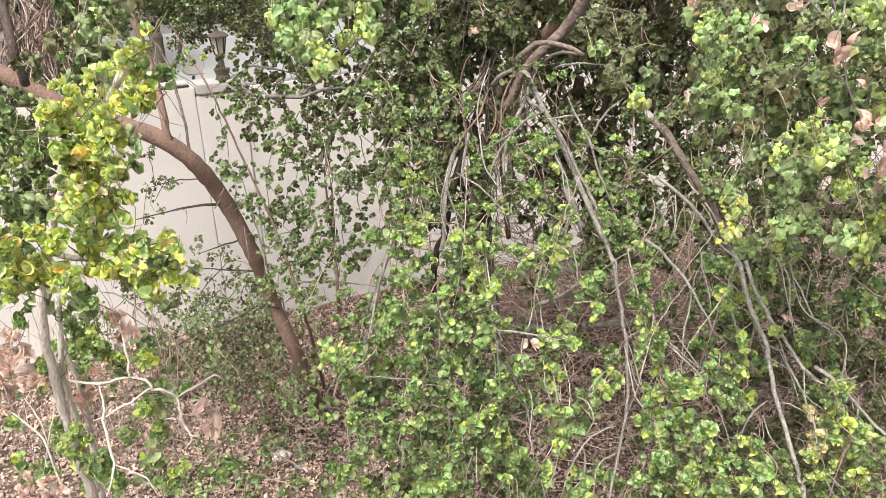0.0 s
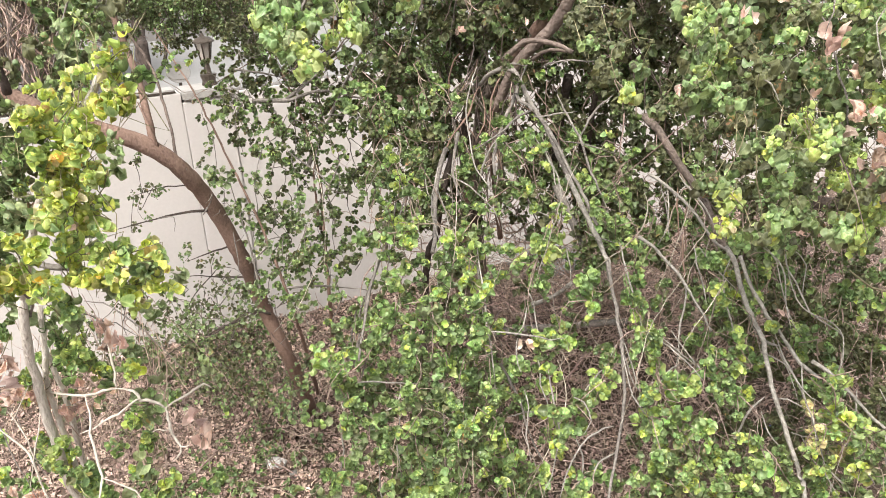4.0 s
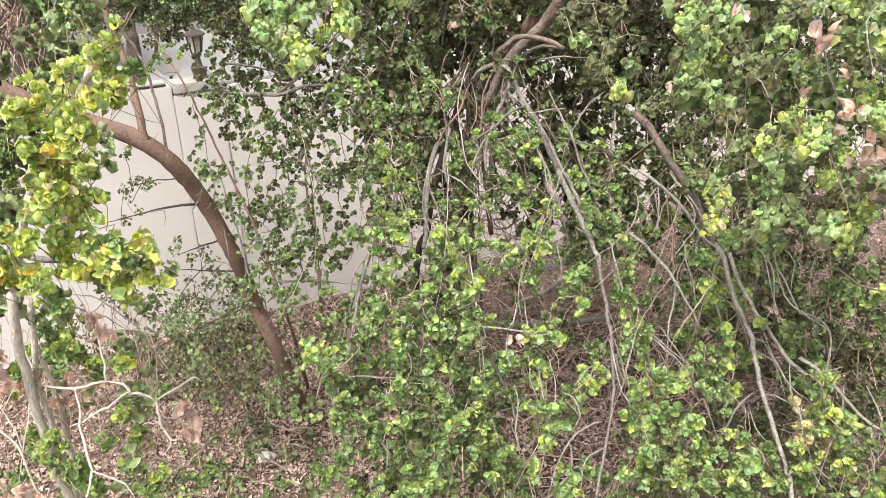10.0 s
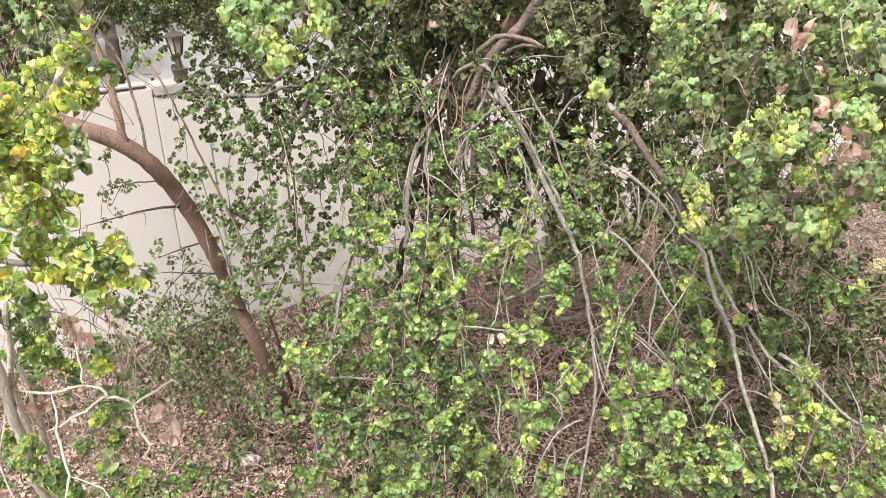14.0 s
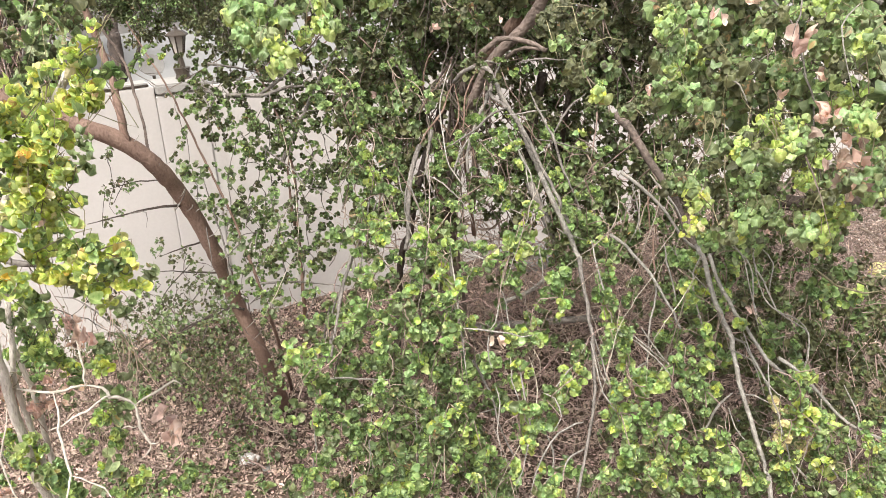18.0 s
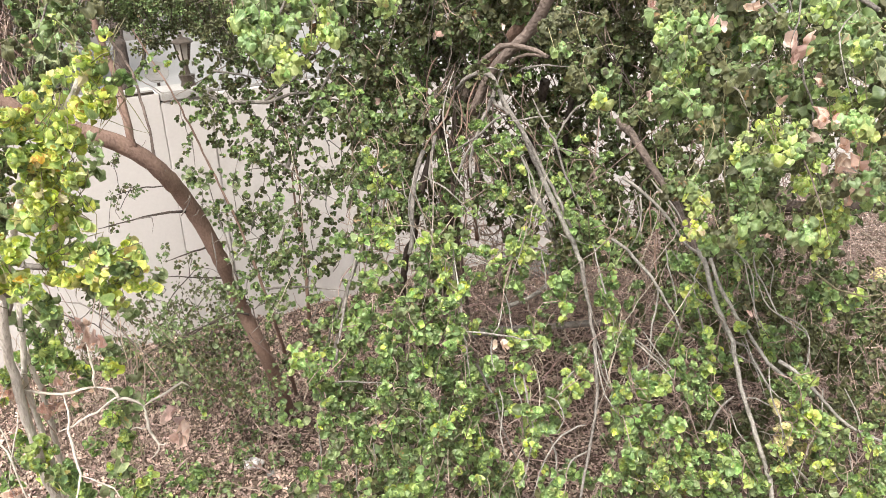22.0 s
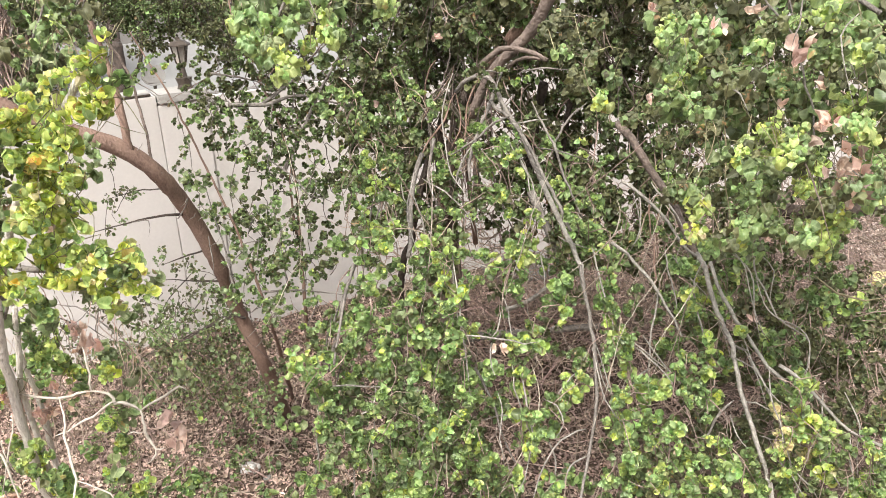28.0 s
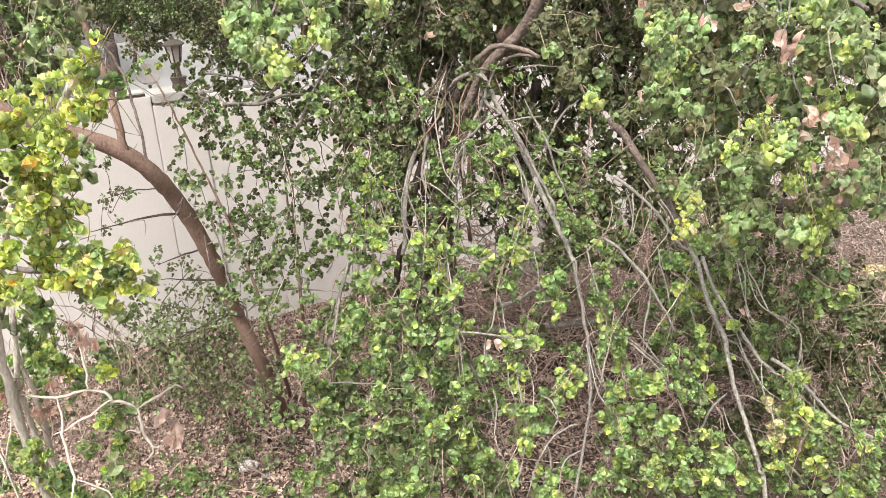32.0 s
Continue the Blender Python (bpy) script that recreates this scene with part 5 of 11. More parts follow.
stem("branch", bush, BARK_PALE, 0.0030, 0.0010, (0.164, 2.510, 2.056), (0.235, 2.503, 2.035), (0.288, 2.493, 2.011))
stem("branch", bush, BARK_PALE, 0.0037, 0.0013, (0.418, 2.513, 2.064), (0.424, 2.491, 2.004), (0.428, 2.458, 1.919))
stem("branch", bush, BARK_PALE, 0.0039, 0.0010, (0.498, 2.624, 2.073), (0.538, 2.568, 2.066), (0.581, 2.514, 2.064))
stem("branch", bush, BARK_PALE, 0.0030, 0.0010, (0.295, 2.612, 2.181), (0.376, 2.597, 2.143), (0.404, 2.540, 2.132))
stem("branch", bush, BARK_PALE, 0.0045, 0.0014, (-0.317, 2.511, 1.639), (-0.238, 2.493, 1.644), (-0.143, 2.463, 1.647), (-0.086, 2.444, 1.654))
stem("branch", bush, BARK_PALE, 0.0044, 0.0014, (-0.143, 2.463, 1.647), (-0.155, 2.440, 1.589), (-0.203, 2.431, 1.565), (-0.242, 2.427, 1.553))
stem("branch", bush, BARK_PALE, 0.0037, 0.0014, (0.297, 2.127, 1.853), (0.304, 2.098, 1.777), (0.315, 2.064, 1.686), (0.304, 2.041, 1.626), (0.248, 1.994, 1.504))
stem("branch", bush, BARK_GREY, 0.0055, 0.0021, (0.195, 2.563, 1.639), (0.244, 2.478, 1.553), (0.270, 2.388, 1.454), (0.307, 2.314, 1.393))
stem("branch", bush, BARK_PALE, 0.0045, 0.0015, (0.469, 2.064, 1.686), (0.420, 2.059, 1.673), (0.369, 2.045, 1.638), (0.324, 2.016, 1.564), (0.296, 1.988, 1.490))
stem("branch", bush, BARK_PALE, 0.0029, 0.0009, (0.184, 2.240, 1.630), (0.237, 2.244, 1.640), (0.301, 2.197, 1.659))
stem("branch", bush, BARK_PALE, 0.0029, 0.0010, (0.027, 2.240, 1.629), (-0.004, 2.209, 1.549), (-0.016, 2.184, 1.484))
stem("branch", bush, BARK_PALE, 0.0044, 0.0015, (-0.371, 2.320, 1.275), (-0.373, 2.448, 1.340), (-0.373, 2.573, 1.395), (-0.357, 2.700, 1.457))
stem("branch", bush, BARK_PALE, 0.0047, 0.0016, (0.492, 2.119, 1.560), (0.446, 2.096, 1.554), (0.420, 2.070, 1.543), (0.404, 2.050, 1.515))
stem("branch", bush, BARK_PALE, 0.0039, 0.0014, (0.366, 2.097, 1.638), (0.383, 2.077, 1.585), (0.377, 2.056, 1.532), (0.354, 2.044, 1.502))
stem("branch", bush, BARK_PALE, 0.0039, 0.0011, (-0.221, 2.315, 1.269), (-0.241, 2.447, 1.333), (-0.253, 2.468, 1.388))
stem("branch", bush, BARK_PALE, 0.0034, 0.0014, (0.352, 2.690, 2.379), (0.396, 2.630, 2.306), (0.414, 2.577, 2.226), (0.395, 2.524, 2.140))
stem("branch", bush, BARK_PALE, 0.0033, 0.0014, (0.570, 2.415, 2.090), (0.580, 2.359, 1.999), (0.600, 2.294, 1.912), (0.591, 2.232, 1.830))
stem("branch", bush, BARK_PALE, 0.0029, 0.0010, (0.553, 2.313, 1.790), (0.576, 2.256, 1.700), (0.620, 2.216, 1.656))
stem("branch", bush, BARK_PALE, 0.0037, 0.0010, (0.696, 2.390, 1.782), (0.775, 2.340, 1.716), (0.837, 2.290, 1.674))
stem("branch", bush, BARK_PALE, 0.0040, 0.0014, (0.372, 2.166, 1.690), (0.433, 2.190, 1.761), (0.474, 2.219, 1.785), (0.522, 2.268, 1.837))
stem("branch", bush, BARK_PALE, 0.0031, 0.0014, (0.277, 2.179, 1.848), (0.277, 2.155, 1.786), (0.302, 2.093, 1.708), (0.323, 2.048, 1.649))
stem("branch", bush, BARK_GREY, 0.0054, 0.0018, (-0.164, 2.613, 1.857), (-0.208, 2.585, 1.779), (-0.269, 2.590, 1.651), (-0.301, 2.600, 1.537))
stem("branch", bush, BARK_GREY, 0.0054, 0.0015, (-0.302, 2.945, 1.727), (-0.338, 2.900, 1.608), (-0.366, 2.900, 1.465))
stem("branch", bush, BARK_PALE, 0.0030, 0.0010, (0.027, 2.382, 1.551), (-0.011, 2.358, 1.484), (-0.026, 2.325, 1.399))
stem("branch", bush, BARK_PALE, 0.0036, 0.0010, (0.269, 2.360, 1.938), (0.252, 2.339, 1.882), (0.223, 2.346, 1.842))
stem("branch", bush, BARK_PALE, 0.0034, 0.0014, (0.031, 2.676, 2.311), (0.006, 2.617, 2.234), (0.012, 2.553, 2.121), (0.035, 2.500, 2.041))
stem("branch", bush, BARK_PALE, 0.0034, 0.0014, (0.057, 2.621, 2.305), (0.151, 2.575, 2.246), (0.198, 2.522, 2.193), (0.212, 2.501, 2.143))
stem("branch", bush, BARK_PALE, 0.0034, 0.0022, (0.129, 2.400, 2.130), (0.131, 2.325, 2.068), (0.134, 2.250, 1.973), (0.141, 2.175, 1.899), (0.142, 2.100, 1.848))
stem("branch", bush, BARK_GREY, 0.0060, 0.0040, (-0.189, 2.700, 2.010), (-0.209, 2.625, 1.970), (-0.237, 2.550, 1.882), (-0.255, 2.475, 1.807), (-0.264, 2.400, 1.776))
stem("branch", bush, BARK_PALE, 0.0026, 0.0016, (0.277, 2.400, 1.977), (0.288, 2.333, 1.949), (0.290, 2.267, 1.905), (0.292, 2.200, 1.891))
stem("branch", bush, BARK_PALE, 0.0024, 0.0014, (0.006, 2.500, 2.102), (0.005, 2.433, 2.014), (-0.017, 2.367, 1.930), (-0.034, 2.300, 1.849))
stem("branch", bush, BARK_PALE, 0.0026, 0.0016, (0.210, 2.100, 1.968), (0.200, 2.050, 1.942), (0.206, 2.000, 1.917))
stem("branch", bush, BARK_PALE, 0.0028, 0.0018, (0.517, 2.200, 1.872), (0.522, 2.150, 1.823), (0.531, 2.100, 1.757), (0.555, 2.050, 1.729), (0.566, 2.000, 1.738))
stem("branch", bush, BARK_PALE, 0.0034, 0.0022, (0.656, 2.300, 1.828), (0.672, 2.233, 1.831), (0.701, 2.167, 1.817), (0.731, 2.100, 1.791))
stem("branch", bush, BARK_PALE, 0.0036, 0.0024, (0.726, 2.300, 1.732), (0.684, 2.267, 1.735), (0.651, 2.233, 1.723), (0.610, 2.200, 1.734))
stem("branch", bush, BARK_PALE, 0.0028, 0.0018, (0.354, 2.100, 1.774), (0.388, 2.067, 1.768), (0.398, 2.033, 1.732), (0.370, 2.000, 1.705))
stem("branch", bush, BARK_PALE, 0.0024, 0.0016, (-0.145, 2.200, 1.760), (-0.138, 2.167, 1.703), (-0.150, 2.133, 1.628), (-0.144, 2.100, 1.532))
stem("branch", bush, BARK_PALE, 0.0024, 0.0016, (0.007, 2.200, 1.766), (-0.011, 2.167, 1.691), (-0.004, 2.133, 1.614), (-0.023, 2.100, 1.499))
stem("branch", bush, BARK_PALE, 0.0026, 0.0016, (0.224, 2.100, 1.804), (0.232, 2.067, 1.768), (0.219, 2.033, 1.697), (0.225, 2.000, 1.625))
bush_leaves = Plant(bush, "spoon", 12, 0.85, 0.5, "rosette")
bush_leaves.cluster(0.515, 2.976, 2.290, 0.039, "B", 0.0255)
bush_leaves.cluster(0.398, 2.983, 2.293, 0.040, "B", 0.0255)
bush_leaves.cluster(0.344, 2.707, 2.357, 0.031, "B", 0.0255)
bush_leaves.cluster(0.343, 2.568, 2.358, 0.043, "Y", 0.0255)
bush_leaves.cluster(0.254, 2.641, 2.379, 0.034, "B", 0.0255)
bush_leaves.cluster(0.294, 2.964, 2.294, 0.038, "B", 0.0255)
bush_leaves.cluster(0.253, 2.934, 2.284, 0.038, "B", 0.0255)
bush_leaves.cluster(0.591, 2.717, 2.349, 0.032, "Y", 0.0255)
bush_leaves.cluster(0.424, 2.910, 2.222, 0.044, "B", 0.0255)
bush_leaves.cluster(0.280, 2.584, 2.271, 0.042, "B", 0.0255)
bush_leaves.cluster(0.318, 2.603, 2.253, 0.031, "B", 0.0255)
bush_leaves.cluster(0.261, 2.615, 2.250, 0.039, "M", 0.0255)
bush_leaves.cluster(0.479, 3.537, 1.989, 0.030, "B", 0.0255)
bush_leaves.cluster(0.470, 3.569, 1.924, 0.038, "B", 0.0255)
bush_leaves.cluster(0.537, 2.813, 2.197, 0.044, "Y", 0.0255)
bush_leaves.cluster(0.315, 2.563, 2.191, 0.045, "Y", 0.0255)
bush_leaves.cluster(0.511, 2.486, 2.203, 0.043, "B", 0.0255)
bush_leaves.cluster(0.370, 2.474, 2.187, 0.045, "Y", 0.0255)
bush_leaves.cluster(0.366, 2.512, 2.127, 0.032, "Y", 0.0255)
bush_leaves.cluster(0.308, 2.346, 2.155, 0.033, "B", 0.03)
bush_leaves.cluster(0.390, 2.496, 2.093, 0.037, "Y", 0.03)
bush_leaves.cluster(0.348, 2.454, 2.119, 0.035, "B", 0.0255)
bush_leaves.cluster(0.556, 2.579, 2.122, 0.036, "B", 0.0255)
bush_leaves.cluster(0.620, 2.695, 2.077, 0.039, "B", 0.0255)
bush_leaves.cluster(0.617, 2.555, 2.198, 0.044, "B", 0.0255)
bush_leaves.cluster(0.585, 2.628, 2.068, 0.045, "M", 0.0255)
bush_leaves.cluster(0.621, 2.667, 2.036, 0.046, "B", 0.0255)
bush_leaves.cluster(0.568, 2.483, 2.131, 0.033, "B", 0.0255)
bush_leaves.cluster(0.648, 2.665, 2.046, 0.045, "M", 0.0255)
bush_leaves.cluster(0.150, 2.517, 2.142, 0.039, "P", 0.0255)
bush_leaves.cluster(0.163, 2.530, 2.193, 0.033, "B", 0.0255)
bush_leaves.cluster(0.596, 2.606, 2.031, 0.039, "B", 0.03)
bush_leaves.cluster(0.678, 2.635, 2.079, 0.031, "M", 0.0255)
bush_leaves.cluster(0.629, 2.652, 2.247, 0.046, "M", 0.0255)
bush_leaves.cluster(0.682, 2.756, 2.233, 0.043, "M", 0.0255)
bush_leaves.cluster(0.635, 2.620, 2.301, 0.032, "B", 0.0255)
bush_leaves.cluster(0.305, 2.338, 2.113, 0.042, "Y", 0.03)
bush_leaves.cluster(0.355, 2.447, 2.076, 0.031, "Y", 0.03)
bush_leaves.cluster(0.275, 2.379, 2.068, 0.031, "B", 0.03)
bush_leaves.cluster(0.251, 2.399, 2.065, 0.035, "Y", 0.03)
bush_leaves.cluster(0.312, 2.407, 2.015, 0.046, "B", 0.03)
bush_leaves.cluster(0.332, 2.334, 2.035, 0.046, "B", 0.03)
bush_leaves.cluster(0.283, 2.306, 2.064, 0.031, "B", 0.03)
bush_leaves.cluster(0.465, 2.363, 2.022, 0.031, "B", 0.03)
bush_leaves.cluster(0.420, 2.271, 2.026, 0.037, "B", 0.03)
bush_leaves.cluster(0.448, 2.328, 1.981, 0.032, "B", 0.03)
bush_leaves.cluster(0.424, 2.223, 2.010, 0.044, "Y", 0.03)
bush_leaves.cluster(0.578, 2.316, 2.065, 0.045, "Y", 0.03)
bush_leaves.cluster(0.596, 2.437, 1.905, 0.036, "B", 0.03)
bush_leaves.cluster(0.579, 2.298, 1.978, 0.038, "B", 0.03)
bush_leaves.cluster(0.587, 2.306, 1.933, 0.040, "Y", 0.03)
bush_leaves.cluster(0.589, 2.261, 1.891, 0.040, "Y", 0.03)
bush_leaves.cluster(0.634, 2.334, 1.861, 0.038, "Y", 0.03)
bush_leaves.cluster(0.599, 2.221, 1.890, 0.042, "B", 0.03)
bush_leaves.cluster(0.622, 2.193, 1.904, 0.035, "B", 0.03)
bush_leaves.cluster(0.628, 2.348, 1.869, 0.038, "B", 0.03)
bush_leaves.cluster(0.634, 2.233, 1.852, 0.030, "Y", 0.03)
bush_leaves.cluster(0.615, 2.193, 1.844, 0.039, "B", 0.03)
bush_leaves.cluster(0.560, 2.114, 1.876, 0.040, "B", 0.03)
bush_leaves.cluster(0.606, 2.357, 1.718, 0.031, "B", 0.03)
bush_leaves.cluster(0.628, 2.207, 1.790, 0.037, "Y", 0.03)
bush_leaves.cluster(0.520, 2.335, 1.731, 0.036, "M", 0.03)
bush_leaves.cluster(0.480, 2.227, 1.807, 0.042, "M", 0.03)
bush_leaves.cluster(0.454, 2.074, 1.835, 0.031, "Y", 0.03)
bush_leaves.cluster(0.471, 2.192, 1.765, 0.045, "Y", 0.03)
bush_leaves.cluster(0.424, 2.099, 1.779, 0.037, "Y", 0.03)
bush_leaves.cluster(0.311, 2.242, 1.878, 0.035, "B", 0.03)
bush_leaves.cluster(0.280, 2.195, 1.893, 0.035, "Y", 0.03)
bush_leaves.cluster(0.357, 2.206, 1.901, 0.040, "Y", 0.03)
bush_leaves.cluster(0.336, 2.179, 1.889, 0.036, "B", 0.03)
bush_leaves.cluster(0.292, 2.217, 1.784, 0.030, "B", 0.03)
bush_leaves.cluster(0.308, 2.174, 1.795, 0.042, "Y", 0.03)
bush_leaves.cluster(0.283, 2.071, 1.742, 0.034, "Y", 0.03)
bush_leaves.cluster(0.321, 2.514, 1.439, 0.034, "Y", 0.03)
bush_leaves.cluster(0.295, 2.045, 1.748, 0.037, "B", 0.03)
bush_leaves.cluster(0.298, 2.124, 1.667, 0.032, "Y", 0.03)
bush_leaves.cluster(0.367, 2.086, 1.753, 0.035, "B", 0.03)
bush_leaves.cluster(0.397, 2.165, 1.673, 0.037, "Y", 0.03)
bush_leaves.cluster(0.404, 2.156, 1.646, 0.033, "B", 0.03)
bush_leaves.cluster(0.344, 2.051, 1.692, 0.040, "B", 0.03)
bush_leaves.cluster(0.327, 2.125, 1.599, 0.037, "Y", 0.03)
bush_leaves.cluster(0.180, 1.998, 1.654, 0.032, "B", 0.03)
bush_leaves.cluster(0.289, 2.445, 1.282, 0.033, "B", 0.03)
bush_leaves.cluster(0.252, 2.062, 1.520, 0.043, "Y", 0.03)
bush_leaves.cluster(0.306, 1.999, 1.685, 0.034, "Y", 0.03)
bush_leaves.cluster(0.378, 2.078, 1.519, 0.040, "Y", 0.03)
bush_leaves.cluster(0.374, 2.065, 1.525, 0.036, "B", 0.03)
bush_leaves.cluster(0.441, 2.175, 1.428, 0.035, "B", 0.03)
bush_leaves.cluster(0.435, 2.183, 1.717, 0.034, "B", 0.03)
bush_leaves.cluster(0.397, 2.112, 1.781, 0.037, "M", 0.03)
bush_leaves.cluster(0.545, 2.078, 1.680, 0.037, "Y", 0.03)
bush_leaves.cluster(0.599, 2.165, 1.599, 0.032, "B", 0.03)
bush_leaves.cluster(0.561, 2.012, 1.743, 0.045, "B", 0.03)
bush_leaves.cluster(0.620, 2.160, 1.623, 0.046, "Y", 0.03)
bush_leaves.cluster(0.649, 2.089, 1.687, 0.045, "B", 0.03)
bush_leaves.cluster(0.663, 2.161, 1.599, 0.034, "B", 0.03)
bush_leaves.cluster(0.699, 2.137, 1.633, 0.043, "B", 0.03)
bush_leaves.cluster(0.655, 2.174, 1.731, 0.038, "Y", 0.03)
bush_leaves.cluster(0.659, 2.102, 1.763, 0.035, "B", 0.03)
bush_leaves.cluster(0.688, 2.091, 1.767, 0.031, "Y", 0.03)
bush_leaves.cluster(0.616, 2.156, 1.736, 0.035, "B", 0.03)
bush_leaves.cluster(0.694, 2.116, 1.568, 0.031, "Y", 0.03)
bush_leaves.cluster(0.640, 2.137, 1.569, 0.041, "M", 0.03)
bush_leaves.cluster(0.646, 2.124, 1.537, 0.044, "Y", 0.03)
bush_leaves.cluster(0.605, 2.095, 1.501, 0.039, "Y", 0.03)
bush_leaves.cluster(0.579, 1.950, 1.640, 0.042, "B", 0.03)
bush_leaves.cluster(0.501, 1.956, 1.592, 0.035, "B", 0.03)
bush_leaves.cluster(0.550, 2.048, 1.530, 0.038, "B", 0.03)
bush_leaves.cluster(0.560, 1.991, 1.541, 0.045, "B", 0.03)
bush_leaves.cluster(0.672, 2.035, 1.517, 0.035, "Y", 0.03)
bush_leaves.cluster(0.678, 1.949, 1.531, 0.044, "Y", 0.03)
bush_leaves.cluster(0.643, 2.027, 1.565, 0.043, "M", 0.03)
bush_leaves.cluster(0.550, 2.021, 1.617, 0.033, "P", 0.03)
bush_leaves.cluster(0.581, 2.136, 1.743, 0.043, "B", 0.03)
bush_leaves.cluster(0.134, 2.196, 1.971, 0.043, "B", 0.03)
bush_leaves.cluster(0.167, 2.326, 1.895, 0.043, "Y", 0.03)
bush_leaves.cluster(0.129, 2.292, 1.885, 0.030, "B", 0.03)
bush_leaves.cluster(0.112, 2.268, 1.919, 0.044, "B", 0.03)
bush_leaves.cluster(0.090, 2.109, 1.913, 0.034, "B", 0.03)
bush_leaves.cluster(0.218, 2.146, 1.878, 0.038, "B", 0.03)
bush_leaves.cluster(0.125, 2.156, 1.837, 0.038, "B", 0.03)
bush_leaves.cluster(0.178, 2.634, 1.519, 0.030, "B", 0.03)
bush_leaves.cluster(0.121, 2.060, 1.822, 0.032, "B", 0.03)
bush_leaves.cluster(0.134, 2.046, 1.775, 0.031, "B", 0.03)
bush_leaves.cluster(0.166, 2.214, 1.719, 0.044, "B", 0.03)
bush_leaves.cluster(0.119, 2.023, 1.769, 0.038, "Y", 0.03)
bush_leaves.cluster(0.133, 2.039, 1.702, 0.035, "Y", 0.03)
bush_leaves.cluster(0.108, 2.037, 1.687, 0.040, "B", 0.03)
bush_leaves.cluster(0.149, 2.070, 1.638, 0.036, "Y", 0.03)
bush_leaves.cluster(0.093, 1.975, 1.655, 0.035, "B", 0.03)
bush_leaves.cluster(0.106, 1.945, 1.635, 0.039, "Y", 0.03)
bush_leaves.cluster(0.151, 2.045, 1.542, 0.036, "B", 0.03)
bush_leaves.cluster(0.104, 2.144, 1.937, 0.033, "B", 0.03)
bush_leaves.cluster(0.093, 2.157, 1.858, 0.040, "M", 0.03)
bush_leaves.cluster(0.090, 2.191, 1.763, 0.036, "M", 0.03)
bush_leaves.cluster(0.120, 2.344, 1.967, 0.040, "B", 0.03)
bush_leaves.cluster(0.137, 2.303, 2.031, 0.036, "Y", 0.03)
bush_leaves.cluster(0.106, 2.329, 2.050, 0.041, "Y", 0.03)
bush_leaves.cluster(0.129, 2.361, 2.118, 0.041, "B", 0.03)
bush_leaves.cluster(-0.366, 2.448, 1.790, 0.034, "Y", 0.03)
bush_leaves.cluster(-0.361, 2.436, 1.744, 0.041, "Y", 0.03)
bush_leaves.cluster(-0.314, 2.348, 1.779, 0.037, "Y", 0.03)
bush_leaves.cluster(-0.342, 2.397, 1.724, 0.044, "B", 0.03)
bush_leaves.cluster(-0.390, 2.519, 1.723, 0.036, "B", 0.03)
bush_leaves.cluster(-0.276, 2.527, 1.740, 0.043, "B", 0.03)
bush_leaves.cluster(-0.236, 2.412, 1.798, 0.037, "M", 0.03)
bush_leaves.cluster(-0.213, 2.398, 1.825, 0.043, "B", 0.03)
bush_leaves.cluster(-0.211, 2.529, 1.828, 0.044, "Y", 0.03)
bush_leaves.cluster(-0.157, 2.308, 1.942, 0.041, "B", 0.03)
bush_leaves.cluster(-0.137, 2.322, 1.980, 0.039, "B", 0.03)
bush_leaves.cluster(-0.108, 2.269, 2.111, 0.039, "B", 0.03)
bush_leaves.cluster(-0.118, 2.221, 2.079, 0.032, "B", 0.03)
bush_leaves.cluster(-0.149, 2.379, 2.049, 0.031, "B", 0.03)
bush_leaves.cluster(-0.123, 2.189, 2.009, 0.032, "B", 0.03)
bush_leaves.cluster(-0.154, 2.448, 2.116, 0.033, "B", 0.03)
bush_leaves.cluster(-0.086, 2.310, 2.181, 0.043, "Y", 0.03)
bush_leaves.cluster(-0.074, 2.132, 1.923, 0.044, "B", 0.03)
bush_leaves.cluster(-0.060, 2.241, 1.882, 0.043, "B", 0.03)
bush_leaves.cluster(-0.038, 2.271, 1.826, 0.039, "P", 0.03)
bush_leaves.cluster(-0.096, 2.244, 1.846, 0.031, "B", 0.03)
bush_leaves.cluster(0.010, 2.348, 1.994, 0.038, "Y", 0.03)
bush_leaves.cluster(0.048, 2.309, 1.952, 0.032, "B", 0.03)
bush_leaves.cluster(0.088, 2.355, 2.003, 0.045, "Y", 0.03)
bush_leaves.cluster(0.099, 2.219, 2.041, 0.035, "B", 0.03)
bush_leaves.cluster(0.067, 2.297, 1.984, 0.043, "B", 0.03)
bush_leaves.cluster(-0.016, 2.244, 2.025, 0.033, "B", 0.03)
bush_leaves.cluster(-0.026, 2.230, 2.005, 0.040, "P", 0.03)
bush_leaves.cluster(-0.005, 2.296, 1.925, 0.036, "P", 0.03)
bush_leaves.cluster(-0.052, 2.246, 1.990, 0.036, "M", 0.03)
bush_leaves.cluster(-0.023, 2.203, 1.936, 0.037, "B", 0.03)
bush_leaves.cluster(0.017, 2.155, 1.957, 0.038, "B", 0.03)
bush_leaves.cluster(0.030, 2.275, 1.818, 0.037, "B", 0.03)
bush_leaves.cluster(0.037, 2.223, 1.823, 0.033, "Y", 0.03)
bush_leaves.cluster(0.002, 2.204, 1.821, 0.042, "B", 0.03)
bush_leaves.cluster(-0.018, 2.171, 1.785, 0.038, "P", 0.03)
bush_leaves.cluster(0.001, 2.131, 1.795, 0.040, "P", 0.03)
bush_leaves.cluster(0.011, 2.185, 1.716, 0.032, "B", 0.03)
bush_leaves.cluster(0.037, 2.057, 1.828, 0.042, "B", 0.03)
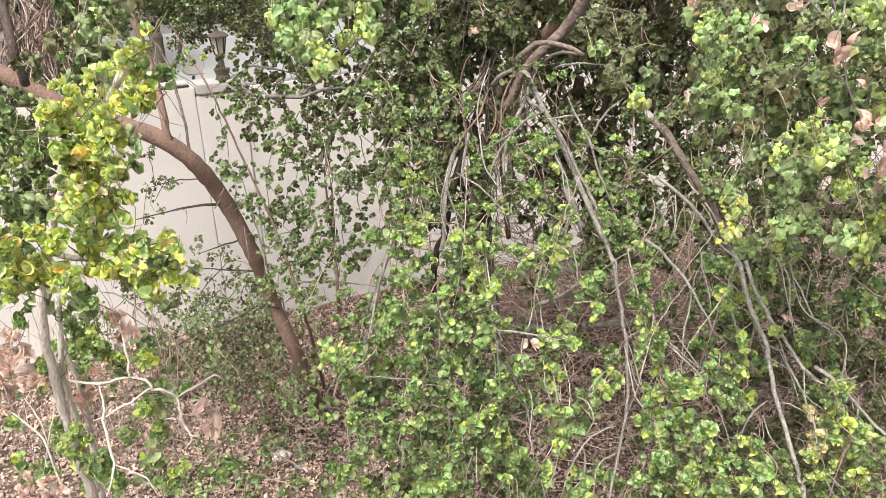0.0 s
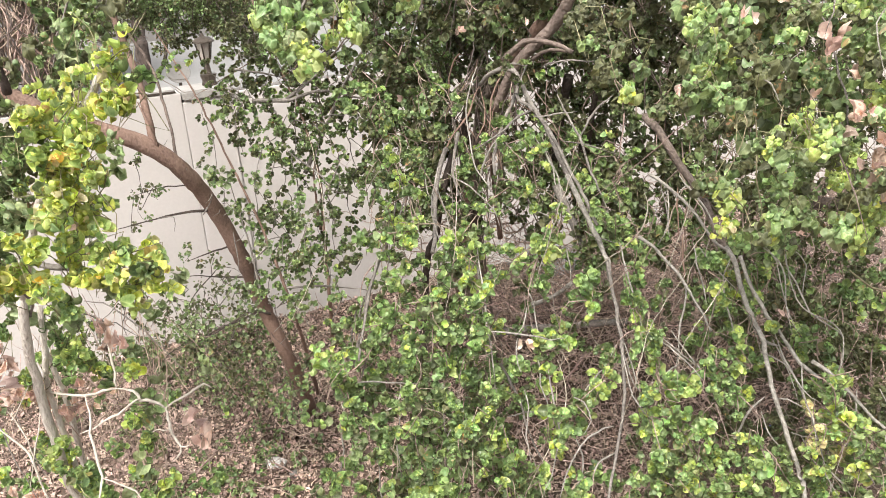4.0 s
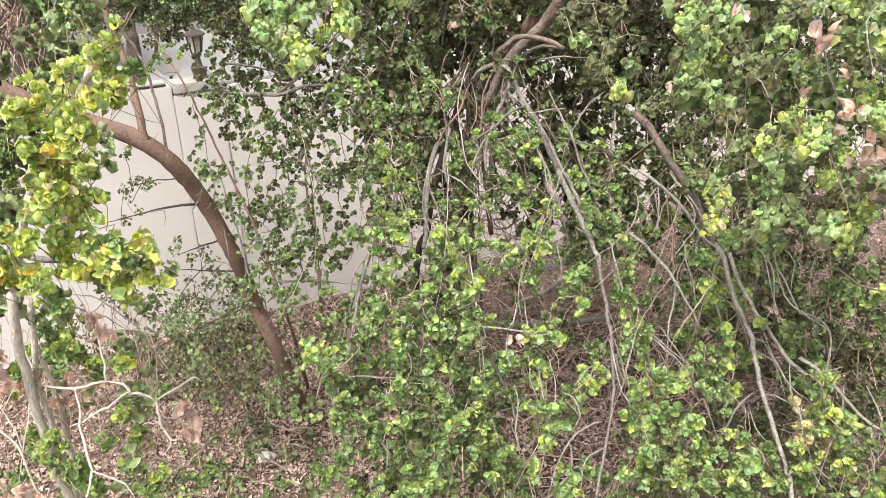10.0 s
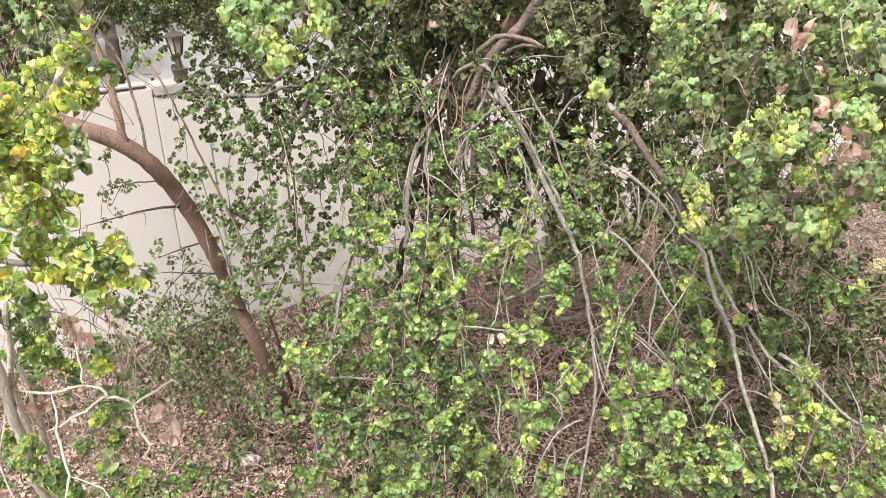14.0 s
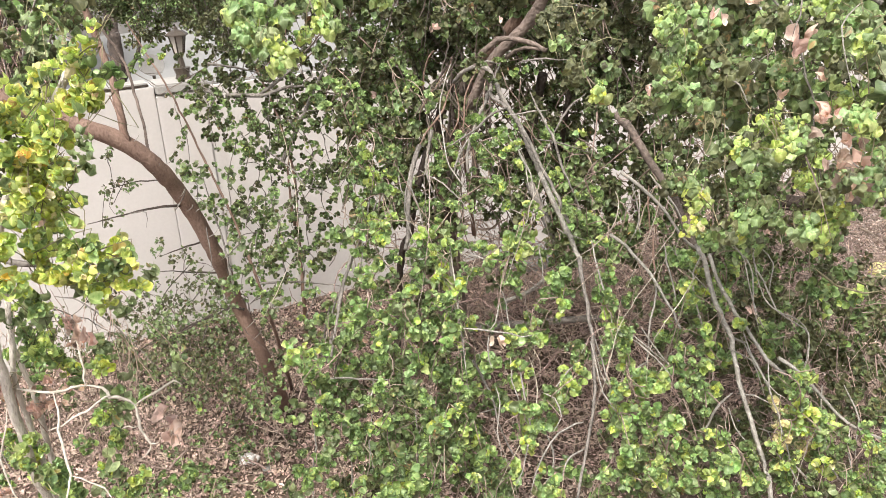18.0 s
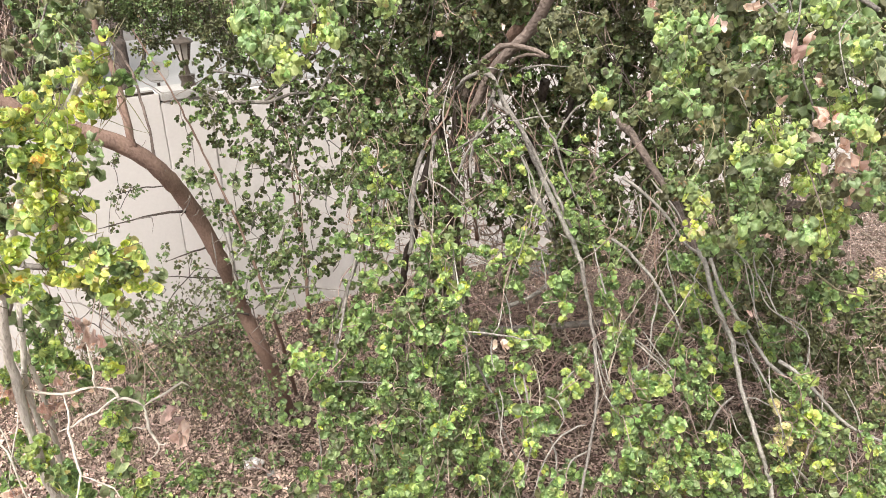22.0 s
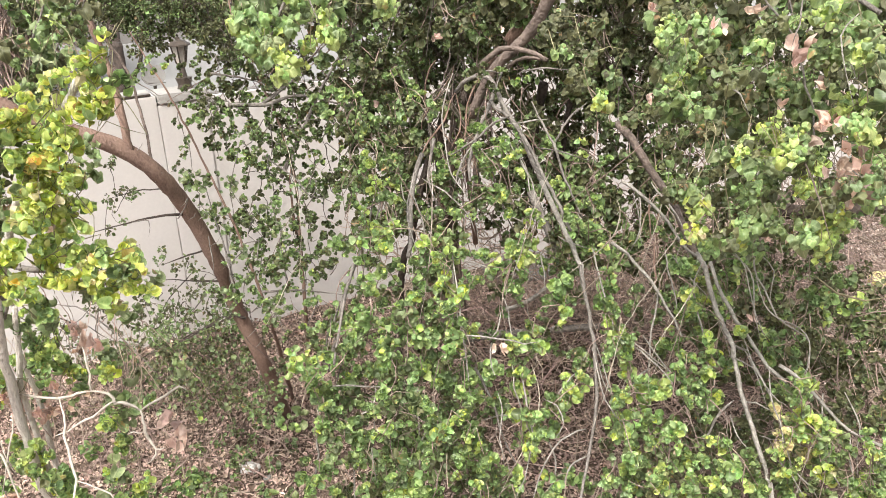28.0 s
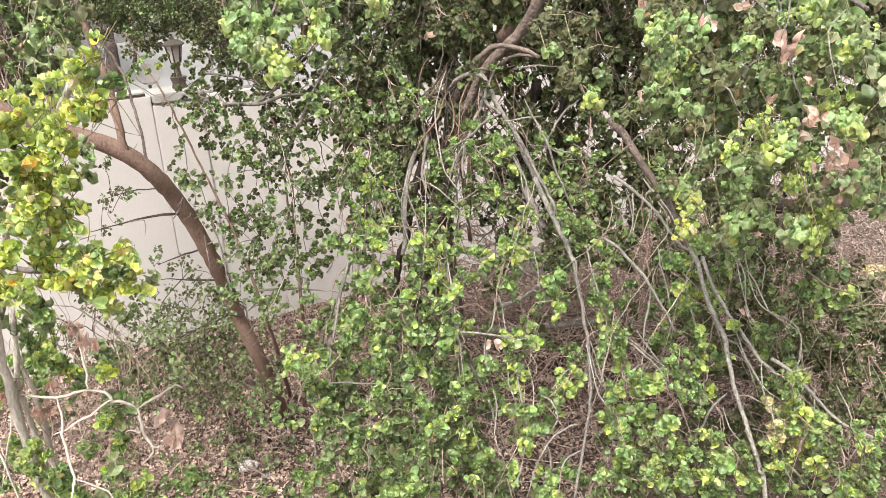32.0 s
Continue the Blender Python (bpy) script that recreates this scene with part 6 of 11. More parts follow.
bush_leaves.cluster(-0.014, 2.189, 1.716, 0.038, "B", 0.03)
bush_leaves.cluster(-0.104, 2.079, 1.736, 0.042, "B", 0.03)
bush_leaves.cluster(-0.087, 2.027, 1.755, 0.034, "B", 0.03)
bush_leaves.cluster(-0.135, 2.018, 1.741, 0.039, "B", 0.03)
bush_leaves.cluster(-0.162, 2.022, 1.704, 0.034, "M", 0.03)
bush_leaves.cluster(-0.172, 2.127, 1.721, 0.045, "M", 0.03)
bush_leaves.cluster(-0.209, 2.300, 1.600, 0.041, "B", 0.03)
bush_leaves.cluster(-0.321, 2.331, 1.616, 0.044, "B", 0.03)
bush_leaves.cluster(-0.319, 2.346, 1.565, 0.034, "B", 0.03)
bush_leaves.cluster(-0.297, 2.313, 1.667, 0.030, "B", 0.03)
bush_leaves.cluster(-0.278, 2.343, 1.604, 0.036, "B", 0.03)
bush_leaves.cluster(-0.254, 2.292, 1.645, 0.036, "B", 0.03)
bush_leaves.cluster(-0.288, 2.282, 1.562, 0.042, "M", 0.03)
bush_leaves.cluster(-0.276, 2.240, 1.564, 0.046, "P", 0.03)
bush_leaves.cluster(-0.393, 2.347, 1.623, 0.040, "P", 0.03)
bush_leaves.cluster(-0.428, 2.345, 1.628, 0.043, "B", 0.03)
bush_leaves.cluster(-0.335, 2.448, 1.652, 0.039, "B", 0.03)
bush_leaves.cluster(-0.050, 2.077, 1.713, 0.042, "P", 0.03)
bush_leaves.cluster(-0.036, 2.140, 1.659, 0.036, "B", 0.03)
bush_leaves.cluster(-0.088, 2.090, 1.632, 0.045, "M", 0.03)
bush_leaves.cluster(-0.096, 2.025, 1.639, 0.034, "M", 0.03)
bush_leaves.cluster(-0.048, 1.975, 1.651, 0.041, "M", 0.03)
bush_leaves.cluster(-0.015, 2.079, 1.632, 0.045, "B", 0.03)
bush_leaves.cluster(0.042, 2.161, 1.689, 0.034, "Y", 0.03)
bush_leaves.cluster(0.062, 2.025, 1.737, 0.034, "Y", 0.03)
bush_leaves.cluster(0.067, 2.008, 1.710, 0.041, "M", 0.03)
bush_leaves.cluster(0.047, 2.087, 1.561, 0.044, "P", 0.03)
bush_leaves.cluster(-0.084, 1.946, 1.601, 0.044, "B", 0.03)
bush_leaves.cluster(-0.101, 1.946, 1.580, 0.037, "B", 0.03)
bush_leaves.cluster(-0.021, 2.048, 1.558, 0.031, "B", 0.03)
bush_leaves.cluster(0.010, 1.917, 1.614, 0.043, "B", 0.03)
bush_leaves.cluster(-0.177, 1.952, 1.606, 0.036, "B", 0.03)
bush_leaves.cluster(-0.276, 2.263, 1.404, 0.041, "B", 0.03)
bush_leaves.cluster(-0.330, 2.168, 1.501, 0.035, "B", 0.03)
bush_leaves.cluster(-0.394, 2.245, 1.451, 0.038, "B", 0.03)
bush_leaves.cluster(-0.228, 2.237, 1.524, 0.039, "M", 0.03)
bush_leaves.cluster(0.057, 2.462, 2.080, 0.036, "M", 0.03)
bush_leaves.cluster(0.051, 2.680, 2.030, 0.032, "Y", 0.03)
bush_leaves.cluster(-0.042, 2.309, 2.107, 0.041, "B", 0.03)
bush_leaves.cluster(0.016, 2.280, 2.114, 0.044, "M", 0.03)
bush_leaves.cluster(0.077, 2.424, 2.050, 0.032, "B", 0.03)
bush_leaves.cluster(0.104, 2.429, 2.046, 0.036, "B", 0.03)
bush_leaves.cluster(0.031, 2.379, 2.035, 0.042, "B", 0.03)
bush_leaves.cluster(-0.105, 2.103, 1.832, 0.041, "B", 0.03)
bush_leaves.cluster(-0.136, 2.141, 1.757, 0.043, "B", 0.03)
bush_leaves.cluster(-0.068, 2.071, 1.793, 0.042, "M", 0.03)
bush_leaves.cluster(0.060, 2.303, 1.858, 0.041, "M", 0.03)
bush_leaves.cluster(0.068, 2.177, 1.830, 0.032, "B", 0.03)
bush_leaves.cluster(0.069, 2.239, 1.928, 0.036, "B", 0.03)
bush_leaves.cluster(0.030, 2.112, 1.664, 0.041, "B", 0.03)
bush_leaves.cluster(0.010, 2.060, 1.643, 0.033, "M", 0.03)
bush_leaves.cluster(-0.038, 2.082, 1.652, 0.040, "M", 0.03)
bush_leaves.cluster(-0.087, 2.172, 1.957, 0.044, "B", 0.03)
bush_leaves.cluster(-0.139, 2.818, 2.518, 0.032, "B", 0.0255)
bush_leaves.cluster(0.035, 2.883, 2.551, 0.032, "B", 0.0255)
bush_leaves.cluster(0.020, 2.757, 2.508, 0.042, "P", 0.0255)
bush_leaves.cluster(0.001, 2.838, 2.617, 0.039, "M", 0.0255)
bush_leaves.cluster(0.031, 2.803, 2.467, 0.037, "Y", 0.0255)
bush_leaves.cluster(0.102, 2.751, 2.496, 0.033, "B", 0.0255)
bush_leaves.cluster(-0.091, 2.558, 2.370, 0.041, "Y", 0.0255)
bush_leaves.cluster(-0.088, 2.647, 2.305, 0.039, "Y", 0.0255)
bush_leaves.cluster(-0.076, 2.695, 2.351, 0.036, "B", 0.0255)
bush_leaves.cluster(-0.063, 2.498, 2.276, 0.036, "B", 0.0255)
bush_leaves.cluster(-0.101, 2.623, 2.259, 0.031, "Y", 0.0255)
bush_leaves.cluster(-0.032, 2.832, 2.180, 0.034, "Y", 0.0255)
bush_leaves.cluster(-0.040, 2.708, 2.354, 0.036, "B", 0.0255)
bush_leaves.cluster(0.139, 2.863, 2.264, 0.036, "B", 0.0255)
bush_leaves.cluster(0.154, 2.901, 2.249, 0.042, "B", 0.0255)
bush_leaves.cluster(0.136, 2.870, 2.241, 0.044, "B", 0.0255)
bush_leaves.cluster(0.079, 2.840, 2.120, 0.034, "B", 0.0255)
bush_leaves.cluster(-0.050, 2.388, 2.221, 0.032, "Y", 0.0255)
bush_leaves.cluster(-0.115, 2.510, 2.184, 0.042, "Y", 0.0255)
bush_leaves.cluster(-0.068, 2.384, 2.203, 0.033, "Y", 0.0255)
bush_leaves.cluster(-0.054, 2.403, 2.169, 0.042, "Y", 0.03)
bush_leaves.cluster(-0.141, 2.533, 2.197, 0.042, "B", 0.0255)
bush_leaves.cluster(-0.157, 2.453, 2.179, 0.032, "P", 0.0255)
bush_leaves.cluster(-0.122, 2.394, 2.171, 0.033, "B", 0.03)
bush_leaves.cluster(0.052, 2.417, 2.148, 0.039, "Y", 0.03)
bush_leaves.cluster(0.079, 2.339, 2.139, 0.034, "Y", 0.03)
bush_leaves.cluster(0.187, 2.559, 2.185, 0.030, "B", 0.0255)
bush_leaves.cluster(0.091, 2.531, 2.180, 0.044, "B", 0.0255)
bush_leaves.cluster(-0.134, 2.717, 2.331, 0.036, "B", 0.0255)
bush_leaves.cluster(-0.126, 2.725, 2.423, 0.039, "B", 0.0255)
bush_leaves.cluster(-0.098, 2.756, 2.433, 0.046, "B", 0.0255)
bush_leaves.cluster(-0.034, 2.750, 2.411, 0.035, "M", 0.0255)
bush_leaves.cluster(0.053, 2.977, 2.352, 0.038, "P", 0.0255)
bush_leaves.cluster(0.141, 2.940, 2.179, 0.042, "M", 0.0255)
bush_leaves.cluster(-0.022, 2.530, 2.355, 0.042, "M", 0.0255)
bush_leaves.cluster(-0.171, 2.569, 2.262, 0.038, "B", 0.0255)
bush_leaves.cluster(-0.159, 2.592, 2.310, 0.037, "M", 0.0255)
bush_leaves.cluster(0.146, 3.194, 2.260, 0.053, "B", 0.0255)
bush_leaves.cluster(0.138, 2.881, 2.232, 0.040, "M", 0.0255)
bush_leaves.cluster(0.276, 3.112, 2.342, 0.041, "M", 0.0255)
bush_leaves.cluster(0.327, 2.677, 2.350, 0.040, "B", 0.0255)
bush_leaves.cluster(0.541, 2.987, 2.293, 0.037, "B", 0.0255)
bush_leaves.cluster(0.071, 3.166, 2.449, 0.046, "B", 0.0255)
bush_leaves.cluster(0.016, 3.057, 2.499, 0.039, "M", 0.0255)
bush_leaves.cluster(-0.017, 3.075, 2.375, 0.040, "M", 0.0255)
bush_leaves.cluster(0.451, 3.075, 2.494, 0.045, "B", 0.0255)
bush_leaves.cluster(0.319, 3.050, 2.202, 0.041, "B", 0.0255)
bush_leaves.cluster(-0.119, 2.674, 2.297, 0.040, "M", 0.0255)
bush_leaves.cluster(-0.179, 3.046, 2.260, 0.045, "M", 0.0255)
bush_leaves.cluster(-0.012, 3.183, 2.533, 0.036, "B", 0.0255)
bush_leaves.cluster(-0.132, 2.698, 2.513, 0.035, "M", 0.0255)
bush_leaves.cluster(-0.114, 2.922, 2.318, 0.043, "M", 0.0255)
bush_leaves.cluster(-0.125, 2.756, 2.490, 0.036, "M", 0.0255)
bush_leaves.cluster(-0.250, 2.902, 1.968, 0.045, "B", 0.03)
bush_leaves.cluster(-0.141, 3.127, 2.097, 0.047, "M", 0.0255)
bush_leaves.cluster(-0.156, 3.117, 2.167, 0.047, "M", 0.0255)
bush_leaves.cluster(0.139, 2.960, 2.116, 0.050, "M", 0.0255)
bush_leaves.cluster(0.146, 3.090, 2.038, 0.047, "B", 0.0255)
bush_leaves.cluster(0.114, 2.589, 2.006, 0.040, "B", 0.03)
bush_leaves.cluster(0.171, 2.805, 1.964, 0.044, "B", 0.03)
bush_leaves.cluster(0.067, 2.751, 1.941, 0.043, "M", 0.03)
bush_leaves.cluster(0.171, 2.651, 1.868, 0.047, "B", 0.03)
bush_leaves.cluster(0.218, 2.922, 1.786, 0.051, "B", 0.03)
bush_leaves.cluster(-0.000, 2.648, 1.785, 0.047, "B", 0.03)
bush_leaves.cluster(-0.018, 2.448, 1.855, 0.044, "M", 0.03)
bush_leaves.cluster(0.060, 2.483, 1.860, 0.044, "M", 0.03)
bush_leaves.cluster(-0.129, 2.571, 1.898, 0.045, "M", 0.03)
bush_leaves.cluster(-0.054, 2.859, 1.633, 0.051, "B", 0.03)
bush_leaves.cluster(-0.077, 2.600, 1.911, 0.046, "M", 0.03)
bush_leaves.cluster(-0.173, 2.612, 1.967, 0.041, "M", 0.03)
bush_leaves.cluster(-0.238, 2.934, 1.648, 0.047, "B", 0.03)
bush_leaves.cluster(-0.238, 2.714, 1.761, 0.043, "B", 0.03)
bush_leaves.cluster(-0.116, 2.808, 1.655, 0.050, "B", 0.03)
bush_leaves.cluster(0.120, 2.446, 1.832, 0.039, "B", 0.03)
bush_leaves.cluster(0.317, 2.803, 2.297, 0.042, "B", 0.0255)
bush_leaves.cluster(0.319, 2.723, 2.199, 0.041, "B", 0.0255)
bush_leaves.cluster(0.227, 3.005, 2.088, 0.046, "B", 0.0255)
bush_leaves.cluster(0.502, 3.467, 1.850, 0.044, "B", 0.0255)
bush_leaves.cluster(0.558, 3.364, 1.693, 0.052, "B", 0.03)
bush_leaves.cluster(0.545, 2.658, 2.143, 0.045, "B", 0.0255)
bush_leaves.cluster(0.217, 2.560, 2.049, 0.040, "B", 0.03)
bush_leaves.cluster(-0.105, 2.801, 2.030, 0.043, "M", 0.03)
bush_leaves.cluster(0.018, 2.779, 1.807, 0.044, "M", 0.03)
bush_leaves.cluster(0.104, 2.522, 1.785, 0.041, "B", 0.03)
bush_leaves.cluster(0.696, 2.934, 1.957, 0.045, "B", 0.0255)
bush_leaves.cluster(0.692, 2.938, 1.913, 0.046, "B", 0.03)
bush_leaves.cluster(0.625, 2.652, 2.008, 0.035, "M", 0.03)
bush_leaves.cluster(0.693, 2.775, 1.929, 0.039, "B", 0.03)
bush_leaves.cluster(0.642, 2.615, 1.872, 0.037, "B", 0.03)
bush_leaves.cluster(0.586, 3.333, 1.668, 0.044, "B", 0.03)
bush_leaves.cluster(0.652, 2.542, 1.916, 0.040, "B", 0.03)
bush_leaves.cluster(0.658, 2.566, 1.750, 0.046, "B", 0.03)
bush_leaves.cluster(0.796, 2.798, 1.706, 0.045, "B", 0.03)
bush_leaves.cluster(-0.371, 2.712, 1.601, 0.054, "B", 0.03)
bush_leaves.cluster(-0.384, 2.777, 1.534, 0.056, "B", 0.03)
bush_leaves.cluster(-0.343, 2.673, 1.508, 0.049, "B", 0.03)
bush_leaves.cluster(-0.284, 2.611, 1.633, 0.047, "B", 0.03)
bush_leaves.cluster(-0.114, 2.825, 1.623, 0.056, "M", 0.03)
bush_leaves.cluster(-0.053, 2.651, 1.575, 0.053, "B", 0.03)
bush_leaves.cluster(0.090, 2.363, 1.684, 0.043, "B", 0.03)
bush_leaves.cluster(0.042, 2.683, 1.540, 0.049, "M", 0.03)
bush_leaves.cluster(0.107, 2.552, 1.690, 0.046, "M", 0.03)
bush_leaves.cluster(0.146, 2.530, 1.624, 0.046, "B", 0.03)
bush_leaves.cluster(0.154, 2.430, 1.535, 0.041, "B", 0.03)
bush_leaves.cluster(-0.334, 2.563, 1.490, 0.048, "M", 0.03)
bush_leaves.cluster(-0.217, 2.629, 1.405, 0.059, "M", 0.03)
bush_leaves.cluster(-0.207, 2.303, 1.534, 0.052, "B", 0.03)
bush_leaves.cluster(-0.070, 2.827, 1.301, 0.063, "B", 0.03)
bush_leaves.cluster(-0.037, 2.451, 1.545, 0.050, "M", 0.03)
bush_leaves.cluster(0.176, 2.569, 1.296, 0.063, "B", 0.03)
bush_leaves.cluster(0.116, 2.654, 1.222, 0.056, "M", 0.03)
bush_leaves.cluster(0.165, 2.710, 1.137, 0.067, "B", 0.03)
bush_leaves.cluster(0.077, 2.766, 1.135, 0.063, "M", 0.03)
bush_leaves.cluster(-0.066, 2.342, 1.385, 0.049, "B", 0.03)
bush_leaves.cluster(-0.130, 2.483, 1.275, 0.052, "M", 0.03)
bush_leaves.cluster(-0.088, 2.290, 1.380, 0.048, "B", 0.03)
bush_leaves.cluster(-0.028, 2.592, 1.133, 0.055, "B", 0.03)
bush_leaves.cluster(-0.130, 2.316, 1.397, 0.044, "M", 0.03)
bush_leaves.cluster(0.045, 2.716, 1.052, 0.058, "B", 0.03)
bush_leaves.cluster(-0.003, 2.396, 1.626, 0.044, "M", 0.03)
bush_leaves.cluster(-0.228, 2.540, 1.697, 0.037, "B", 0.03)
bush_leaves.cluster(0.093, 2.734, 1.329, 0.051, "B", 0.03)
bush_leaves.cluster(-0.390, 2.375, 1.427, 0.041, "M", 0.03)
bush_leaves.cluster(-0.403, 2.658, 1.123, 0.051, "B", 0.03)
bush_leaves.cluster(-0.451, 2.454, 1.221, 0.043, "M", 0.03)
bush_leaves.cluster(-0.431, 2.607, 1.172, 0.050, "B", 0.03)
bush_leaves.cluster(-0.520, 2.305, 1.356, 0.044, "B", 0.03)
bush_leaves.cluster(-0.207, 2.321, 1.247, 0.050, "B", 0.03)
bush_leaves.cluster(0.045, 2.414, 1.153, 0.057, "M", 0.03)
bush_leaves.cluster(-0.072, 2.681, 1.002, 0.063, "B", 0.03)
bush_leaves.cluster(0.553, 2.478, 1.655, 0.054, "M", 0.03)
bush_leaves.cluster(0.492, 2.360, 1.651, 0.048, "B", 0.03)
bush_leaves.cluster(0.751, 2.887, 1.472, 0.053, "B", 0.03)
bush_leaves.cluster(0.554, 2.772, 1.310, 0.052, "B", 0.03)
bush_leaves.cluster(0.764, 2.625, 1.352, 0.054, "B", 0.03)
bush_leaves.cluster(0.894, 2.689, 1.277, 0.056, "B", 0.03)
bush_leaves.cluster(0.648, 2.365, 1.453, 0.045, "B", 0.03)
bush_leaves.cluster(0.798, 2.783, 1.419, 0.051, "B", 0.03)
bush_leaves.cluster(0.832, 2.568, 1.524, 0.043, "B", 0.03)
bush_leaves.cluster(0.683, 2.270, 1.411, 0.044, "B", 0.03)
bush_leaves.cluster(0.888, 2.621, 1.110, 0.056, "B", 0.03)
bush_leaves.cluster(0.561, 2.695, 1.072, 0.052, "M", 0.03)
bush_leaves.cluster(0.653, 2.676, 0.962, 0.068, "B", 0.03)
bush_leaves.cluster(-0.386, 2.283, 1.366, 0.037, "P", 0.03)
bush_leaves.cluster(-0.338, 2.341, 1.447, 0.039, "B", 0.03)
bush_leaves.cluster(-0.295, 2.205, 1.312, 0.040, "B", 0.03)
bush_leaves.cluster(-0.257, 2.224, 1.372, 0.039, "B", 0.03)
bush_leaves.cluster(-0.254, 2.372, 1.157, 0.042, "M", 0.03)
bush_leaves.cluster(-0.174, 2.062, 1.477, 0.038, "P", 0.03)
bush_leaves.cluster(-0.139, 2.037, 1.418, 0.043, "M", 0.03)
bush_leaves.cluster(-0.110, 2.193, 1.386, 0.040, "Y", 0.03)
bush_leaves.cluster(-0.048, 2.006, 1.454, 0.032, "B", 0.03)
bush_leaves.cluster(-0.010, 2.025, 1.597, 0.043, "B", 0.03)
bush_leaves.cluster(0.024, 1.983, 1.658, 0.043, "M", 0.03)
bush_leaves.cluster(0.041, 2.038, 1.538, 0.044, "B", 0.03)
bush_leaves.cluster(0.100, 2.055, 1.445, 0.031, "M", 0.03)
bush_leaves.cluster(0.116, 1.999, 1.429, 0.030, "Y", 0.03)
bush_leaves.cluster(0.169, 2.068, 1.414, 0.033, "P", 0.03)
bush_leaves.cluster(0.189, 1.955, 1.475, 0.043, "B", 0.03)
bush_leaves.cluster(0.258, 2.189, 1.266, 0.034, "B", 0.03)
bush_leaves.cluster(0.300, 2.183, 1.253, 0.036, "P", 0.03)
bush_leaves.cluster(0.390, 2.198, 1.264, 0.045, "P", 0.03)
bush_leaves.cluster(0.386, 2.130, 1.337, 0.034, "B", 0.03)
bush_leaves.cluster(0.383, 2.026, 1.376, 0.033, "Y", 0.03)
bush_leaves.cluster(0.382, 2.009, 1.454, 0.039, "Y", 0.03)
bush_leaves.cluster(0.509, 2.117, 1.437, 0.042, "M", 0.03)
bush_leaves.cluster(0.525, 2.078, 1.489, 0.035, "M", 0.03)
bush_leaves.cluster(0.534, 2.058, 1.381, 0.031, "Y", 0.03)
bush_leaves.cluster(0.590, 2.080, 1.506, 0.040, "Y", 0.03)
bush_leaves.cluster(0.632, 2.132, 1.470, 0.043, "Y", 0.03)
bush_leaves.cluster(-0.096, 2.124, 1.418, 0.040, "Y", 0.03)
bush_leaves.cluster(-0.044, 2.120, 1.433, 0.040, "Y", 0.03)
bush_leaves.cluster(0.003, 1.997, 1.450, 0.040, "B", 0.03)
bush_leaves.cluster(0.052, 2.060, 1.375, 0.040, "Y", 0.03)
bush_leaves.cluster(0.100, 1.988, 1.438, 0.040, "B", 0.03)
bush_leaves.cluster(0.154, 2.064, 1.376, 0.040, "Y", 0.03)
bush_leaves.cluster(0.204, 2.027, 1.460, 0.040, "M", 0.03)
bush_leaves.cluster(0.271, 2.169, 1.344, 0.040, "M", 0.03)
bush_leaves.cluster(0.384, 2.189, 1.310, 0.040, "M", 0.03)
bush_leaves.cluster(0.354, 2.030, 1.473, 0.040, "B", 0.03)
bush_leaves.cluster(0.415, 2.088, 1.365, 0.040, "Y", 0.03)
bush_leaves.cluster(0.484, 1.971, 1.449, 0.040, "M", 0.03)
bush_leaves.cluster(0.496, 1.992, 1.446, 0.040, "M", 0.03)
bush_leaves.cluster(0.552, 2.016, 1.422, 0.040, "M", 0.03)
# deeper clusters in darker styles: the bush's inner shade is put into their colour
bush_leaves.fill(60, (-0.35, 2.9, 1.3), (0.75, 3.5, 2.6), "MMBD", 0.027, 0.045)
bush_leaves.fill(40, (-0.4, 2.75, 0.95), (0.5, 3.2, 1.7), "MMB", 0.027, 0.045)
hanging_stems(bush, 34, -0.4, 1.0, 2.1, 2.9, 1.1, 2.2, TWIG_PALE, 0.0020, 0.12)
hanging_stems(bush, 7, 0.16, 0.38, 3.3, 3.9, 2.10, 2.40, BARK_RED, 0.0045, 0.15)
hanging_stems(bush, 26, 0.07, 0.39, 3.2, 3.9, 2.06, 2.30, TWIG_DARK, 0.005, 0.1)
bush_leaves.twigs(TWIG_DRY, 0.0016, 0.20, 1)
bush_leaves.grow(300)


def dead_leaf(plant, x, y, z, size):
    """A curled brown leaf hanging from its stalk."""
    m = turn(np.array([[rng.normal(0, .45), rng.normal(-0.2, .3), -1.0]]), np.array([[rng.normal(0, .9), -1.2, 0.3]]))[0]
    if not DEAD_MESHES:
        DEAD_MESHES.extend(leaf_sheet("dead_leaf", v, 1, LEAF_MATS["R", "object"], 14) for v in DEAD)
    ob = child("dead_leaf", DEAD_MESHES[int(rng.integers(8))], plant, "curled dry brown leaf")
    mm = Matrix([list(m[i] * size) + [(x, y, z)[i]] for i in range(3)] + [[0, 0, 0, 1]])
    ob.matrix_parent_inverse = Matrix.Identity(4)
    ob.matrix_basis = Matrix.Translation(plant.location).inverted() @ mm


dead_leaf(bush, 0.141, 3.030, 2.711, 0.036)
dead_leaf(bush, 0.127, 3.004, 2.709, 0.031)
dead_leaf(bush, 0.373, 2.982, 2.726, 0.027)
dead_leaf(bush, 0.256, 2.236, 1.900, 0.040)
dead_leaf(bush, 0.239, 2.216, 1.904, 0.034)
dead_leaf(bush, -0.169, 2.604, 1.742, 0.033)
dead_leaf(bush, -0.180, 2.582, 1.748, 0.028)
dead_leaf(bush, -0.074, 3.200, 2.457, 0.033)

# ---- the bush with long bare grey branches ----
bare = thing("leggy_bush", (1.88, 3.73, 0.00), "leggy bush with long bare grey branches and sparse leaves", "bush")

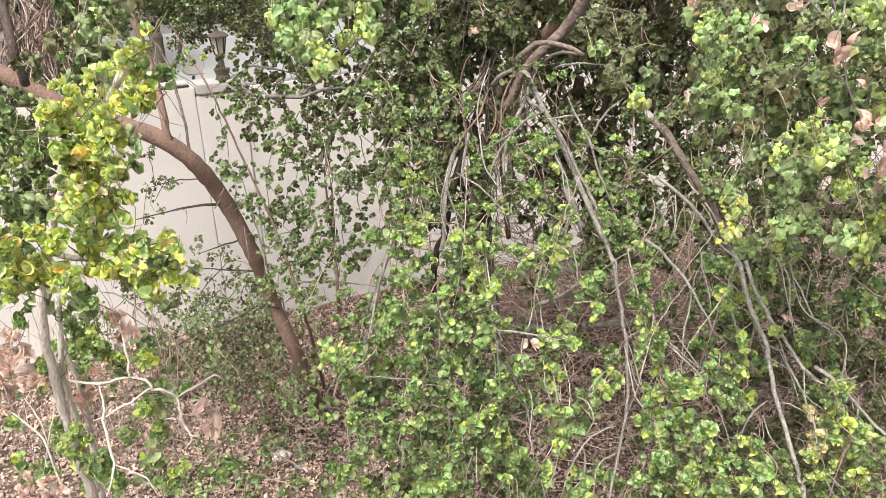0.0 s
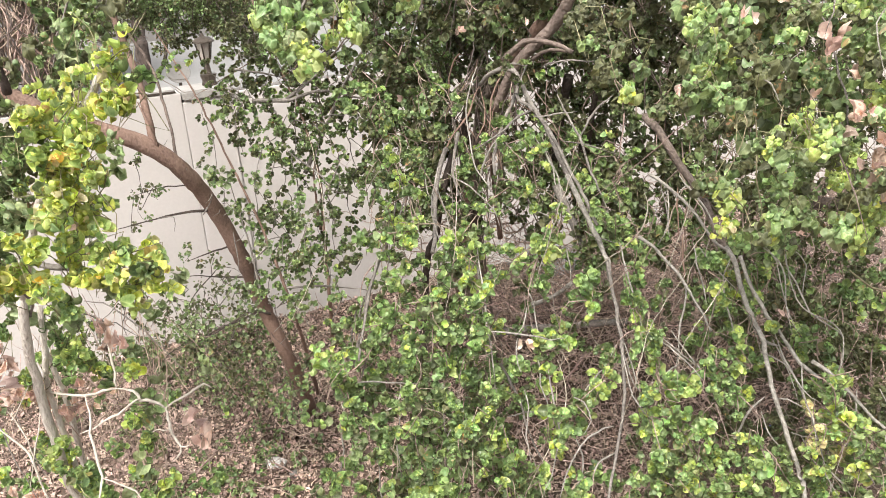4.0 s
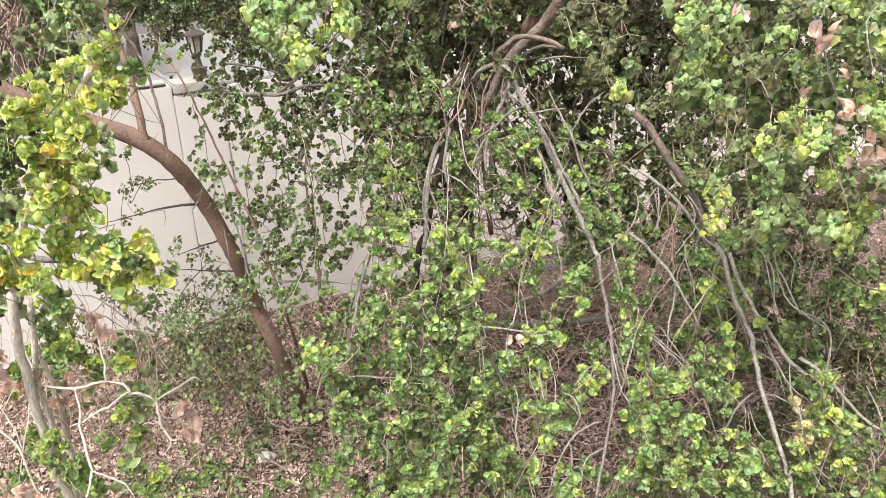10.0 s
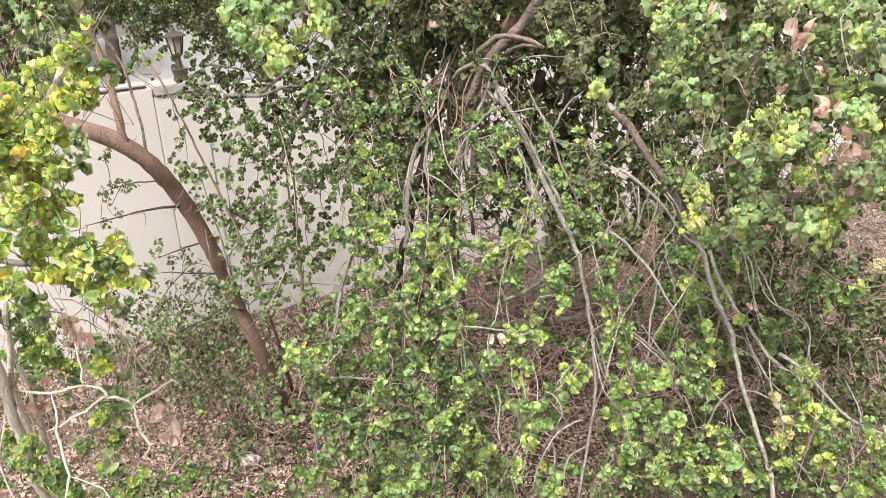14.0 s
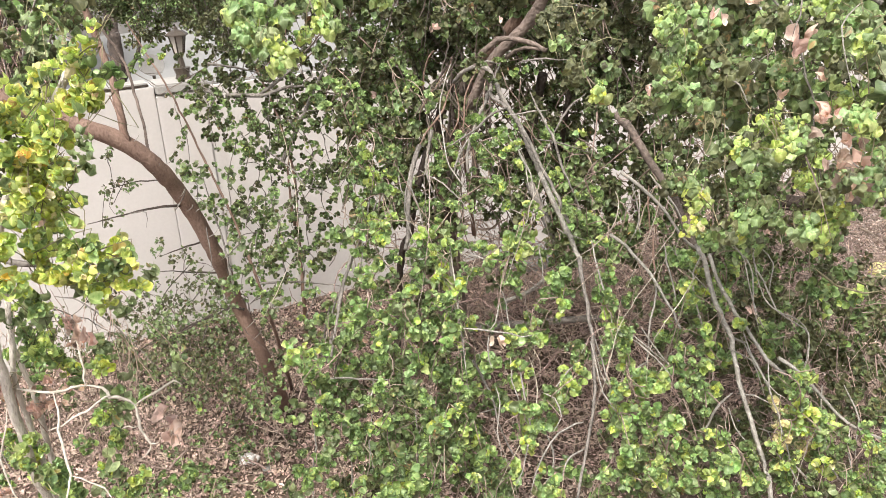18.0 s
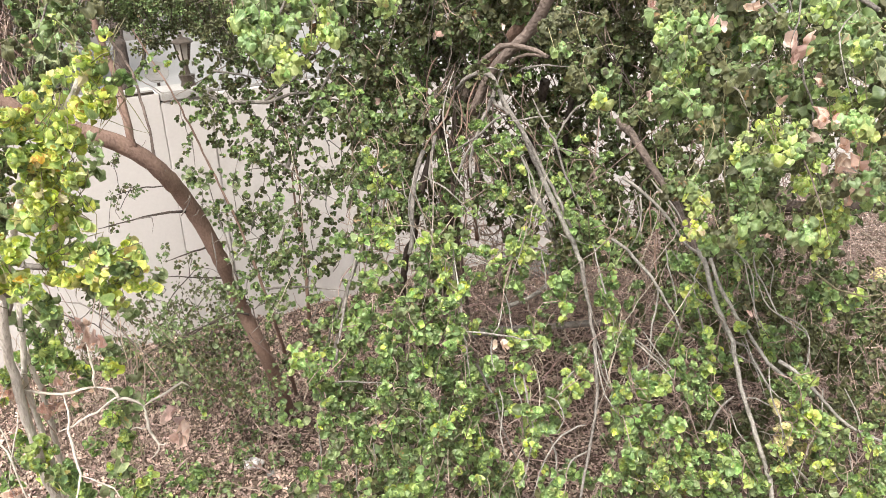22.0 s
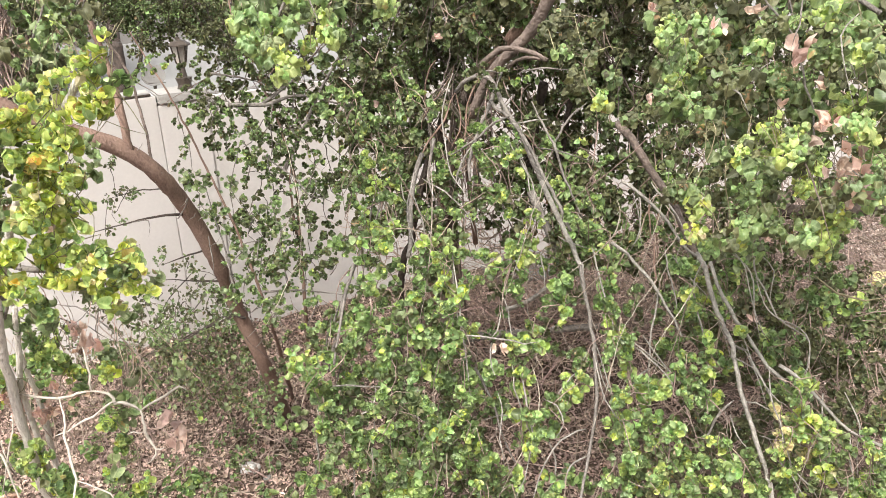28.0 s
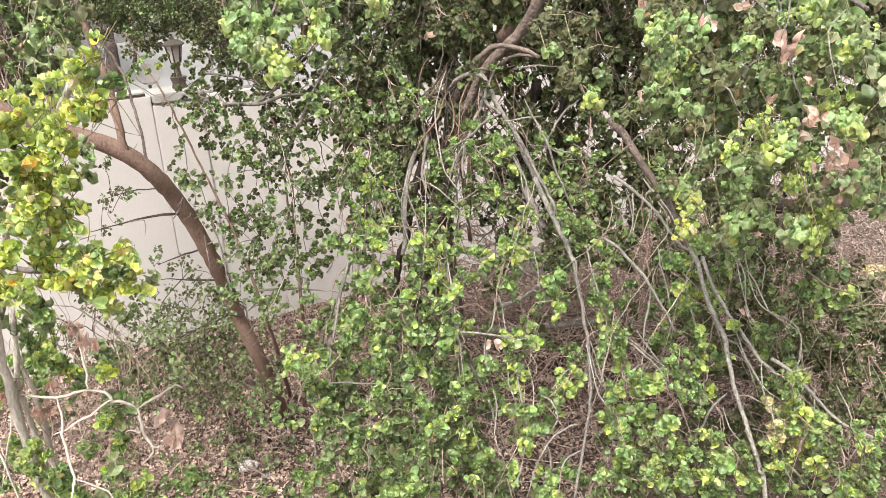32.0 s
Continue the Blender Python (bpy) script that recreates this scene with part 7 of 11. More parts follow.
stem("branch", bare, BARK_BROWN, 0.0170, 0.0120, (0.818, 3.103, 2.330), (0.844, 3.010, 2.297), (0.891, 2.940, 2.199), (0.947, 2.852, 2.107), (0.970, 2.768, 2.029), (0.987, 2.685, 1.952))
stem("branch", bare, BARK_PALE, 0.0084, 0.0046, (0.971, 2.620, 1.980), (0.976, 2.572, 1.961), (0.979, 2.525, 1.916), (0.979, 2.477, 1.875), (0.979, 2.429, 1.846), (0.989, 2.382, 1.810), (0.999, 2.334, 1.771), (0.991, 2.286, 1.726), (0.990, 2.238, 1.669), (1.000, 2.191, 1.616), (1.012, 2.143, 1.549), (1.015, 2.095, 1.500), (1.011, 2.048, 1.474), (1.013, 2.000, 1.409), (1.093, 2.000, 0.700), (1.133, 1.960, 0.020))
stem("branch", bare, BARK_PALE, 0.0060, 0.0044, (0.714, 2.650, 2.245), (0.763, 2.620, 2.208), (0.806, 2.590, 2.171), (0.845, 2.560, 2.122), (0.886, 2.530, 2.051), (0.927, 2.500, 2.018))
stem("branch", bare, BARK_PALE, 0.0060, 0.0036, (0.658, 2.550, 2.067), (0.698, 2.517, 2.041), (0.744, 2.483, 1.988), (0.782, 2.450, 1.933), (0.800, 2.417, 1.897), (0.823, 2.383, 1.851), (0.839, 2.350, 1.810))
stem("branch", bare, BARK_PALE, 0.0034, 0.0014, (0.709, 2.513, 2.047), (0.749, 2.538, 2.114), (0.755, 2.574, 2.207), (0.726, 2.565, 2.182), (0.695, 2.539, 2.116))
stem("branch", bare, BARK_PALE, 0.0031, 0.0014, (0.943, 2.280, 2.115), (0.990, 2.265, 2.074), (1.004, 2.246, 2.027), (0.988, 2.167, 1.955), (0.997, 2.144, 1.894))
stem("branch", bare, BARK_PALE, 0.0031, 0.0014, (0.999, 2.271, 2.228), (0.993, 2.231, 2.122), (1.001, 2.208, 2.062), (1.030, 2.183, 1.999), (1.051, 2.163, 1.945), (1.106, 2.148, 1.904), (1.140, 2.135, 1.872), (1.125, 2.096, 1.822), (1.098, 2.059, 1.808))
stem("branch", bare, BARK_PALE, 0.0023, 0.0014, (1.013, 2.231, 2.122), (1.050, 2.212, 2.074), (1.040, 2.195, 2.029), (1.034, 2.178, 1.983))
stem("branch", bare, BARK_PALE, 0.0029, 0.0010, (0.969, 2.291, 1.763), (1.045, 2.274, 1.718), (1.085, 2.245, 1.643))
stem("branch", bare, BARK_PALE, 0.0033, 0.0014, (0.565, 2.368, 1.806), (0.577, 2.294, 1.745), (0.588, 2.219, 1.688), (0.617, 2.165, 1.680))
stem("branch", bare, BARK_PALE, 0.0041, 0.0014, (0.706, 2.328, 1.837), (0.762, 2.296, 1.752), (0.821, 2.246, 1.677), (0.795, 2.203, 1.645))
stem("branch", bare, BARK_PALE, 0.0037, 0.0009, (1.288, 2.293, 1.601), (1.253, 2.204, 1.537), (1.241, 2.125, 1.469))
stem("branch", bare, BARK_PALE, 0.0036, 0.0009, (1.077, 2.195, 1.513), (1.068, 1.978, 1.507), (1.096, 1.949, 1.430))
stem("branch", bare, BARK_PALE, 0.0052, 0.0040, (1.032, 2.420, 1.726), (1.046, 2.390, 1.732), (1.059, 2.360, 1.738))
stem("branch", bare, BARK_PALE, 0.0030, 0.0020, (1.056, 2.400, 1.773), (1.067, 2.363, 1.719), (1.083, 2.325, 1.677), (1.109, 2.288, 1.613), (1.118, 2.250, 1.573))
stem("branch", bare, BARK_PALE, 0.0066, 0.0052, (0.952, 2.450, 2.017), (0.964, 2.408, 1.956), (0.993, 2.367, 1.884), (1.031, 2.325, 1.822), (1.068, 2.283, 1.757), (1.102, 2.242, 1.711), (1.116, 2.200, 1.708))
stem("branch", bare, BARK_PALE, 0.0034, 0.0020, (1.032, 2.300, 1.771), (1.045, 2.233, 1.721), (1.061, 2.167, 1.685), (1.072, 2.100, 1.692))
stem("branch", bare, BARK_PALE, 0.0060, 0.0044, (1.089, 2.200, 1.768), (1.119, 2.160, 1.755), (1.165, 2.120, 1.706), (1.221, 2.080, 1.639), (1.272, 2.040, 1.602), (1.318, 2.000, 1.595))
stem("branch", bare, BARK_PALE, 0.0023, 0.0017, (0.977, 2.200, 2.139), (0.992, 2.188, 2.056), (1.015, 2.175, 1.988), (1.043, 2.163, 1.952), (1.090, 2.150, 1.930), (1.129, 2.138, 1.897), (1.139, 2.125, 1.856), (1.131, 2.113, 1.808), (1.114, 2.100, 1.779))
stem("branch", bare, BARK_PALE, 0.0020, 0.0014, (0.946, 2.250, 2.123), (0.972, 2.225, 2.086), (0.978, 2.200, 2.025), (1.000, 2.175, 1.935), (1.009, 2.150, 1.901))
stem("branch", bare, BARK_PALE, 0.0030, 0.0020, (0.804, 2.450, 2.068), (0.799, 2.400, 2.021), (0.807, 2.350, 1.965), (0.800, 2.300, 1.931))
stem("branch", bare, BARK_RED, 0.0048, 0.0040, (0.815, 2.600, 2.041), (0.805, 2.550, 1.970), (0.794, 2.500, 1.921))
stem("branch", bare, BARK_PALE, 0.0044, 0.0024, (0.794, 2.500, 1.921), (0.791, 2.462, 1.887), (0.764, 2.425, 1.806), (0.748, 2.388, 1.734), (0.728, 2.350, 1.674))
stem("branch", bare, BARK_PALE, 0.0034, 0.0024, (0.944, 2.500, 1.993), (0.915, 2.475, 1.942), (0.915, 2.450, 1.852), (0.939, 2.425, 1.760), (0.960, 2.400, 1.667), (0.970, 2.375, 1.575), (0.977, 2.350, 1.514))
stem("branch", bare, BARK_PALE, 0.0050, 0.0030, (0.980, 2.250, 1.627), (0.941, 2.250, 1.590), (0.909, 2.250, 1.520), (0.884, 2.250, 1.480))
stem("branch", bare, BARK_PALE, 0.0034, 0.0020, (0.991, 2.250, 1.626), (1.040, 2.233, 1.621), (1.083, 2.217, 1.601), (1.119, 2.200, 1.579))
stem("branch", bare, BARK_PALE, 0.0028, 0.0016, (1.068, 2.150, 1.639), (1.080, 2.117, 1.580), (1.093, 2.083, 1.501), (1.115, 2.050, 1.401))
stem("branch", bare, BARK_PALE, 0.0034, 0.0020, (1.184, 2.100, 1.501), (1.207, 2.050, 1.473), (1.208, 2.000, 1.469))
stem("branch", bare, BARK_PALE, 0.0034, 0.0020, (1.102, 2.100, 1.478), (1.156, 2.075, 1.419), (1.184, 2.050, 1.373))
stem("branch", bare, BARK_PALE, 0.0036, 0.0022, (1.251, 2.050, 1.597), (1.241, 2.025, 1.547), (1.249, 2.000, 1.485))
stem("branch", bare, BARK_PALE, 0.0030, 0.0018, (1.094, 2.300, 1.455), (1.120, 2.275, 1.456), (1.152, 2.250, 1.461))
stem("branch", bare, BARK_PALE, 0.0030, 0.0018, (1.019, 2.300, 1.402), (1.034, 2.250, 1.380), (1.066, 2.200, 1.348))
stem("branch", bare, BARK_PALE, 0.0034, 0.0009, (1.277, 2.154, 1.685), (1.314, 2.117, 1.589), (1.272, 2.022, 1.481))
stem("branch", bare, BARK_PALE, 0.0028, 0.0009, (0.923, 2.140, 1.648), (0.975, 2.099, 1.543), (0.998, 2.081, 1.495))
stem("branch", bare, BARK_PALE, 0.0050, 0.0016, (0.775, 2.527, 2.269), (0.816, 2.506, 2.217), (0.845, 2.467, 2.172), (0.872, 2.429, 2.102))
stem("branch", bare, BARK_PALE, 0.0031, 0.0010, (0.754, 2.654, 2.196), (0.769, 2.619, 2.107), (0.774, 2.587, 2.024))
stem("branch", bare, BARK_RED, 0.0039, 0.0013, (0.839, 2.745, 2.162), (0.833, 2.700, 2.044), (0.820, 2.673, 1.972))
stem("branch", bare, BARK_RED, 0.0039, 0.0013, (0.868, 2.726, 2.115), (0.851, 2.692, 2.025), (0.850, 2.657, 1.934))
stem("branch", bare, BARK_PALE, 0.0031, 0.0010, (0.865, 2.576, 2.005), (0.926, 2.520, 1.922), (0.982, 2.472, 1.857))
stem("branch", bare, BARK_PALE, 0.0031, 0.0014, (1.026, 2.133, 1.807), (1.012, 2.078, 1.745), (1.026, 2.032, 1.678), (1.020, 1.986, 1.613))
stem("branch", bare, BARK_PALE, 0.0030, 0.0010, (1.039, 2.368, 1.760), (1.065, 2.283, 1.681), (1.065, 2.208, 1.624))
stem("branch", bare, TWIG_GREEN, 0.0046, 0.0014, (1.155, 2.176, 2.065), (1.216, 2.155, 2.016), (1.284, 2.126, 2.002), (1.365, 2.099, 2.024))
bare_leaves = Plant(bare, "spoon", 12, 0.85, 0.5, "rosette")
bare_leaves.cluster(1.033, 2.019, 1.817, 0.026, "B", 0.027)
bare_leaves.cluster(1.066, 2.026, 1.785, 0.026, "M", 0.027)
bare_leaves.cluster(1.099, 2.051, 1.786, 0.026, "Y", 0.027)
bare_leaves.cluster(1.047, 2.002, 1.768, 0.026, "B", 0.027)
bare_leaves.cluster(1.070, 2.002, 1.737, 0.026, "B", 0.027)
bare_leaves.cluster(1.112, 2.039, 1.680, 0.026, "Y", 0.027)
bare_leaves.cluster(1.160, 2.019, 1.636, 0.026, "B", 0.027)
bare_leaves.cluster(1.184, 2.006, 1.634, 0.026, "Y", 0.027)
bare_leaves.cluster(1.141, 2.011, 1.665, 0.026, "B", 0.027)
bare_leaves.cluster(1.298, 2.003, 1.572, 0.026, "Y", 0.027)
bare_leaves.cluster(1.259, 1.987, 1.609, 0.026, "B", 0.027)
bare_leaves.cluster(0.815, 2.033, 1.640, 0.026, "Y", 0.027)
bare_leaves.cluster(0.857, 2.059, 1.600, 0.026, "Y", 0.027)
bare_leaves.cluster(0.876, 2.039, 1.621, 0.026, "B", 0.027)
bare_leaves.cluster(0.806, 2.033, 1.505, 0.026, "Y", 0.027)
bare_leaves.cluster(0.821, 2.004, 1.505, 0.026, "Y", 0.027)
bare_leaves.cluster(0.775, 2.013, 1.493, 0.026, "B", 0.027)
bare_leaves.cluster(0.844, 1.984, 1.556, 0.026, "B", 0.027)
bare_leaves.cluster(0.954, 2.043, 1.499, 0.026, "M", 0.027)
bare_leaves.cluster(0.920, 2.000, 1.565, 0.026, "M", 0.027)
bare_leaves.cluster(0.970, 1.999, 1.494, 0.026, "B", 0.027)
bare_leaves.cluster(1.088, 2.068, 1.462, 0.026, "B", 0.027)
bare_leaves.cluster(1.036, 2.004, 1.531, 0.026, "Y", 0.027)
bare_leaves.cluster(1.316, 2.068, 1.367, 0.026, "Y", 0.027)
bare_leaves.cluster(1.326, 2.032, 1.414, 0.026, "B", 0.027)
bare_leaves.cluster(1.262, 2.046, 1.430, 0.026, "B", 0.027)
bare_leaves.cluster(0.903, 2.033, 1.435, 0.026, "B", 0.027)
bare_leaves.cluster(1.212, 1.988, 1.594, 0.026, "M", 0.027)
bare_leaves.cluster(1.350, 2.041, 1.465, 0.026, "M", 0.027)
bare_leaves.cluster(1.190, 1.996, 1.533, 0.026, "M", 0.027)
bare_leaves.cluster(1.026, 2.020, 1.599, 0.020, "W", 0.022)
bare_leaves.cluster(1.035, 2.020, 1.573, 0.020, "Y", 0.022)
bare_leaves.cluster(1.036, 2.020, 1.673, 0.020, "W", 0.022)
bare_leaves.cluster(1.086, 2.020, 1.624, 0.020, "Y", 0.022)
bare_leaves.cluster(1.102, 2.020, 1.634, 0.020, "Y", 0.022)
bare_leaves.cluster(1.090, 2.020, 1.541, 0.020, "Y", 0.022)
bare_leaves.cluster(1.153, 2.020, 1.574, 0.020, "Y", 0.022)
bare_leaves.cluster(1.165, 2.020, 1.502, 0.018, "L", 0.026)
bare_leaves.cluster(1.157, 2.020, 1.483, 0.018, "L", 0.026)
bare_leaves.cluster(1.072, 2.020, 1.700, 0.018, "L", 0.026)
bare_leaves.cluster(1.103, 2.020, 1.687, 0.018, "L", 0.026)
bare_leaves.cluster(0.950, 2.504, 1.720, 0.034, "B", 0.030)
bare_leaves.cluster(0.871, 2.243, 1.834, 0.034, "Y", 0.030)
bare_leaves.cluster(0.914, 2.263, 1.722, 0.034, "L", 0.030)
bare_leaves.cluster(0.876, 2.198, 1.730, 0.034, "Y", 0.030)
bare_leaves.cluster(0.999, 2.606, 1.799, 0.034, "Y", 0.030)
bare_leaves.cluster(0.965, 2.541, 1.802, 0.034, "B", 0.030)
bare_leaves.cluster(1.011, 2.451, 1.864, 0.034, "Y", 0.030)
bare_leaves.cluster(1.019, 2.322, 1.834, 0.034, "Y", 0.030)
bare_leaves.cluster(1.124, 2.394, 1.755, 0.034, "Y", 0.030)
bare_leaves.cluster(1.148, 2.424, 1.697, 0.034, "Y", 0.030)
bare_leaves.cluster(1.129, 2.425, 1.718, 0.034, "B", 0.030)
bare_leaves.cluster(1.165, 2.408, 1.696, 0.034, "B", 0.030)
bare_leaves.cluster(1.166, 2.273, 1.674, 0.034, "M", 0.030)
bare_leaves.cluster(1.170, 2.202, 1.701, 0.034, "Y", 0.030)
bare_leaves.cluster(1.158, 2.222, 1.664, 0.034, "B", 0.030)
bare_leaves.cluster(1.029, 2.523, 1.953, 0.034, "B", 0.030)
bare_leaves.cluster(1.022, 2.545, 1.900, 0.034, "B", 0.030)
bare_leaves.cluster(1.063, 2.545, 1.921, 0.034, "Y", 0.030)
bare_leaves.cluster(0.978, 2.317, 2.077, 0.034, "B", 0.030)
bare_leaves.cluster(0.826, 2.229, 1.772, 0.034, "B", 0.030)
bare_leaves.cluster(0.798, 2.235, 1.798, 0.034, "B", 0.030)
bare_leaves.cluster(1.043, 2.416, 1.651, 0.034, "B", 0.030)
bare_leaves.cluster(0.964, 2.334, 1.574, 0.034, "Y", 0.030)
bare_leaves.cluster(0.861, 2.166, 1.676, 0.034, "B", 0.030)
bare_leaves.cluster(1.046, 2.559, 1.774, 0.034, "B", 0.030)
bare_leaves.cluster(1.256, 2.282, 1.920, 0.034, "Y", 0.030)
bare_leaves.cluster(1.251, 2.309, 1.927, 0.034, "B", 0.030)
bare_leaves.cluster(1.347, 2.274, 1.916, 0.034, "Y", 0.030)
bare_leaves.cluster(1.342, 2.299, 1.924, 0.034, "B", 0.030)
bare_leaves.cluster(1.303, 2.344, 1.930, 0.034, "M", 0.030)
bare_leaves.cluster(1.215, 2.310, 1.930, 0.034, "M", 0.030)
bare_leaves.cluster(0.925, 2.496, 1.788, 0.034, "M", 0.030)
bare_leaves.cluster(1.048, 2.334, 1.933, 0.034, "M", 0.030)
bare_leaves.cluster(0.833, 2.467, 1.707, 0.034, "B", 0.030)
bare_leaves.cluster(0.846, 2.420, 1.750, 0.034, "M", 0.030)
bare_leaves.cluster(1.128, 2.250, 1.812, 0.034, "M", 0.030)
bare_leaves.cluster(0.890, 2.506, 1.846, 0.038, "B", 0.03)
bare_leaves.cluster(0.803, 2.225, 1.991, 0.038, "Y", 0.03)
bare_leaves.cluster(0.848, 2.346, 1.947, 0.037, "Y", 0.03)
bare_leaves.cluster(0.972, 2.647, 1.865, 0.045, "Y", 0.03)
bare_leaves.cluster(0.961, 2.680, 1.850, 0.032, "B", 0.03)
bare_leaves.cluster(0.836, 2.446, 1.748, 0.040, "Y", 0.03)
bare_leaves.cluster(0.829, 2.483, 1.720, 0.036, "B", 0.03)
bare_leaves.cluster(0.751, 2.142, 1.810, 0.031, "B", 0.03)
bare_leaves.cluster(0.785, 2.181, 1.752, 0.045, "B", 0.03)
bare_leaves.cluster(0.798, 2.118, 1.741, 0.044, "B", 0.03)
bare_leaves.cluster(0.834, 2.527, 1.653, 0.032, "M", 0.03)
bare_leaves.cluster(1.102, 2.306, 1.792, 0.040, "B", 0.03)
bare_leaves.cluster(0.998, 2.455, 1.664, 0.041, "Y", 0.03)
bare_leaves.cluster(1.006, 2.448, 1.671, 0.035, "B", 0.03)
bare_leaves.cluster(0.890, 2.260, 1.759, 0.045, "B", 0.03)
bare_leaves.cluster(0.711, 2.215, 1.692, 0.037, "Y", 0.03)
bare_leaves.cluster(0.720, 2.206, 1.716, 0.038, "Y", 0.03)
bare_leaves.cluster(0.754, 2.061, 1.741, 0.031, "B", 0.03)
bare_leaves.cluster(0.718, 2.019, 1.687, 0.033, "Y", 0.03)
bare_leaves.cluster(0.716, 2.021, 1.668, 0.038, "Y", 0.03)
bare_leaves.cluster(0.758, 2.109, 1.558, 0.039, "B", 0.03)
bare_leaves.cluster(0.824, 2.081, 1.637, 0.040, "B", 0.03)
bare_leaves.cluster(0.698, 2.022, 1.601, 0.037, "P", 0.03)
bare_leaves.cluster(0.783, 2.091, 1.516, 0.036, "Y", 0.03)
bare_leaves.cluster(0.748, 1.967, 1.559, 0.044, "B", 0.03)
bare_leaves.cluster(0.756, 2.056, 1.473, 0.036, "Y", 0.03)
bare_leaves.cluster(0.802, 2.034, 1.583, 0.038, "B", 0.03)
bare_leaves.cluster(0.892, 2.063, 1.525, 0.034, "B", 0.03)
bare_leaves.cluster(0.869, 1.952, 1.596, 0.033, "B", 0.03)
bare_leaves.cluster(0.733, 2.059, 1.453, 0.032, "B", 0.03)
bare_leaves.cluster(0.700, 1.984, 1.473, 0.033, "P", 0.03)
bare_leaves.cluster(0.828, 1.960, 1.527, 0.033, "Y", 0.03)
bare_leaves.cluster(0.917, 1.991, 1.485, 0.033, "Y", 0.03)
bare_leaves.cluster(1.018, 2.194, 1.346, 0.032, "B", 0.03)
bare_leaves.cluster(1.004, 2.137, 1.415, 0.038, "Y", 0.03)
bare_leaves.cluster(1.111, 2.164, 1.398, 0.030, "Y", 0.03)
bare_leaves.cluster(1.154, 2.336, 1.605, 0.037, "B", 0.03)
bare_leaves.cluster(1.129, 2.319, 1.593, 0.031, "M", 0.03)
bare_leaves.cluster(1.196, 2.247, 1.650, 0.036, "Y", 0.03)
bare_leaves.cluster(1.190, 2.244, 1.611, 0.045, "B", 0.03)
bare_leaves.cluster(1.192, 2.300, 1.573, 0.032, "M", 0.03)
bare_leaves.cluster(1.143, 2.112, 1.640, 0.033, "B", 0.03)
bare_leaves.cluster(1.146, 2.131, 1.608, 0.036, "Y", 0.03)
bare_leaves.cluster(1.078, 2.041, 1.671, 0.031, "L", 0.03)
bare_leaves.cluster(1.108, 2.138, 1.579, 0.034, "Y", 0.03)
bare_leaves.cluster(1.100, 2.132, 1.544, 0.030, "W", 0.03)
bare_leaves.cluster(1.152, 2.136, 1.480, 0.028, "W", 0.03)
bare_leaves.cluster(1.144, 2.272, 1.451, 0.027, "W", 0.03)
bare_leaves.cluster(1.167, 2.114, 1.493, 0.032, "W", 0.03)
bare_leaves.cluster(1.155, 2.005, 1.510, 0.031, "L", 0.03)
bare_leaves.cluster(1.154, 2.119, 1.561, 0.036, "W", 0.03)
bare_leaves.cluster(1.052, 2.144, 1.654, 0.024, "W", 0.03)
bare_leaves.cluster(1.250, 2.182, 1.522, 0.031, "Y", 0.03)
bare_leaves.cluster(1.284, 2.207, 1.488, 0.031, "B", 0.03)
bare_leaves.cluster(1.129, 2.019, 1.643, 0.040, "B", 0.03)
bare_leaves.cluster(1.376, 2.138, 1.477, 0.033, "Y", 0.03)
bare_leaves.cluster(1.400, 2.143, 1.450, 0.038, "B", 0.03)
bare_leaves.cluster(1.310, 2.063, 1.392, 0.045, "Y", 0.03)
bare_leaves.cluster(1.296, 2.079, 1.361, 0.031, "B", 0.03)
bare_leaves.cluster(1.200, 1.965, 1.456, 0.040, "P", 0.03)
bare_leaves.cluster(1.339, 2.072, 1.341, 0.031, "B", 0.03)
bare_leaves.cluster(1.297, 1.979, 1.475, 0.044, "M", 0.03)
bare_leaves.cluster(0.642, 2.005, 1.657, 0.036, "B", 0.03)
bare_leaves.cluster(0.647, 1.978, 1.522, 0.041, "B", 0.03)
bare_leaves.cluster(0.936, 2.499, 1.786, 0.033, "B", 0.03)
bare_leaves.cluster(1.017, 2.423, 2.025, 0.042, "M", 0.03)
bare_leaves.cluster(1.023, 2.471, 1.894, 0.039, "M", 0.03)
bare_leaves.cluster(1.035, 2.446, 1.983, 0.036, "B", 0.03)
bare_leaves.cluster(1.050, 2.355, 2.019, 0.034, "M", 0.03)
bare_leaves.cluster(0.840, 2.410, 1.994, 0.038, "M", 0.03)
bare_leaves.cluster(0.905, 2.647, 1.959, 0.033, "B", 0.03)
bare_leaves.cluster(0.859, 2.641, 2.034, 0.040, "M", 0.03)
bare_leaves.cluster(0.987, 2.525, 1.706, 0.036, "M", 0.03)
bare_leaves.cluster(0.695, 2.031, 1.538, 0.032, "B", 0.03)
bare_leaves.cluster(0.826, 2.030, 1.425, 0.030, "B", 0.03)
bare_leaves.cluster(0.844, 2.134, 1.720, 0.042, "M", 0.03)
bare_leaves.cluster(0.806, 2.513, 1.791, 0.032, "M", 0.03)
bare_leaves.cluster(0.803, 2.303, 2.036, 0.043, "B", 0.03)
bare_leaves.cluster(0.753, 2.558, 1.890, 0.044, "M", 0.03)
bare_leaves.cluster(1.193, 2.133, 1.498, 0.037, "B", 0.03)
bare_leaves.cluster(0.996, 2.370, 1.563, 0.042, "M", 0.03)
bare_leaves.cluster(1.058, 2.157, 1.326, 0.036, "B", 0.03)
bare_leaves.cluster(1.105, 2.109, 1.378, 0.036, "B", 0.03)
bare_leaves.cluster(0.744, 2.164, 1.561, 0.032, "B", 0.03)
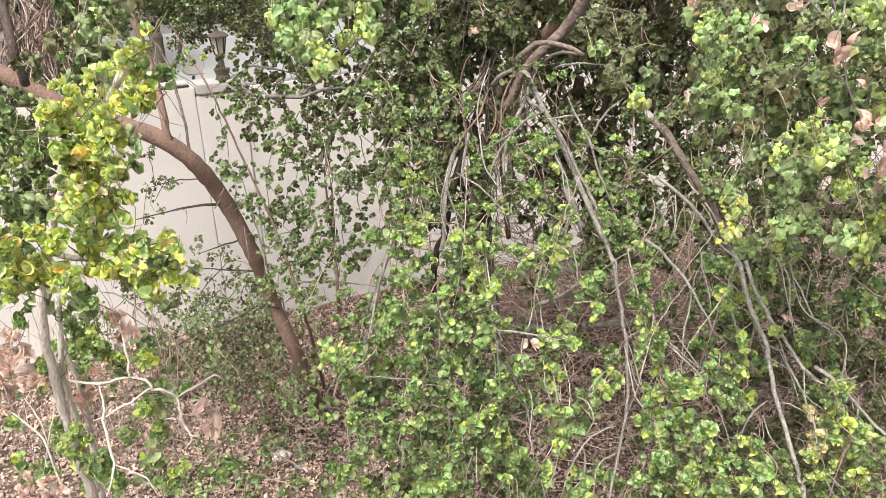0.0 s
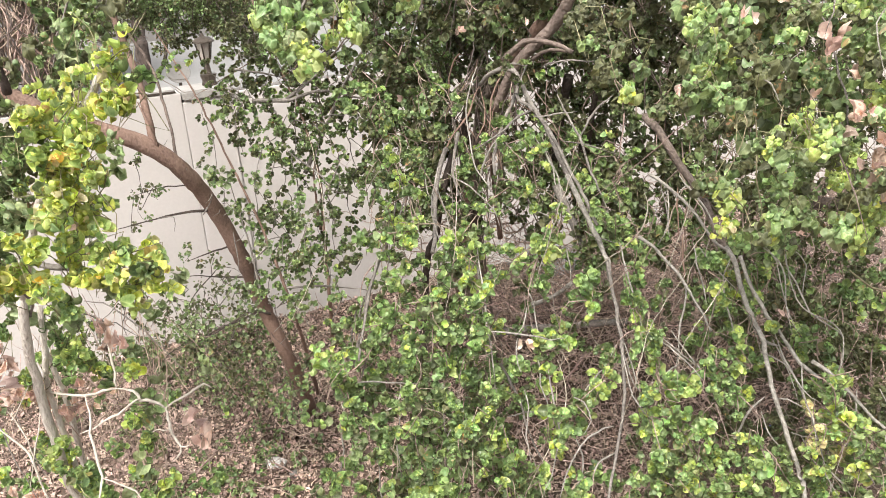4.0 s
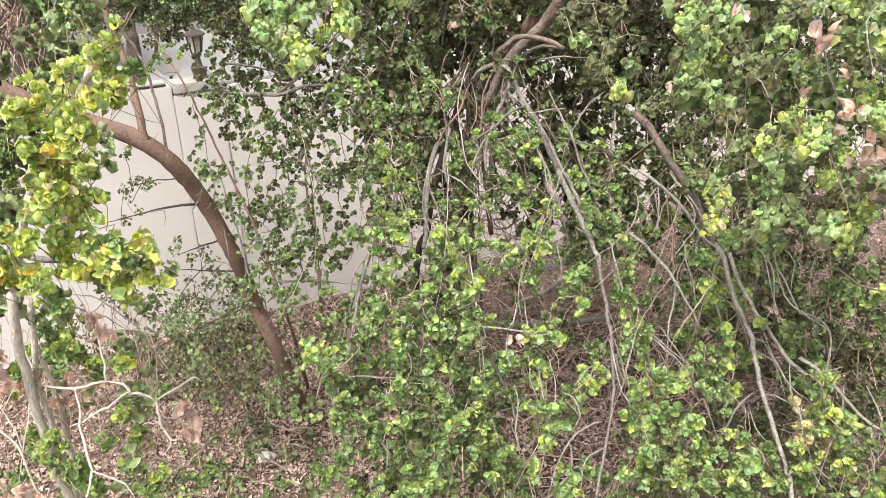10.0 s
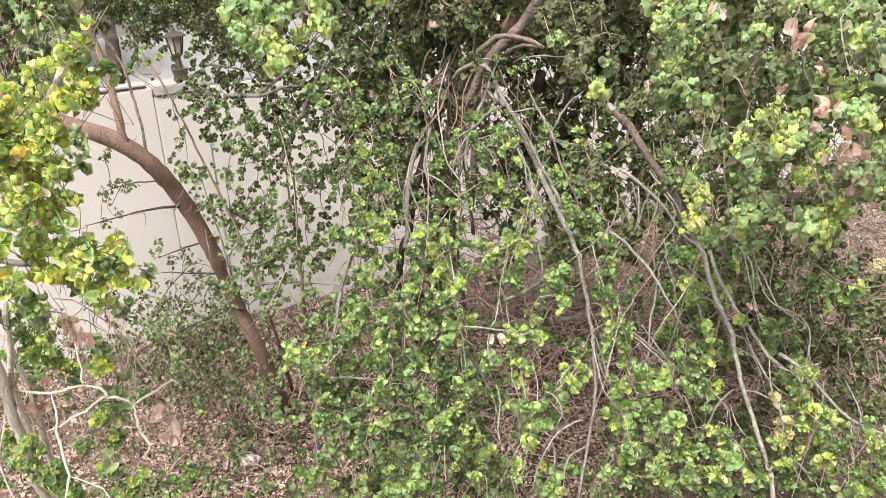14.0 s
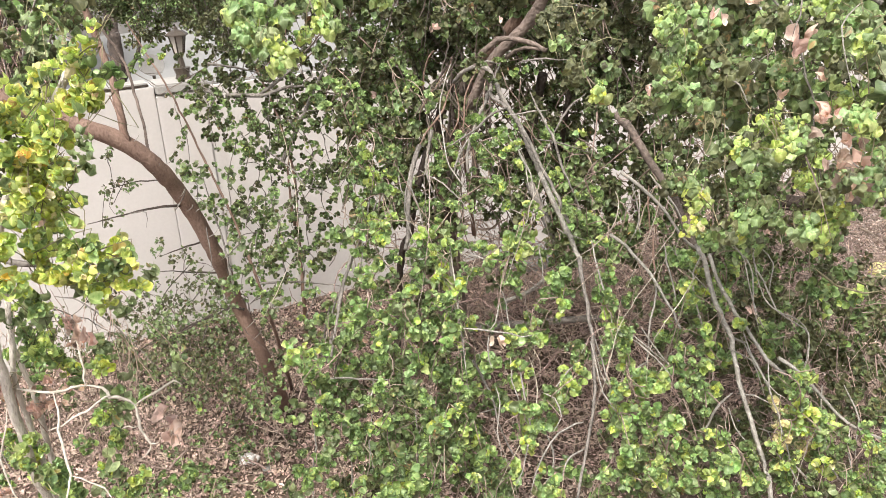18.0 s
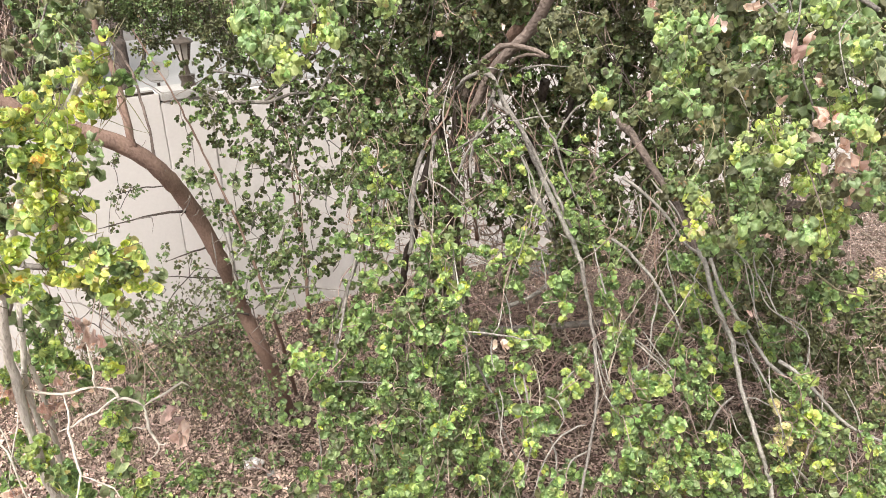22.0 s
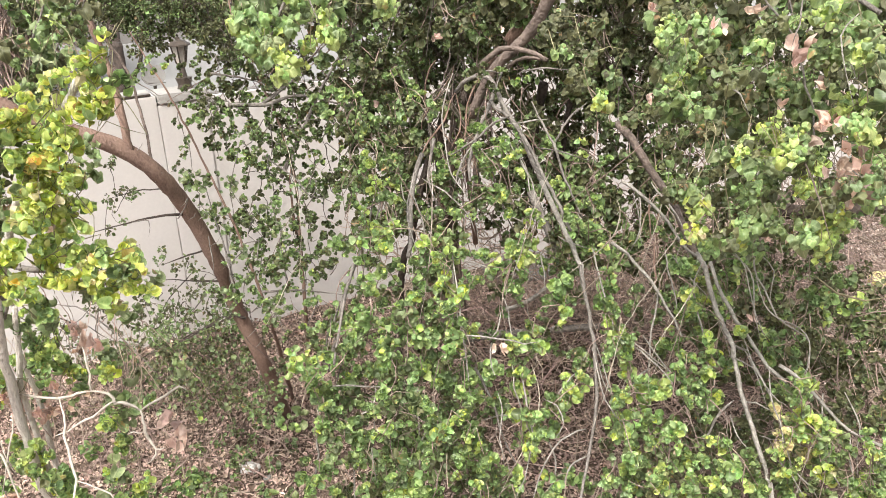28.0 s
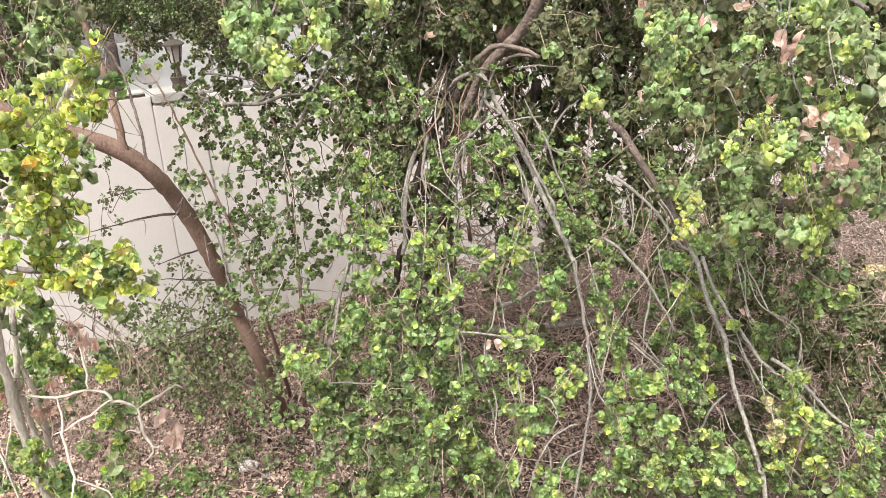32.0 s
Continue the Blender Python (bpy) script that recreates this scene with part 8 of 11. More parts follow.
bare_leaves.cluster(0.617, 2.056, 1.500, 0.031, "P", 0.03)
bare_leaves.cluster(0.644, 1.968, 1.518, 0.031, "M", 0.03)
bare_leaves.cluster(0.705, 2.114, 1.394, 0.036, "M", 0.03)
bare_leaves.cluster(0.740, 2.078, 1.516, 0.036, "M", 0.03)
bare_leaves.cluster(0.743, 1.950, 1.429, 0.030, "M", 0.03)
bare_leaves.cluster(0.809, 2.095, 1.500, 0.044, "M", 0.03)
bare_leaves.cluster(0.908, 2.197, 1.252, 0.032, "Y", 0.03)
bare_leaves.cluster(0.896, 2.130, 1.399, 0.034, "M", 0.03)
bare_leaves.cluster(0.941, 2.138, 1.254, 0.042, "Y", 0.03)
bare_leaves.cluster(1.003, 2.198, 1.200, 0.040, "M", 0.03)
bare_leaves.cluster(1.009, 2.185, 1.450, 0.042, "B", 0.03)
bare_leaves.cluster(1.054, 2.151, 1.200, 0.040, "M", 0.03)
bare_leaves.cluster(1.158, 2.198, 1.308, 0.039, "B", 0.03)
bare_leaves.cluster(1.107, 2.137, 1.473, 0.041, "M", 0.03)
bare_leaves.cluster(1.117, 2.034, 1.347, 0.038, "M", 0.03)
bare_leaves.cluster(1.147, 2.053, 1.505, 0.031, "M", 0.03)
bare_leaves.cluster(1.128, 1.966, 1.456, 0.035, "M", 0.03)
bare_leaves.cluster(1.251, 2.113, 1.412, 0.036, "Y", 0.03)
bare_leaves.cluster(1.329, 2.152, 1.228, 0.038, "P", 0.03)
bare_leaves.cluster(1.265, 2.018, 1.390, 0.032, "Y", 0.03)
bare_leaves.cluster(1.392, 2.176, 1.374, 0.038, "Y", 0.03)
bare_leaves.cluster(1.423, 2.164, 1.331, 0.041, "B", 0.03)
bare_leaves.cluster(1.361, 1.964, 1.314, 0.040, "B", 0.03)
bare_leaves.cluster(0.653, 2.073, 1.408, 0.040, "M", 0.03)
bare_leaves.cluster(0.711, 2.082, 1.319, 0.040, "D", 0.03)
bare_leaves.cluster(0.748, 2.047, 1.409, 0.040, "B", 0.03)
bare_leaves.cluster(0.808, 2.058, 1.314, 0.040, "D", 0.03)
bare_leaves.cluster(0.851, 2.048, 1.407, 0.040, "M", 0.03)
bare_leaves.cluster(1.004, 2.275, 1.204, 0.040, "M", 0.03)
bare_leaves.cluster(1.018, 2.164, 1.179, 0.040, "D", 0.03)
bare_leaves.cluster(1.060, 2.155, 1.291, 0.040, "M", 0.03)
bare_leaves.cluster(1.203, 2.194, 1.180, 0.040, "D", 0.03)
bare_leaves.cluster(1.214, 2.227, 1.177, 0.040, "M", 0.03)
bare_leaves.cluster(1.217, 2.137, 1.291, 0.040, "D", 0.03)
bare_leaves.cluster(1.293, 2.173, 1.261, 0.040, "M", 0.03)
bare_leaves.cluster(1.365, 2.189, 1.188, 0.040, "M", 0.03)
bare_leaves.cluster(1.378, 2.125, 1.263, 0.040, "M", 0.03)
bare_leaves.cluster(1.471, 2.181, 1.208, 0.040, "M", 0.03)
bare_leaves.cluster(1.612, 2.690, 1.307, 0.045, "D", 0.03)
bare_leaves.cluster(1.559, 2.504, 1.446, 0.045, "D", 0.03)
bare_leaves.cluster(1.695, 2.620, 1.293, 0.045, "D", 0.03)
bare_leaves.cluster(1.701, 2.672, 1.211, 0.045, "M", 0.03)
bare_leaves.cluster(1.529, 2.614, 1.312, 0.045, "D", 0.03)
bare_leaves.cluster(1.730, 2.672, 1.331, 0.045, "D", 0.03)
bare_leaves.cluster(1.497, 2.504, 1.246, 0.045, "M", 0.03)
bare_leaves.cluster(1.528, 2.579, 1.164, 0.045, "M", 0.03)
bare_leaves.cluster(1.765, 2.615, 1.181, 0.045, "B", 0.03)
# dark fill behind the branches, with the shade put into the leaf colour
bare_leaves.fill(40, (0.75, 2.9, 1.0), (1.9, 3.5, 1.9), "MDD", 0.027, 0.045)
hanging_stems(bare, 70, 0.81, 1.20, 3.20, 3.50, 1.24, 1.62, TWIG_TAN, 0.0015, 0.22)
hanging_stems(bare, 90, 1.52, 2.20, 3.10, 3.50, 1.03, 1.53, TWIG_TAN, 0.0015, 0.22)
hanging_stems(bare, 50, 0.69, 0.94, 3.00, 3.30, 0.96, 1.27, TWIG_TAN, 0.0015, 0.22)
hanging_stems(bare, 14, 0.7, 1.5, 2.0, 2.8, 1.2, 2.3, TWIG_PALE, 0.0020, 0.16)
bare_leaves.twigs(TWIG_DRY, 0.0016, 0.20, 1)
bare_leaves.grow(300)
dead_leaf(bare, 0.844, 2.274, 1.720, 0.049)
dead_leaf(bare, 0.855, 2.253, 1.722, 0.042)
dead_leaf(bare, 1.014, 2.248, 1.930, 0.031)
dead_leaf(bare, 0.994, 2.228, 1.935, 0.026)
dead_leaf(bare, 1.033, 2.237, 2.182, 0.027)
dead_leaf(bare, 1.015, 2.218, 2.185, 0.023)
dead_leaf(bare, 1.069, 2.240, 2.189, 0.029)
dead_leaf(bare, 1.050, 2.221, 2.192, 0.025)

# ---- the climber hanging at the edge, with larger leaves ----
climber = thing("hanging_climber", (2.29, 3.70, 0.00), "hanging climber with large green leaves and dead brown ones", "climber")

stem("branch", climber, BARK_PALE, 0.0040, 0.0010, (0.819, 2.097, 2.654), (0.859, 2.084, 2.619), (0.878, 2.066, 2.572))
stem("branch", climber, BARK_PALE, 0.0030, 0.0008, (0.888, 2.144, 2.635), (0.933, 2.156, 2.667), (0.971, 2.163, 2.685))
stem("branch", climber, BARK_GREY, 0.0042, 0.0013, (0.929, 2.176, 2.859), (0.968, 2.155, 2.805), (1.008, 2.134, 2.750), (1.019, 2.114, 2.697))
stem("branch", climber, BARK_GREY, 0.0034, 0.0009, (0.992, 2.071, 2.863), (0.975, 2.042, 2.789), (0.952, 2.023, 2.740))
stem("branch", climber, TWIG_GREEN, 0.0028, 0.0010, (0.815, 2.072, 2.588), (0.813, 2.037, 2.496), (0.805, 2.002, 2.404), (0.812, 1.956, 2.285))
stem("branch", climber, TWIG_GREEN, 0.0028, 0.0010, (0.885, 2.066, 2.572), (0.875, 2.015, 2.440), (0.870, 1.965, 2.309), (0.858, 1.930, 2.217))
stem("branch", climber, BARK_BROWN, 0.0034, 0.0009, (0.935, 1.954, 2.559), (0.945, 1.869, 2.477), (0.947, 1.821, 2.437), (0.953, 1.779, 2.383), (0.968, 1.751, 2.311))
stem("branch", climber, BARK_GREY, 0.0040, 0.0011, (0.865, 2.352, 2.480), (0.893, 2.323, 2.404), (0.912, 2.288, 2.312))
stem("branch", climber, BARK_GREY, 0.0044, 0.0013, (1.047, 2.278, 2.847), (1.078, 2.188, 2.611), (1.085, 2.135, 2.472), (1.101, 2.092, 2.361), (1.087, 2.045, 2.237))
stem("branch", climber, BARK_PALE, 0.0026, 0.0007, (1.067, 1.946, 2.819), (1.020, 1.929, 2.773), (1.028, 1.897, 2.690), (1.042, 1.865, 2.605))
stem("branch", climber, BARK_PALE, 0.0028, 0.0007, (1.152, 2.000, 2.692), (1.117, 1.992, 2.669), (1.088, 1.984, 2.646))
stem("branch", climber, BARK_PALE, 0.0028, 0.0007, (1.069, 2.022, 2.741), (1.092, 2.006, 2.702), (1.102, 1.988, 2.657), (1.154, 1.977, 2.633))
stem("branch", climber, BARK_PALE, 0.0028, 0.0007, (1.073, 1.911, 2.458), (1.099, 1.902, 2.438), (1.131, 1.895, 2.424))
stem("branch", climber, BARK_GREY, 0.0188, 0.0059, (0.675, 3.686, 2.885), (0.858, 3.212, 3.045), (0.966, 2.666, 3.018), (1.050, 2.300, 2.902), (1.073, 2.074, 2.872), (1.148, 1.997, 2.810))
climber_leaves = Plant(climber, "drape", 16, 1.3, 0.95, "droop")
climber_leaves.cluster(0.913, 2.019, 2.562, 0.026, "Y", 0.019)
climber_leaves.cluster(0.958, 2.044, 2.511, 0.026, "Y", 0.019)
climber_leaves.cluster(0.934, 1.936, 2.542, 0.026, "Y", 0.019)
climber_leaves.cluster(1.028, 2.070, 2.424, 0.026, "L", 0.019)
climber_leaves.cluster(1.025, 1.979, 2.458, 0.026, "Y", 0.019)
climber_leaves.cluster(0.973, 1.942, 2.419, 0.026, "Y", 0.019)
climber_leaves.cluster(0.811, 1.944, 2.503, 0.026, "Y", 0.019)
climber_leaves.cluster(0.859, 1.975, 2.408, 0.026, "L", 0.019)
climber_leaves.cluster(0.810, 1.931, 2.316, 0.026, "Y", 0.019)
climber_leaves.cluster(0.848, 1.984, 2.269, 0.026, "Y", 0.019)
climber_leaves.cluster(1.058, 1.986, 2.315, 0.026, "L", 0.019)
climber_leaves.cluster(1.094, 2.025, 2.257, 0.026, "Y", 0.019)
climber_leaves.cluster(1.068, 1.995, 2.223, 0.026, "Y", 0.019)
climber_leaves.cluster(1.161, 2.070, 2.268, 0.026, "Y", 0.019)
climber_leaves.cluster(1.154, 2.025, 2.506, 0.026, "L", 0.019)
climber_leaves.cluster(1.136, 1.971, 2.497, 0.026, "Y", 0.019)
climber_leaves.cluster(1.138, 2.060, 2.537, 0.026, "Y", 0.019)
climber_leaves.cluster(0.865, 2.032, 2.516, 0.026, "Y", 0.019)
climber_leaves.cluster(0.923, 2.075, 2.469, 0.026, "Y", 0.019)
climber_leaves.cluster(1.105, 2.037, 2.333, 0.026, "Y", 0.019)
climber_leaves.cluster(0.987, 1.950, 2.270, 0.022, "P", 0.026)
climber_leaves.cluster(0.881, 1.950, 2.359, 0.022, "P", 0.026)
climber_leaves.cluster(0.766, 1.950, 2.513, 0.022, "P", 0.026)
climber_leaves.cluster(0.901, 1.950, 2.475, 0.022, "P", 0.026)
climber_leaves.cluster(0.870, 1.950, 2.385, 0.022, "P", 0.026)
climber_leaves.cluster(1.049, 1.950, 2.564, 0.022, "P", 0.026)
climber_leaves.cluster(1.113, 1.950, 2.720, 0.022, "P", 0.026)
climber_leaves.cluster(1.128, 1.950, 2.757, 0.022, "P", 0.026)
climber_leaves.cluster(1.089, 1.950, 2.747, 0.022, "P", 0.026)
climber_leaves.cluster(1.131, 1.950, 2.679, 0.022, "P", 0.026)
climber_leaves.cluster(1.054, 1.950, 2.762, 0.022, "P", 0.026)
climber_leaves.cluster(1.098, 1.950, 2.785, 0.022, "P", 0.026)
climber_leaves.cluster(0.702, 2.202, 2.779, 0.036, "Y", 0.020)
climber_leaves.cluster(0.655, 1.995, 2.816, 0.030, "B", 0.020)
climber_leaves.cluster(0.793, 2.265, 2.818, 0.031, "D", 0.020)
climber_leaves.cluster(0.728, 2.035, 2.809, 0.025, "B", 0.022)
climber_leaves.cluster(0.693, 2.077, 2.753, 0.035, "B", 0.020)
climber_leaves.cluster(0.664, 2.101, 2.772, 0.032, "B", 0.020)
climber_leaves.cluster(0.668, 2.059, 2.723, 0.034, "M", 0.020)
climber_leaves.cluster(0.752, 2.205, 2.705, 0.037, "B", 0.020)
climber_leaves.cluster(0.801, 2.258, 2.688, 0.035, "Y", 0.020)
climber_leaves.cluster(0.848, 2.329, 2.647, 0.026, "B", 0.022)
climber_leaves.cluster(0.740, 2.021, 2.777, 0.031, "M", 0.022)
climber_leaves.cluster(0.797, 2.110, 2.716, 0.035, "D", 0.022)
climber_leaves.cluster(0.910, 2.309, 2.690, 0.042, "P", 0.022)
climber_leaves.cluster(0.941, 2.311, 2.703, 0.039, "M", 0.022)
climber_leaves.cluster(0.868, 2.032, 2.743, 0.034, "B", 0.022)
climber_leaves.cluster(0.949, 2.265, 2.738, 0.035, "B", 0.022)
climber_leaves.cluster(0.917, 2.239, 2.655, 0.038, "M", 0.022)
climber_leaves.cluster(0.777, 1.994, 2.687, 0.031, "D", 0.022)
climber_leaves.cluster(0.856, 2.224, 2.601, 0.038, "D", 0.022)
climber_leaves.cluster(0.796, 2.145, 2.618, 0.033, "D", 0.022)
climber_leaves.cluster(0.698, 1.988, 2.639, 0.034, "B", 0.020)
climber_leaves.cluster(0.697, 1.905, 2.635, 0.030, "M", 0.022)
climber_leaves.cluster(0.614, 1.936, 2.666, 0.027, "M", 0.020)
climber_leaves.cluster(0.609, 2.001, 2.614, 0.026, "D", 0.020)
climber_leaves.cluster(0.627, 2.258, 2.545, 0.023, "D", 0.020)
climber_leaves.cluster(0.909, 2.240, 2.580, 0.041, "B", 0.022)
climber_leaves.cluster(0.929, 2.207, 2.555, 0.035, "M", 0.022)
climber_leaves.cluster(0.995, 2.265, 2.586, 0.035, "M", 0.022)
climber_leaves.cluster(0.997, 2.247, 2.635, 0.035, "B", 0.022)
climber_leaves.cluster(0.984, 2.115, 2.635, 0.039, "M", 0.022)
climber_leaves.cluster(1.105, 2.300, 2.566, 0.043, "D", 0.022)
climber_leaves.cluster(1.005, 2.199, 2.515, 0.038, "D", 0.022)
climber_leaves.cluster(0.979, 2.231, 2.748, 0.028, "M", 0.022)
climber_leaves.cluster(0.918, 2.067, 2.789, 0.031, "D", 0.022)
climber_leaves.cluster(1.023, 2.178, 2.786, 0.036, "B", 0.022)
climber_leaves.cluster(1.102, 2.288, 2.800, 0.044, "M", 0.022)
climber_leaves.cluster(1.002, 1.973, 2.832, 0.035, "Y", 0.022)
climber_leaves.cluster(1.066, 2.116, 2.777, 0.038, "D", 0.022)
climber_leaves.cluster(1.192, 2.275, 2.695, 0.044, "B", 0.022)
climber_leaves.cluster(1.037, 1.951, 2.680, 0.036, "D", 0.022)
climber_leaves.cluster(1.018, 2.006, 2.732, 0.034, "M", 0.022)
climber_leaves.cluster(1.007, 2.147, 2.488, 0.031, "B", 0.022)
climber_leaves.cluster(0.946, 1.945, 2.539, 0.028, "B", 0.022)
climber_leaves.cluster(0.866, 2.037, 2.500, 0.033, "D", 0.022)
climber_leaves.cluster(0.923, 2.221, 2.428, 0.036, "Y", 0.022)
climber_leaves.cluster(0.831, 2.087, 2.475, 0.036, "M", 0.022)
climber_leaves.cluster(0.816, 1.880, 2.508, 0.027, "M", 0.022)
climber_leaves.cluster(0.892, 2.166, 2.366, 0.035, "M", 0.022)
climber_leaves.cluster(0.836, 1.927, 2.425, 0.031, "B", 0.022)
climber_leaves.cluster(0.824, 1.956, 2.460, 0.029, "D", 0.022)
climber_leaves.cluster(0.877, 1.846, 2.527, 0.027, "Y", 0.022)
climber_leaves.cluster(0.935, 1.885, 2.514, 0.030, "M", 0.022)
climber_leaves.cluster(1.105, 2.145, 2.415, 0.031, "B", 0.022)
climber_leaves.cluster(0.936, 1.935, 2.473, 0.028, "D", 0.022)
climber_leaves.cluster(0.912, 1.965, 2.438, 0.029, "M", 0.022)
climber_leaves.cluster(1.005, 1.979, 2.415, 0.029, "Y", 0.022)
climber_leaves.cluster(0.990, 1.837, 2.416, 0.030, "D", 0.022)
climber_leaves.cluster(1.104, 2.041, 2.315, 0.031, "M", 0.022)
climber_leaves.cluster(1.045, 2.030, 2.276, 0.037, "Y", 0.022)
climber_leaves.cluster(0.930, 1.826, 2.334, 0.030, "B", 0.022)
climber_leaves.cluster(1.062, 1.967, 2.252, 0.030, "Y", 0.022)
climber_leaves.cluster(1.141, 2.157, 2.234, 0.032, "M", 0.022)
climber_leaves.cluster(1.106, 2.004, 2.220, 0.027, "M", 0.022)
climber_leaves.cluster(0.937, 2.060, 2.318, 0.040, "B", 0.022)
climber_leaves.cluster(0.875, 1.950, 2.336, 0.032, "B", 0.022)
climber_leaves.cluster(0.918, 1.947, 2.320, 0.029, "M", 0.022)
climber_leaves.cluster(0.822, 1.921, 2.334, 0.029, "B", 0.022)
climber_leaves.cluster(0.742, 1.818, 2.340, 0.028, "D", 0.022)
climber_leaves.cluster(0.739, 2.005, 2.362, 0.033, "L", 0.022)
climber_leaves.cluster(0.653, 1.853, 2.457, 0.033, "M", 0.020)
climber_leaves.cluster(0.639, 1.889, 2.447, 0.033, "D", 0.020)
climber_leaves.cluster(0.732, 2.012, 2.285, 0.030, "L", 0.020)
climber_leaves.cluster(0.812, 2.097, 2.217, 0.032, "B", 0.022)
climber_leaves.cluster(0.711, 2.220, 2.487, 0.026, "D", 0.020)
climber_leaves.cluster(0.702, 2.094, 2.473, 0.024, "D", 0.020)
climber_leaves.cluster(0.778, 2.039, 2.555, 0.029, "D", 0.022)
climber_leaves.cluster(0.788, 2.269, 2.487, 0.029, "D", 0.020)
climber_leaves.cluster(0.784, 2.069, 2.430, 0.030, "D", 0.022)
climber_leaves.cluster(0.863, 2.182, 2.331, 0.032, "D", 0.022)
climber_leaves.cluster(0.769, 2.313, 2.636, 0.033, "Y", 0.020)
climber_leaves.cluster(0.922, 2.068, 2.206, 0.028, "M", 0.022)
climber_leaves.cluster(0.919, 2.030, 2.375, 0.027, "D", 0.022)
climber_leaves.cluster(0.448, 1.968, 2.760, 0.022, "D", 0.020)
climber_leaves.cluster(0.442, 2.027, 2.712, 0.023, "D", 0.020)
climber_leaves.cluster(0.457, 2.158, 2.663, 0.021, "D", 0.020)
climber_leaves.cluster(0.527, 2.262, 2.803, 0.028, "D", 0.020)
climber_leaves.cluster(0.437, 2.255, 2.823, 0.022, "D", 0.020)
climber_leaves.cluster(0.376, 2.116, 2.812, 0.023, "D", 0.020)
climber_leaves.cluster(0.383, 1.968, 2.776, 0.022, "M", 0.020)
climber_leaves.cluster(0.467, 2.289, 2.767, 0.022, "D", 0.020)
climber_leaves.cluster(0.461, 1.899, 2.668, 0.022, "Y", 0.020)
climber_leaves.cluster(0.510, 1.997, 2.700, 0.020, "M", 0.020)
climber_leaves.cluster(1.087, 2.014, 2.779, 0.039, "B", 0.022)
climber_leaves.cluster(1.275, 2.238, 2.746, 0.044, "B", 0.022)
climber_leaves.cluster(1.064, 2.036, 2.726, 0.037, "Y", 0.022)
climber_leaves.cluster(1.057, 1.898, 2.743, 0.034, "Y", 0.022)
climber_leaves.cluster(1.136, 2.140, 2.674, 0.039, "P", 0.030)
climber_leaves.cluster(1.078, 1.983, 2.613, 0.037, "Y", 0.022)
climber_leaves.cluster(1.128, 1.972, 2.605, 0.031, "Y", 0.022)
climber_leaves.cluster(1.286, 2.215, 2.632, 0.041, "D", 0.022)
climber_leaves.cluster(1.045, 1.814, 2.589, 0.029, "Y", 0.022)
climber_leaves.cluster(1.121, 1.905, 2.538, 0.033, "B", 0.022)
climber_leaves.cluster(1.224, 2.045, 2.449, 0.033, "B", 0.022)
climber_leaves.cluster(1.237, 2.166, 2.449, 0.035, "M", 0.022)
climber_leaves.cluster(1.123, 1.910, 2.392, 0.034, "B", 0.022)
climber_leaves.cluster(1.187, 1.951, 2.390, 0.035, "M", 0.022)
climber_leaves.cluster(1.015, 1.800, 2.459, 0.027, "D", 0.022)
climber_leaves.cluster(1.328, 2.236, 2.685, 0.047, "P", 0.030)
climber_leaves.cluster(1.127, 1.841, 2.660, 0.039, "P", 0.030)
climber_leaves.cluster(1.130, 1.847, 2.570, 0.035, "D", 0.022)
climber_leaves.cluster(1.301, 2.078, 2.405, 0.040, "D", 0.022)
climber_leaves.cluster(1.091, 1.758, 2.401, 0.029, "M", 0.022)
climber_leaves.cluster(1.123, 1.989, 2.609, 0.031, "D", 0.022)
climber_leaves.cluster(1.014, 1.830, 2.595, 0.029, "B", 0.022)
climber_leaves.cluster(1.099, 1.848, 2.467, 0.027, "M", 0.022)
climber_leaves.cluster(1.024, 1.957, 2.356, 0.026, "D", 0.022)
climber_leaves.cluster(1.084, 1.954, 2.323, 0.032, "Y", 0.022)
climber_leaves.cluster(1.083, 1.999, 2.271, 0.030, "Y", 0.022)
climber_leaves.cluster(1.090, 2.045, 2.215, 0.028, "D", 0.022)
climber_leaves.fill(40, (0.75, 2.1, 2.5), (1.5, 2.6, 3.1), "MMD", 0.036, 0.06)
hanging_stems(climber, 16, 0.75, 1.5, 2.1, 2.7, 2.1, 2.6, TWIG_DRY, 0.0020, 0.2)
climber_leaves.twigs(TWIG_GREEN, 0.0011, 0.22)
climber_leaves.grow(300)
dead_leaf(climber, 0.992, 1.950, 2.544, 0.045)
dead_leaf(climber, 1.098, 1.950, 2.481, 0.055)
dead_leaf(climber, 1.065, 1.950, 2.439, 0.042)
dead_leaf(climber, 1.083, 1.950, 2.404, 0.040)
dead_leaf(climber, 1.097, 1.950, 2.373, 0.036)
dead_leaf(climber, 1.066, 1.950, 2.521, 0.036)
dead_leaf(climber, 0.993, 1.950, 2.574, 0.036)
dead_leaf(climber, 1.107, 1.950, 2.454, 0.045)
dead_leaf(climber, 0.708, 2.381, 2.835, 0.037)
dead_leaf(climber, 0.716, 2.359, 2.830, 0.031)
dead_leaf(climber, 0.810, 2.154, 2.802, 0.043)
dead_leaf(climber, 0.819, 2.134, 2.796, 0.037)
dead_leaf(climber, 0.888, 2.166, 2.832, 0.039)
dead_leaf(climber, 0.895, 2.146, 2.827, 0.034)
dead_leaf(climber, 1.001, 2.117, 2.761, 0.061)
dead_leaf(climber, 1.015, 2.096, 2.752, 0.052)
dead_leaf(climber, 0.982, 2.099, 2.715, 0.049)
dead_leaf(climber, 0.992, 2.079, 2.709, 0.042)
dead_leaf(climber, 1.011, 1.997, 2.670, 0.041)
dead_leaf(climber, 1.018, 1.978, 2.666, 0.035)
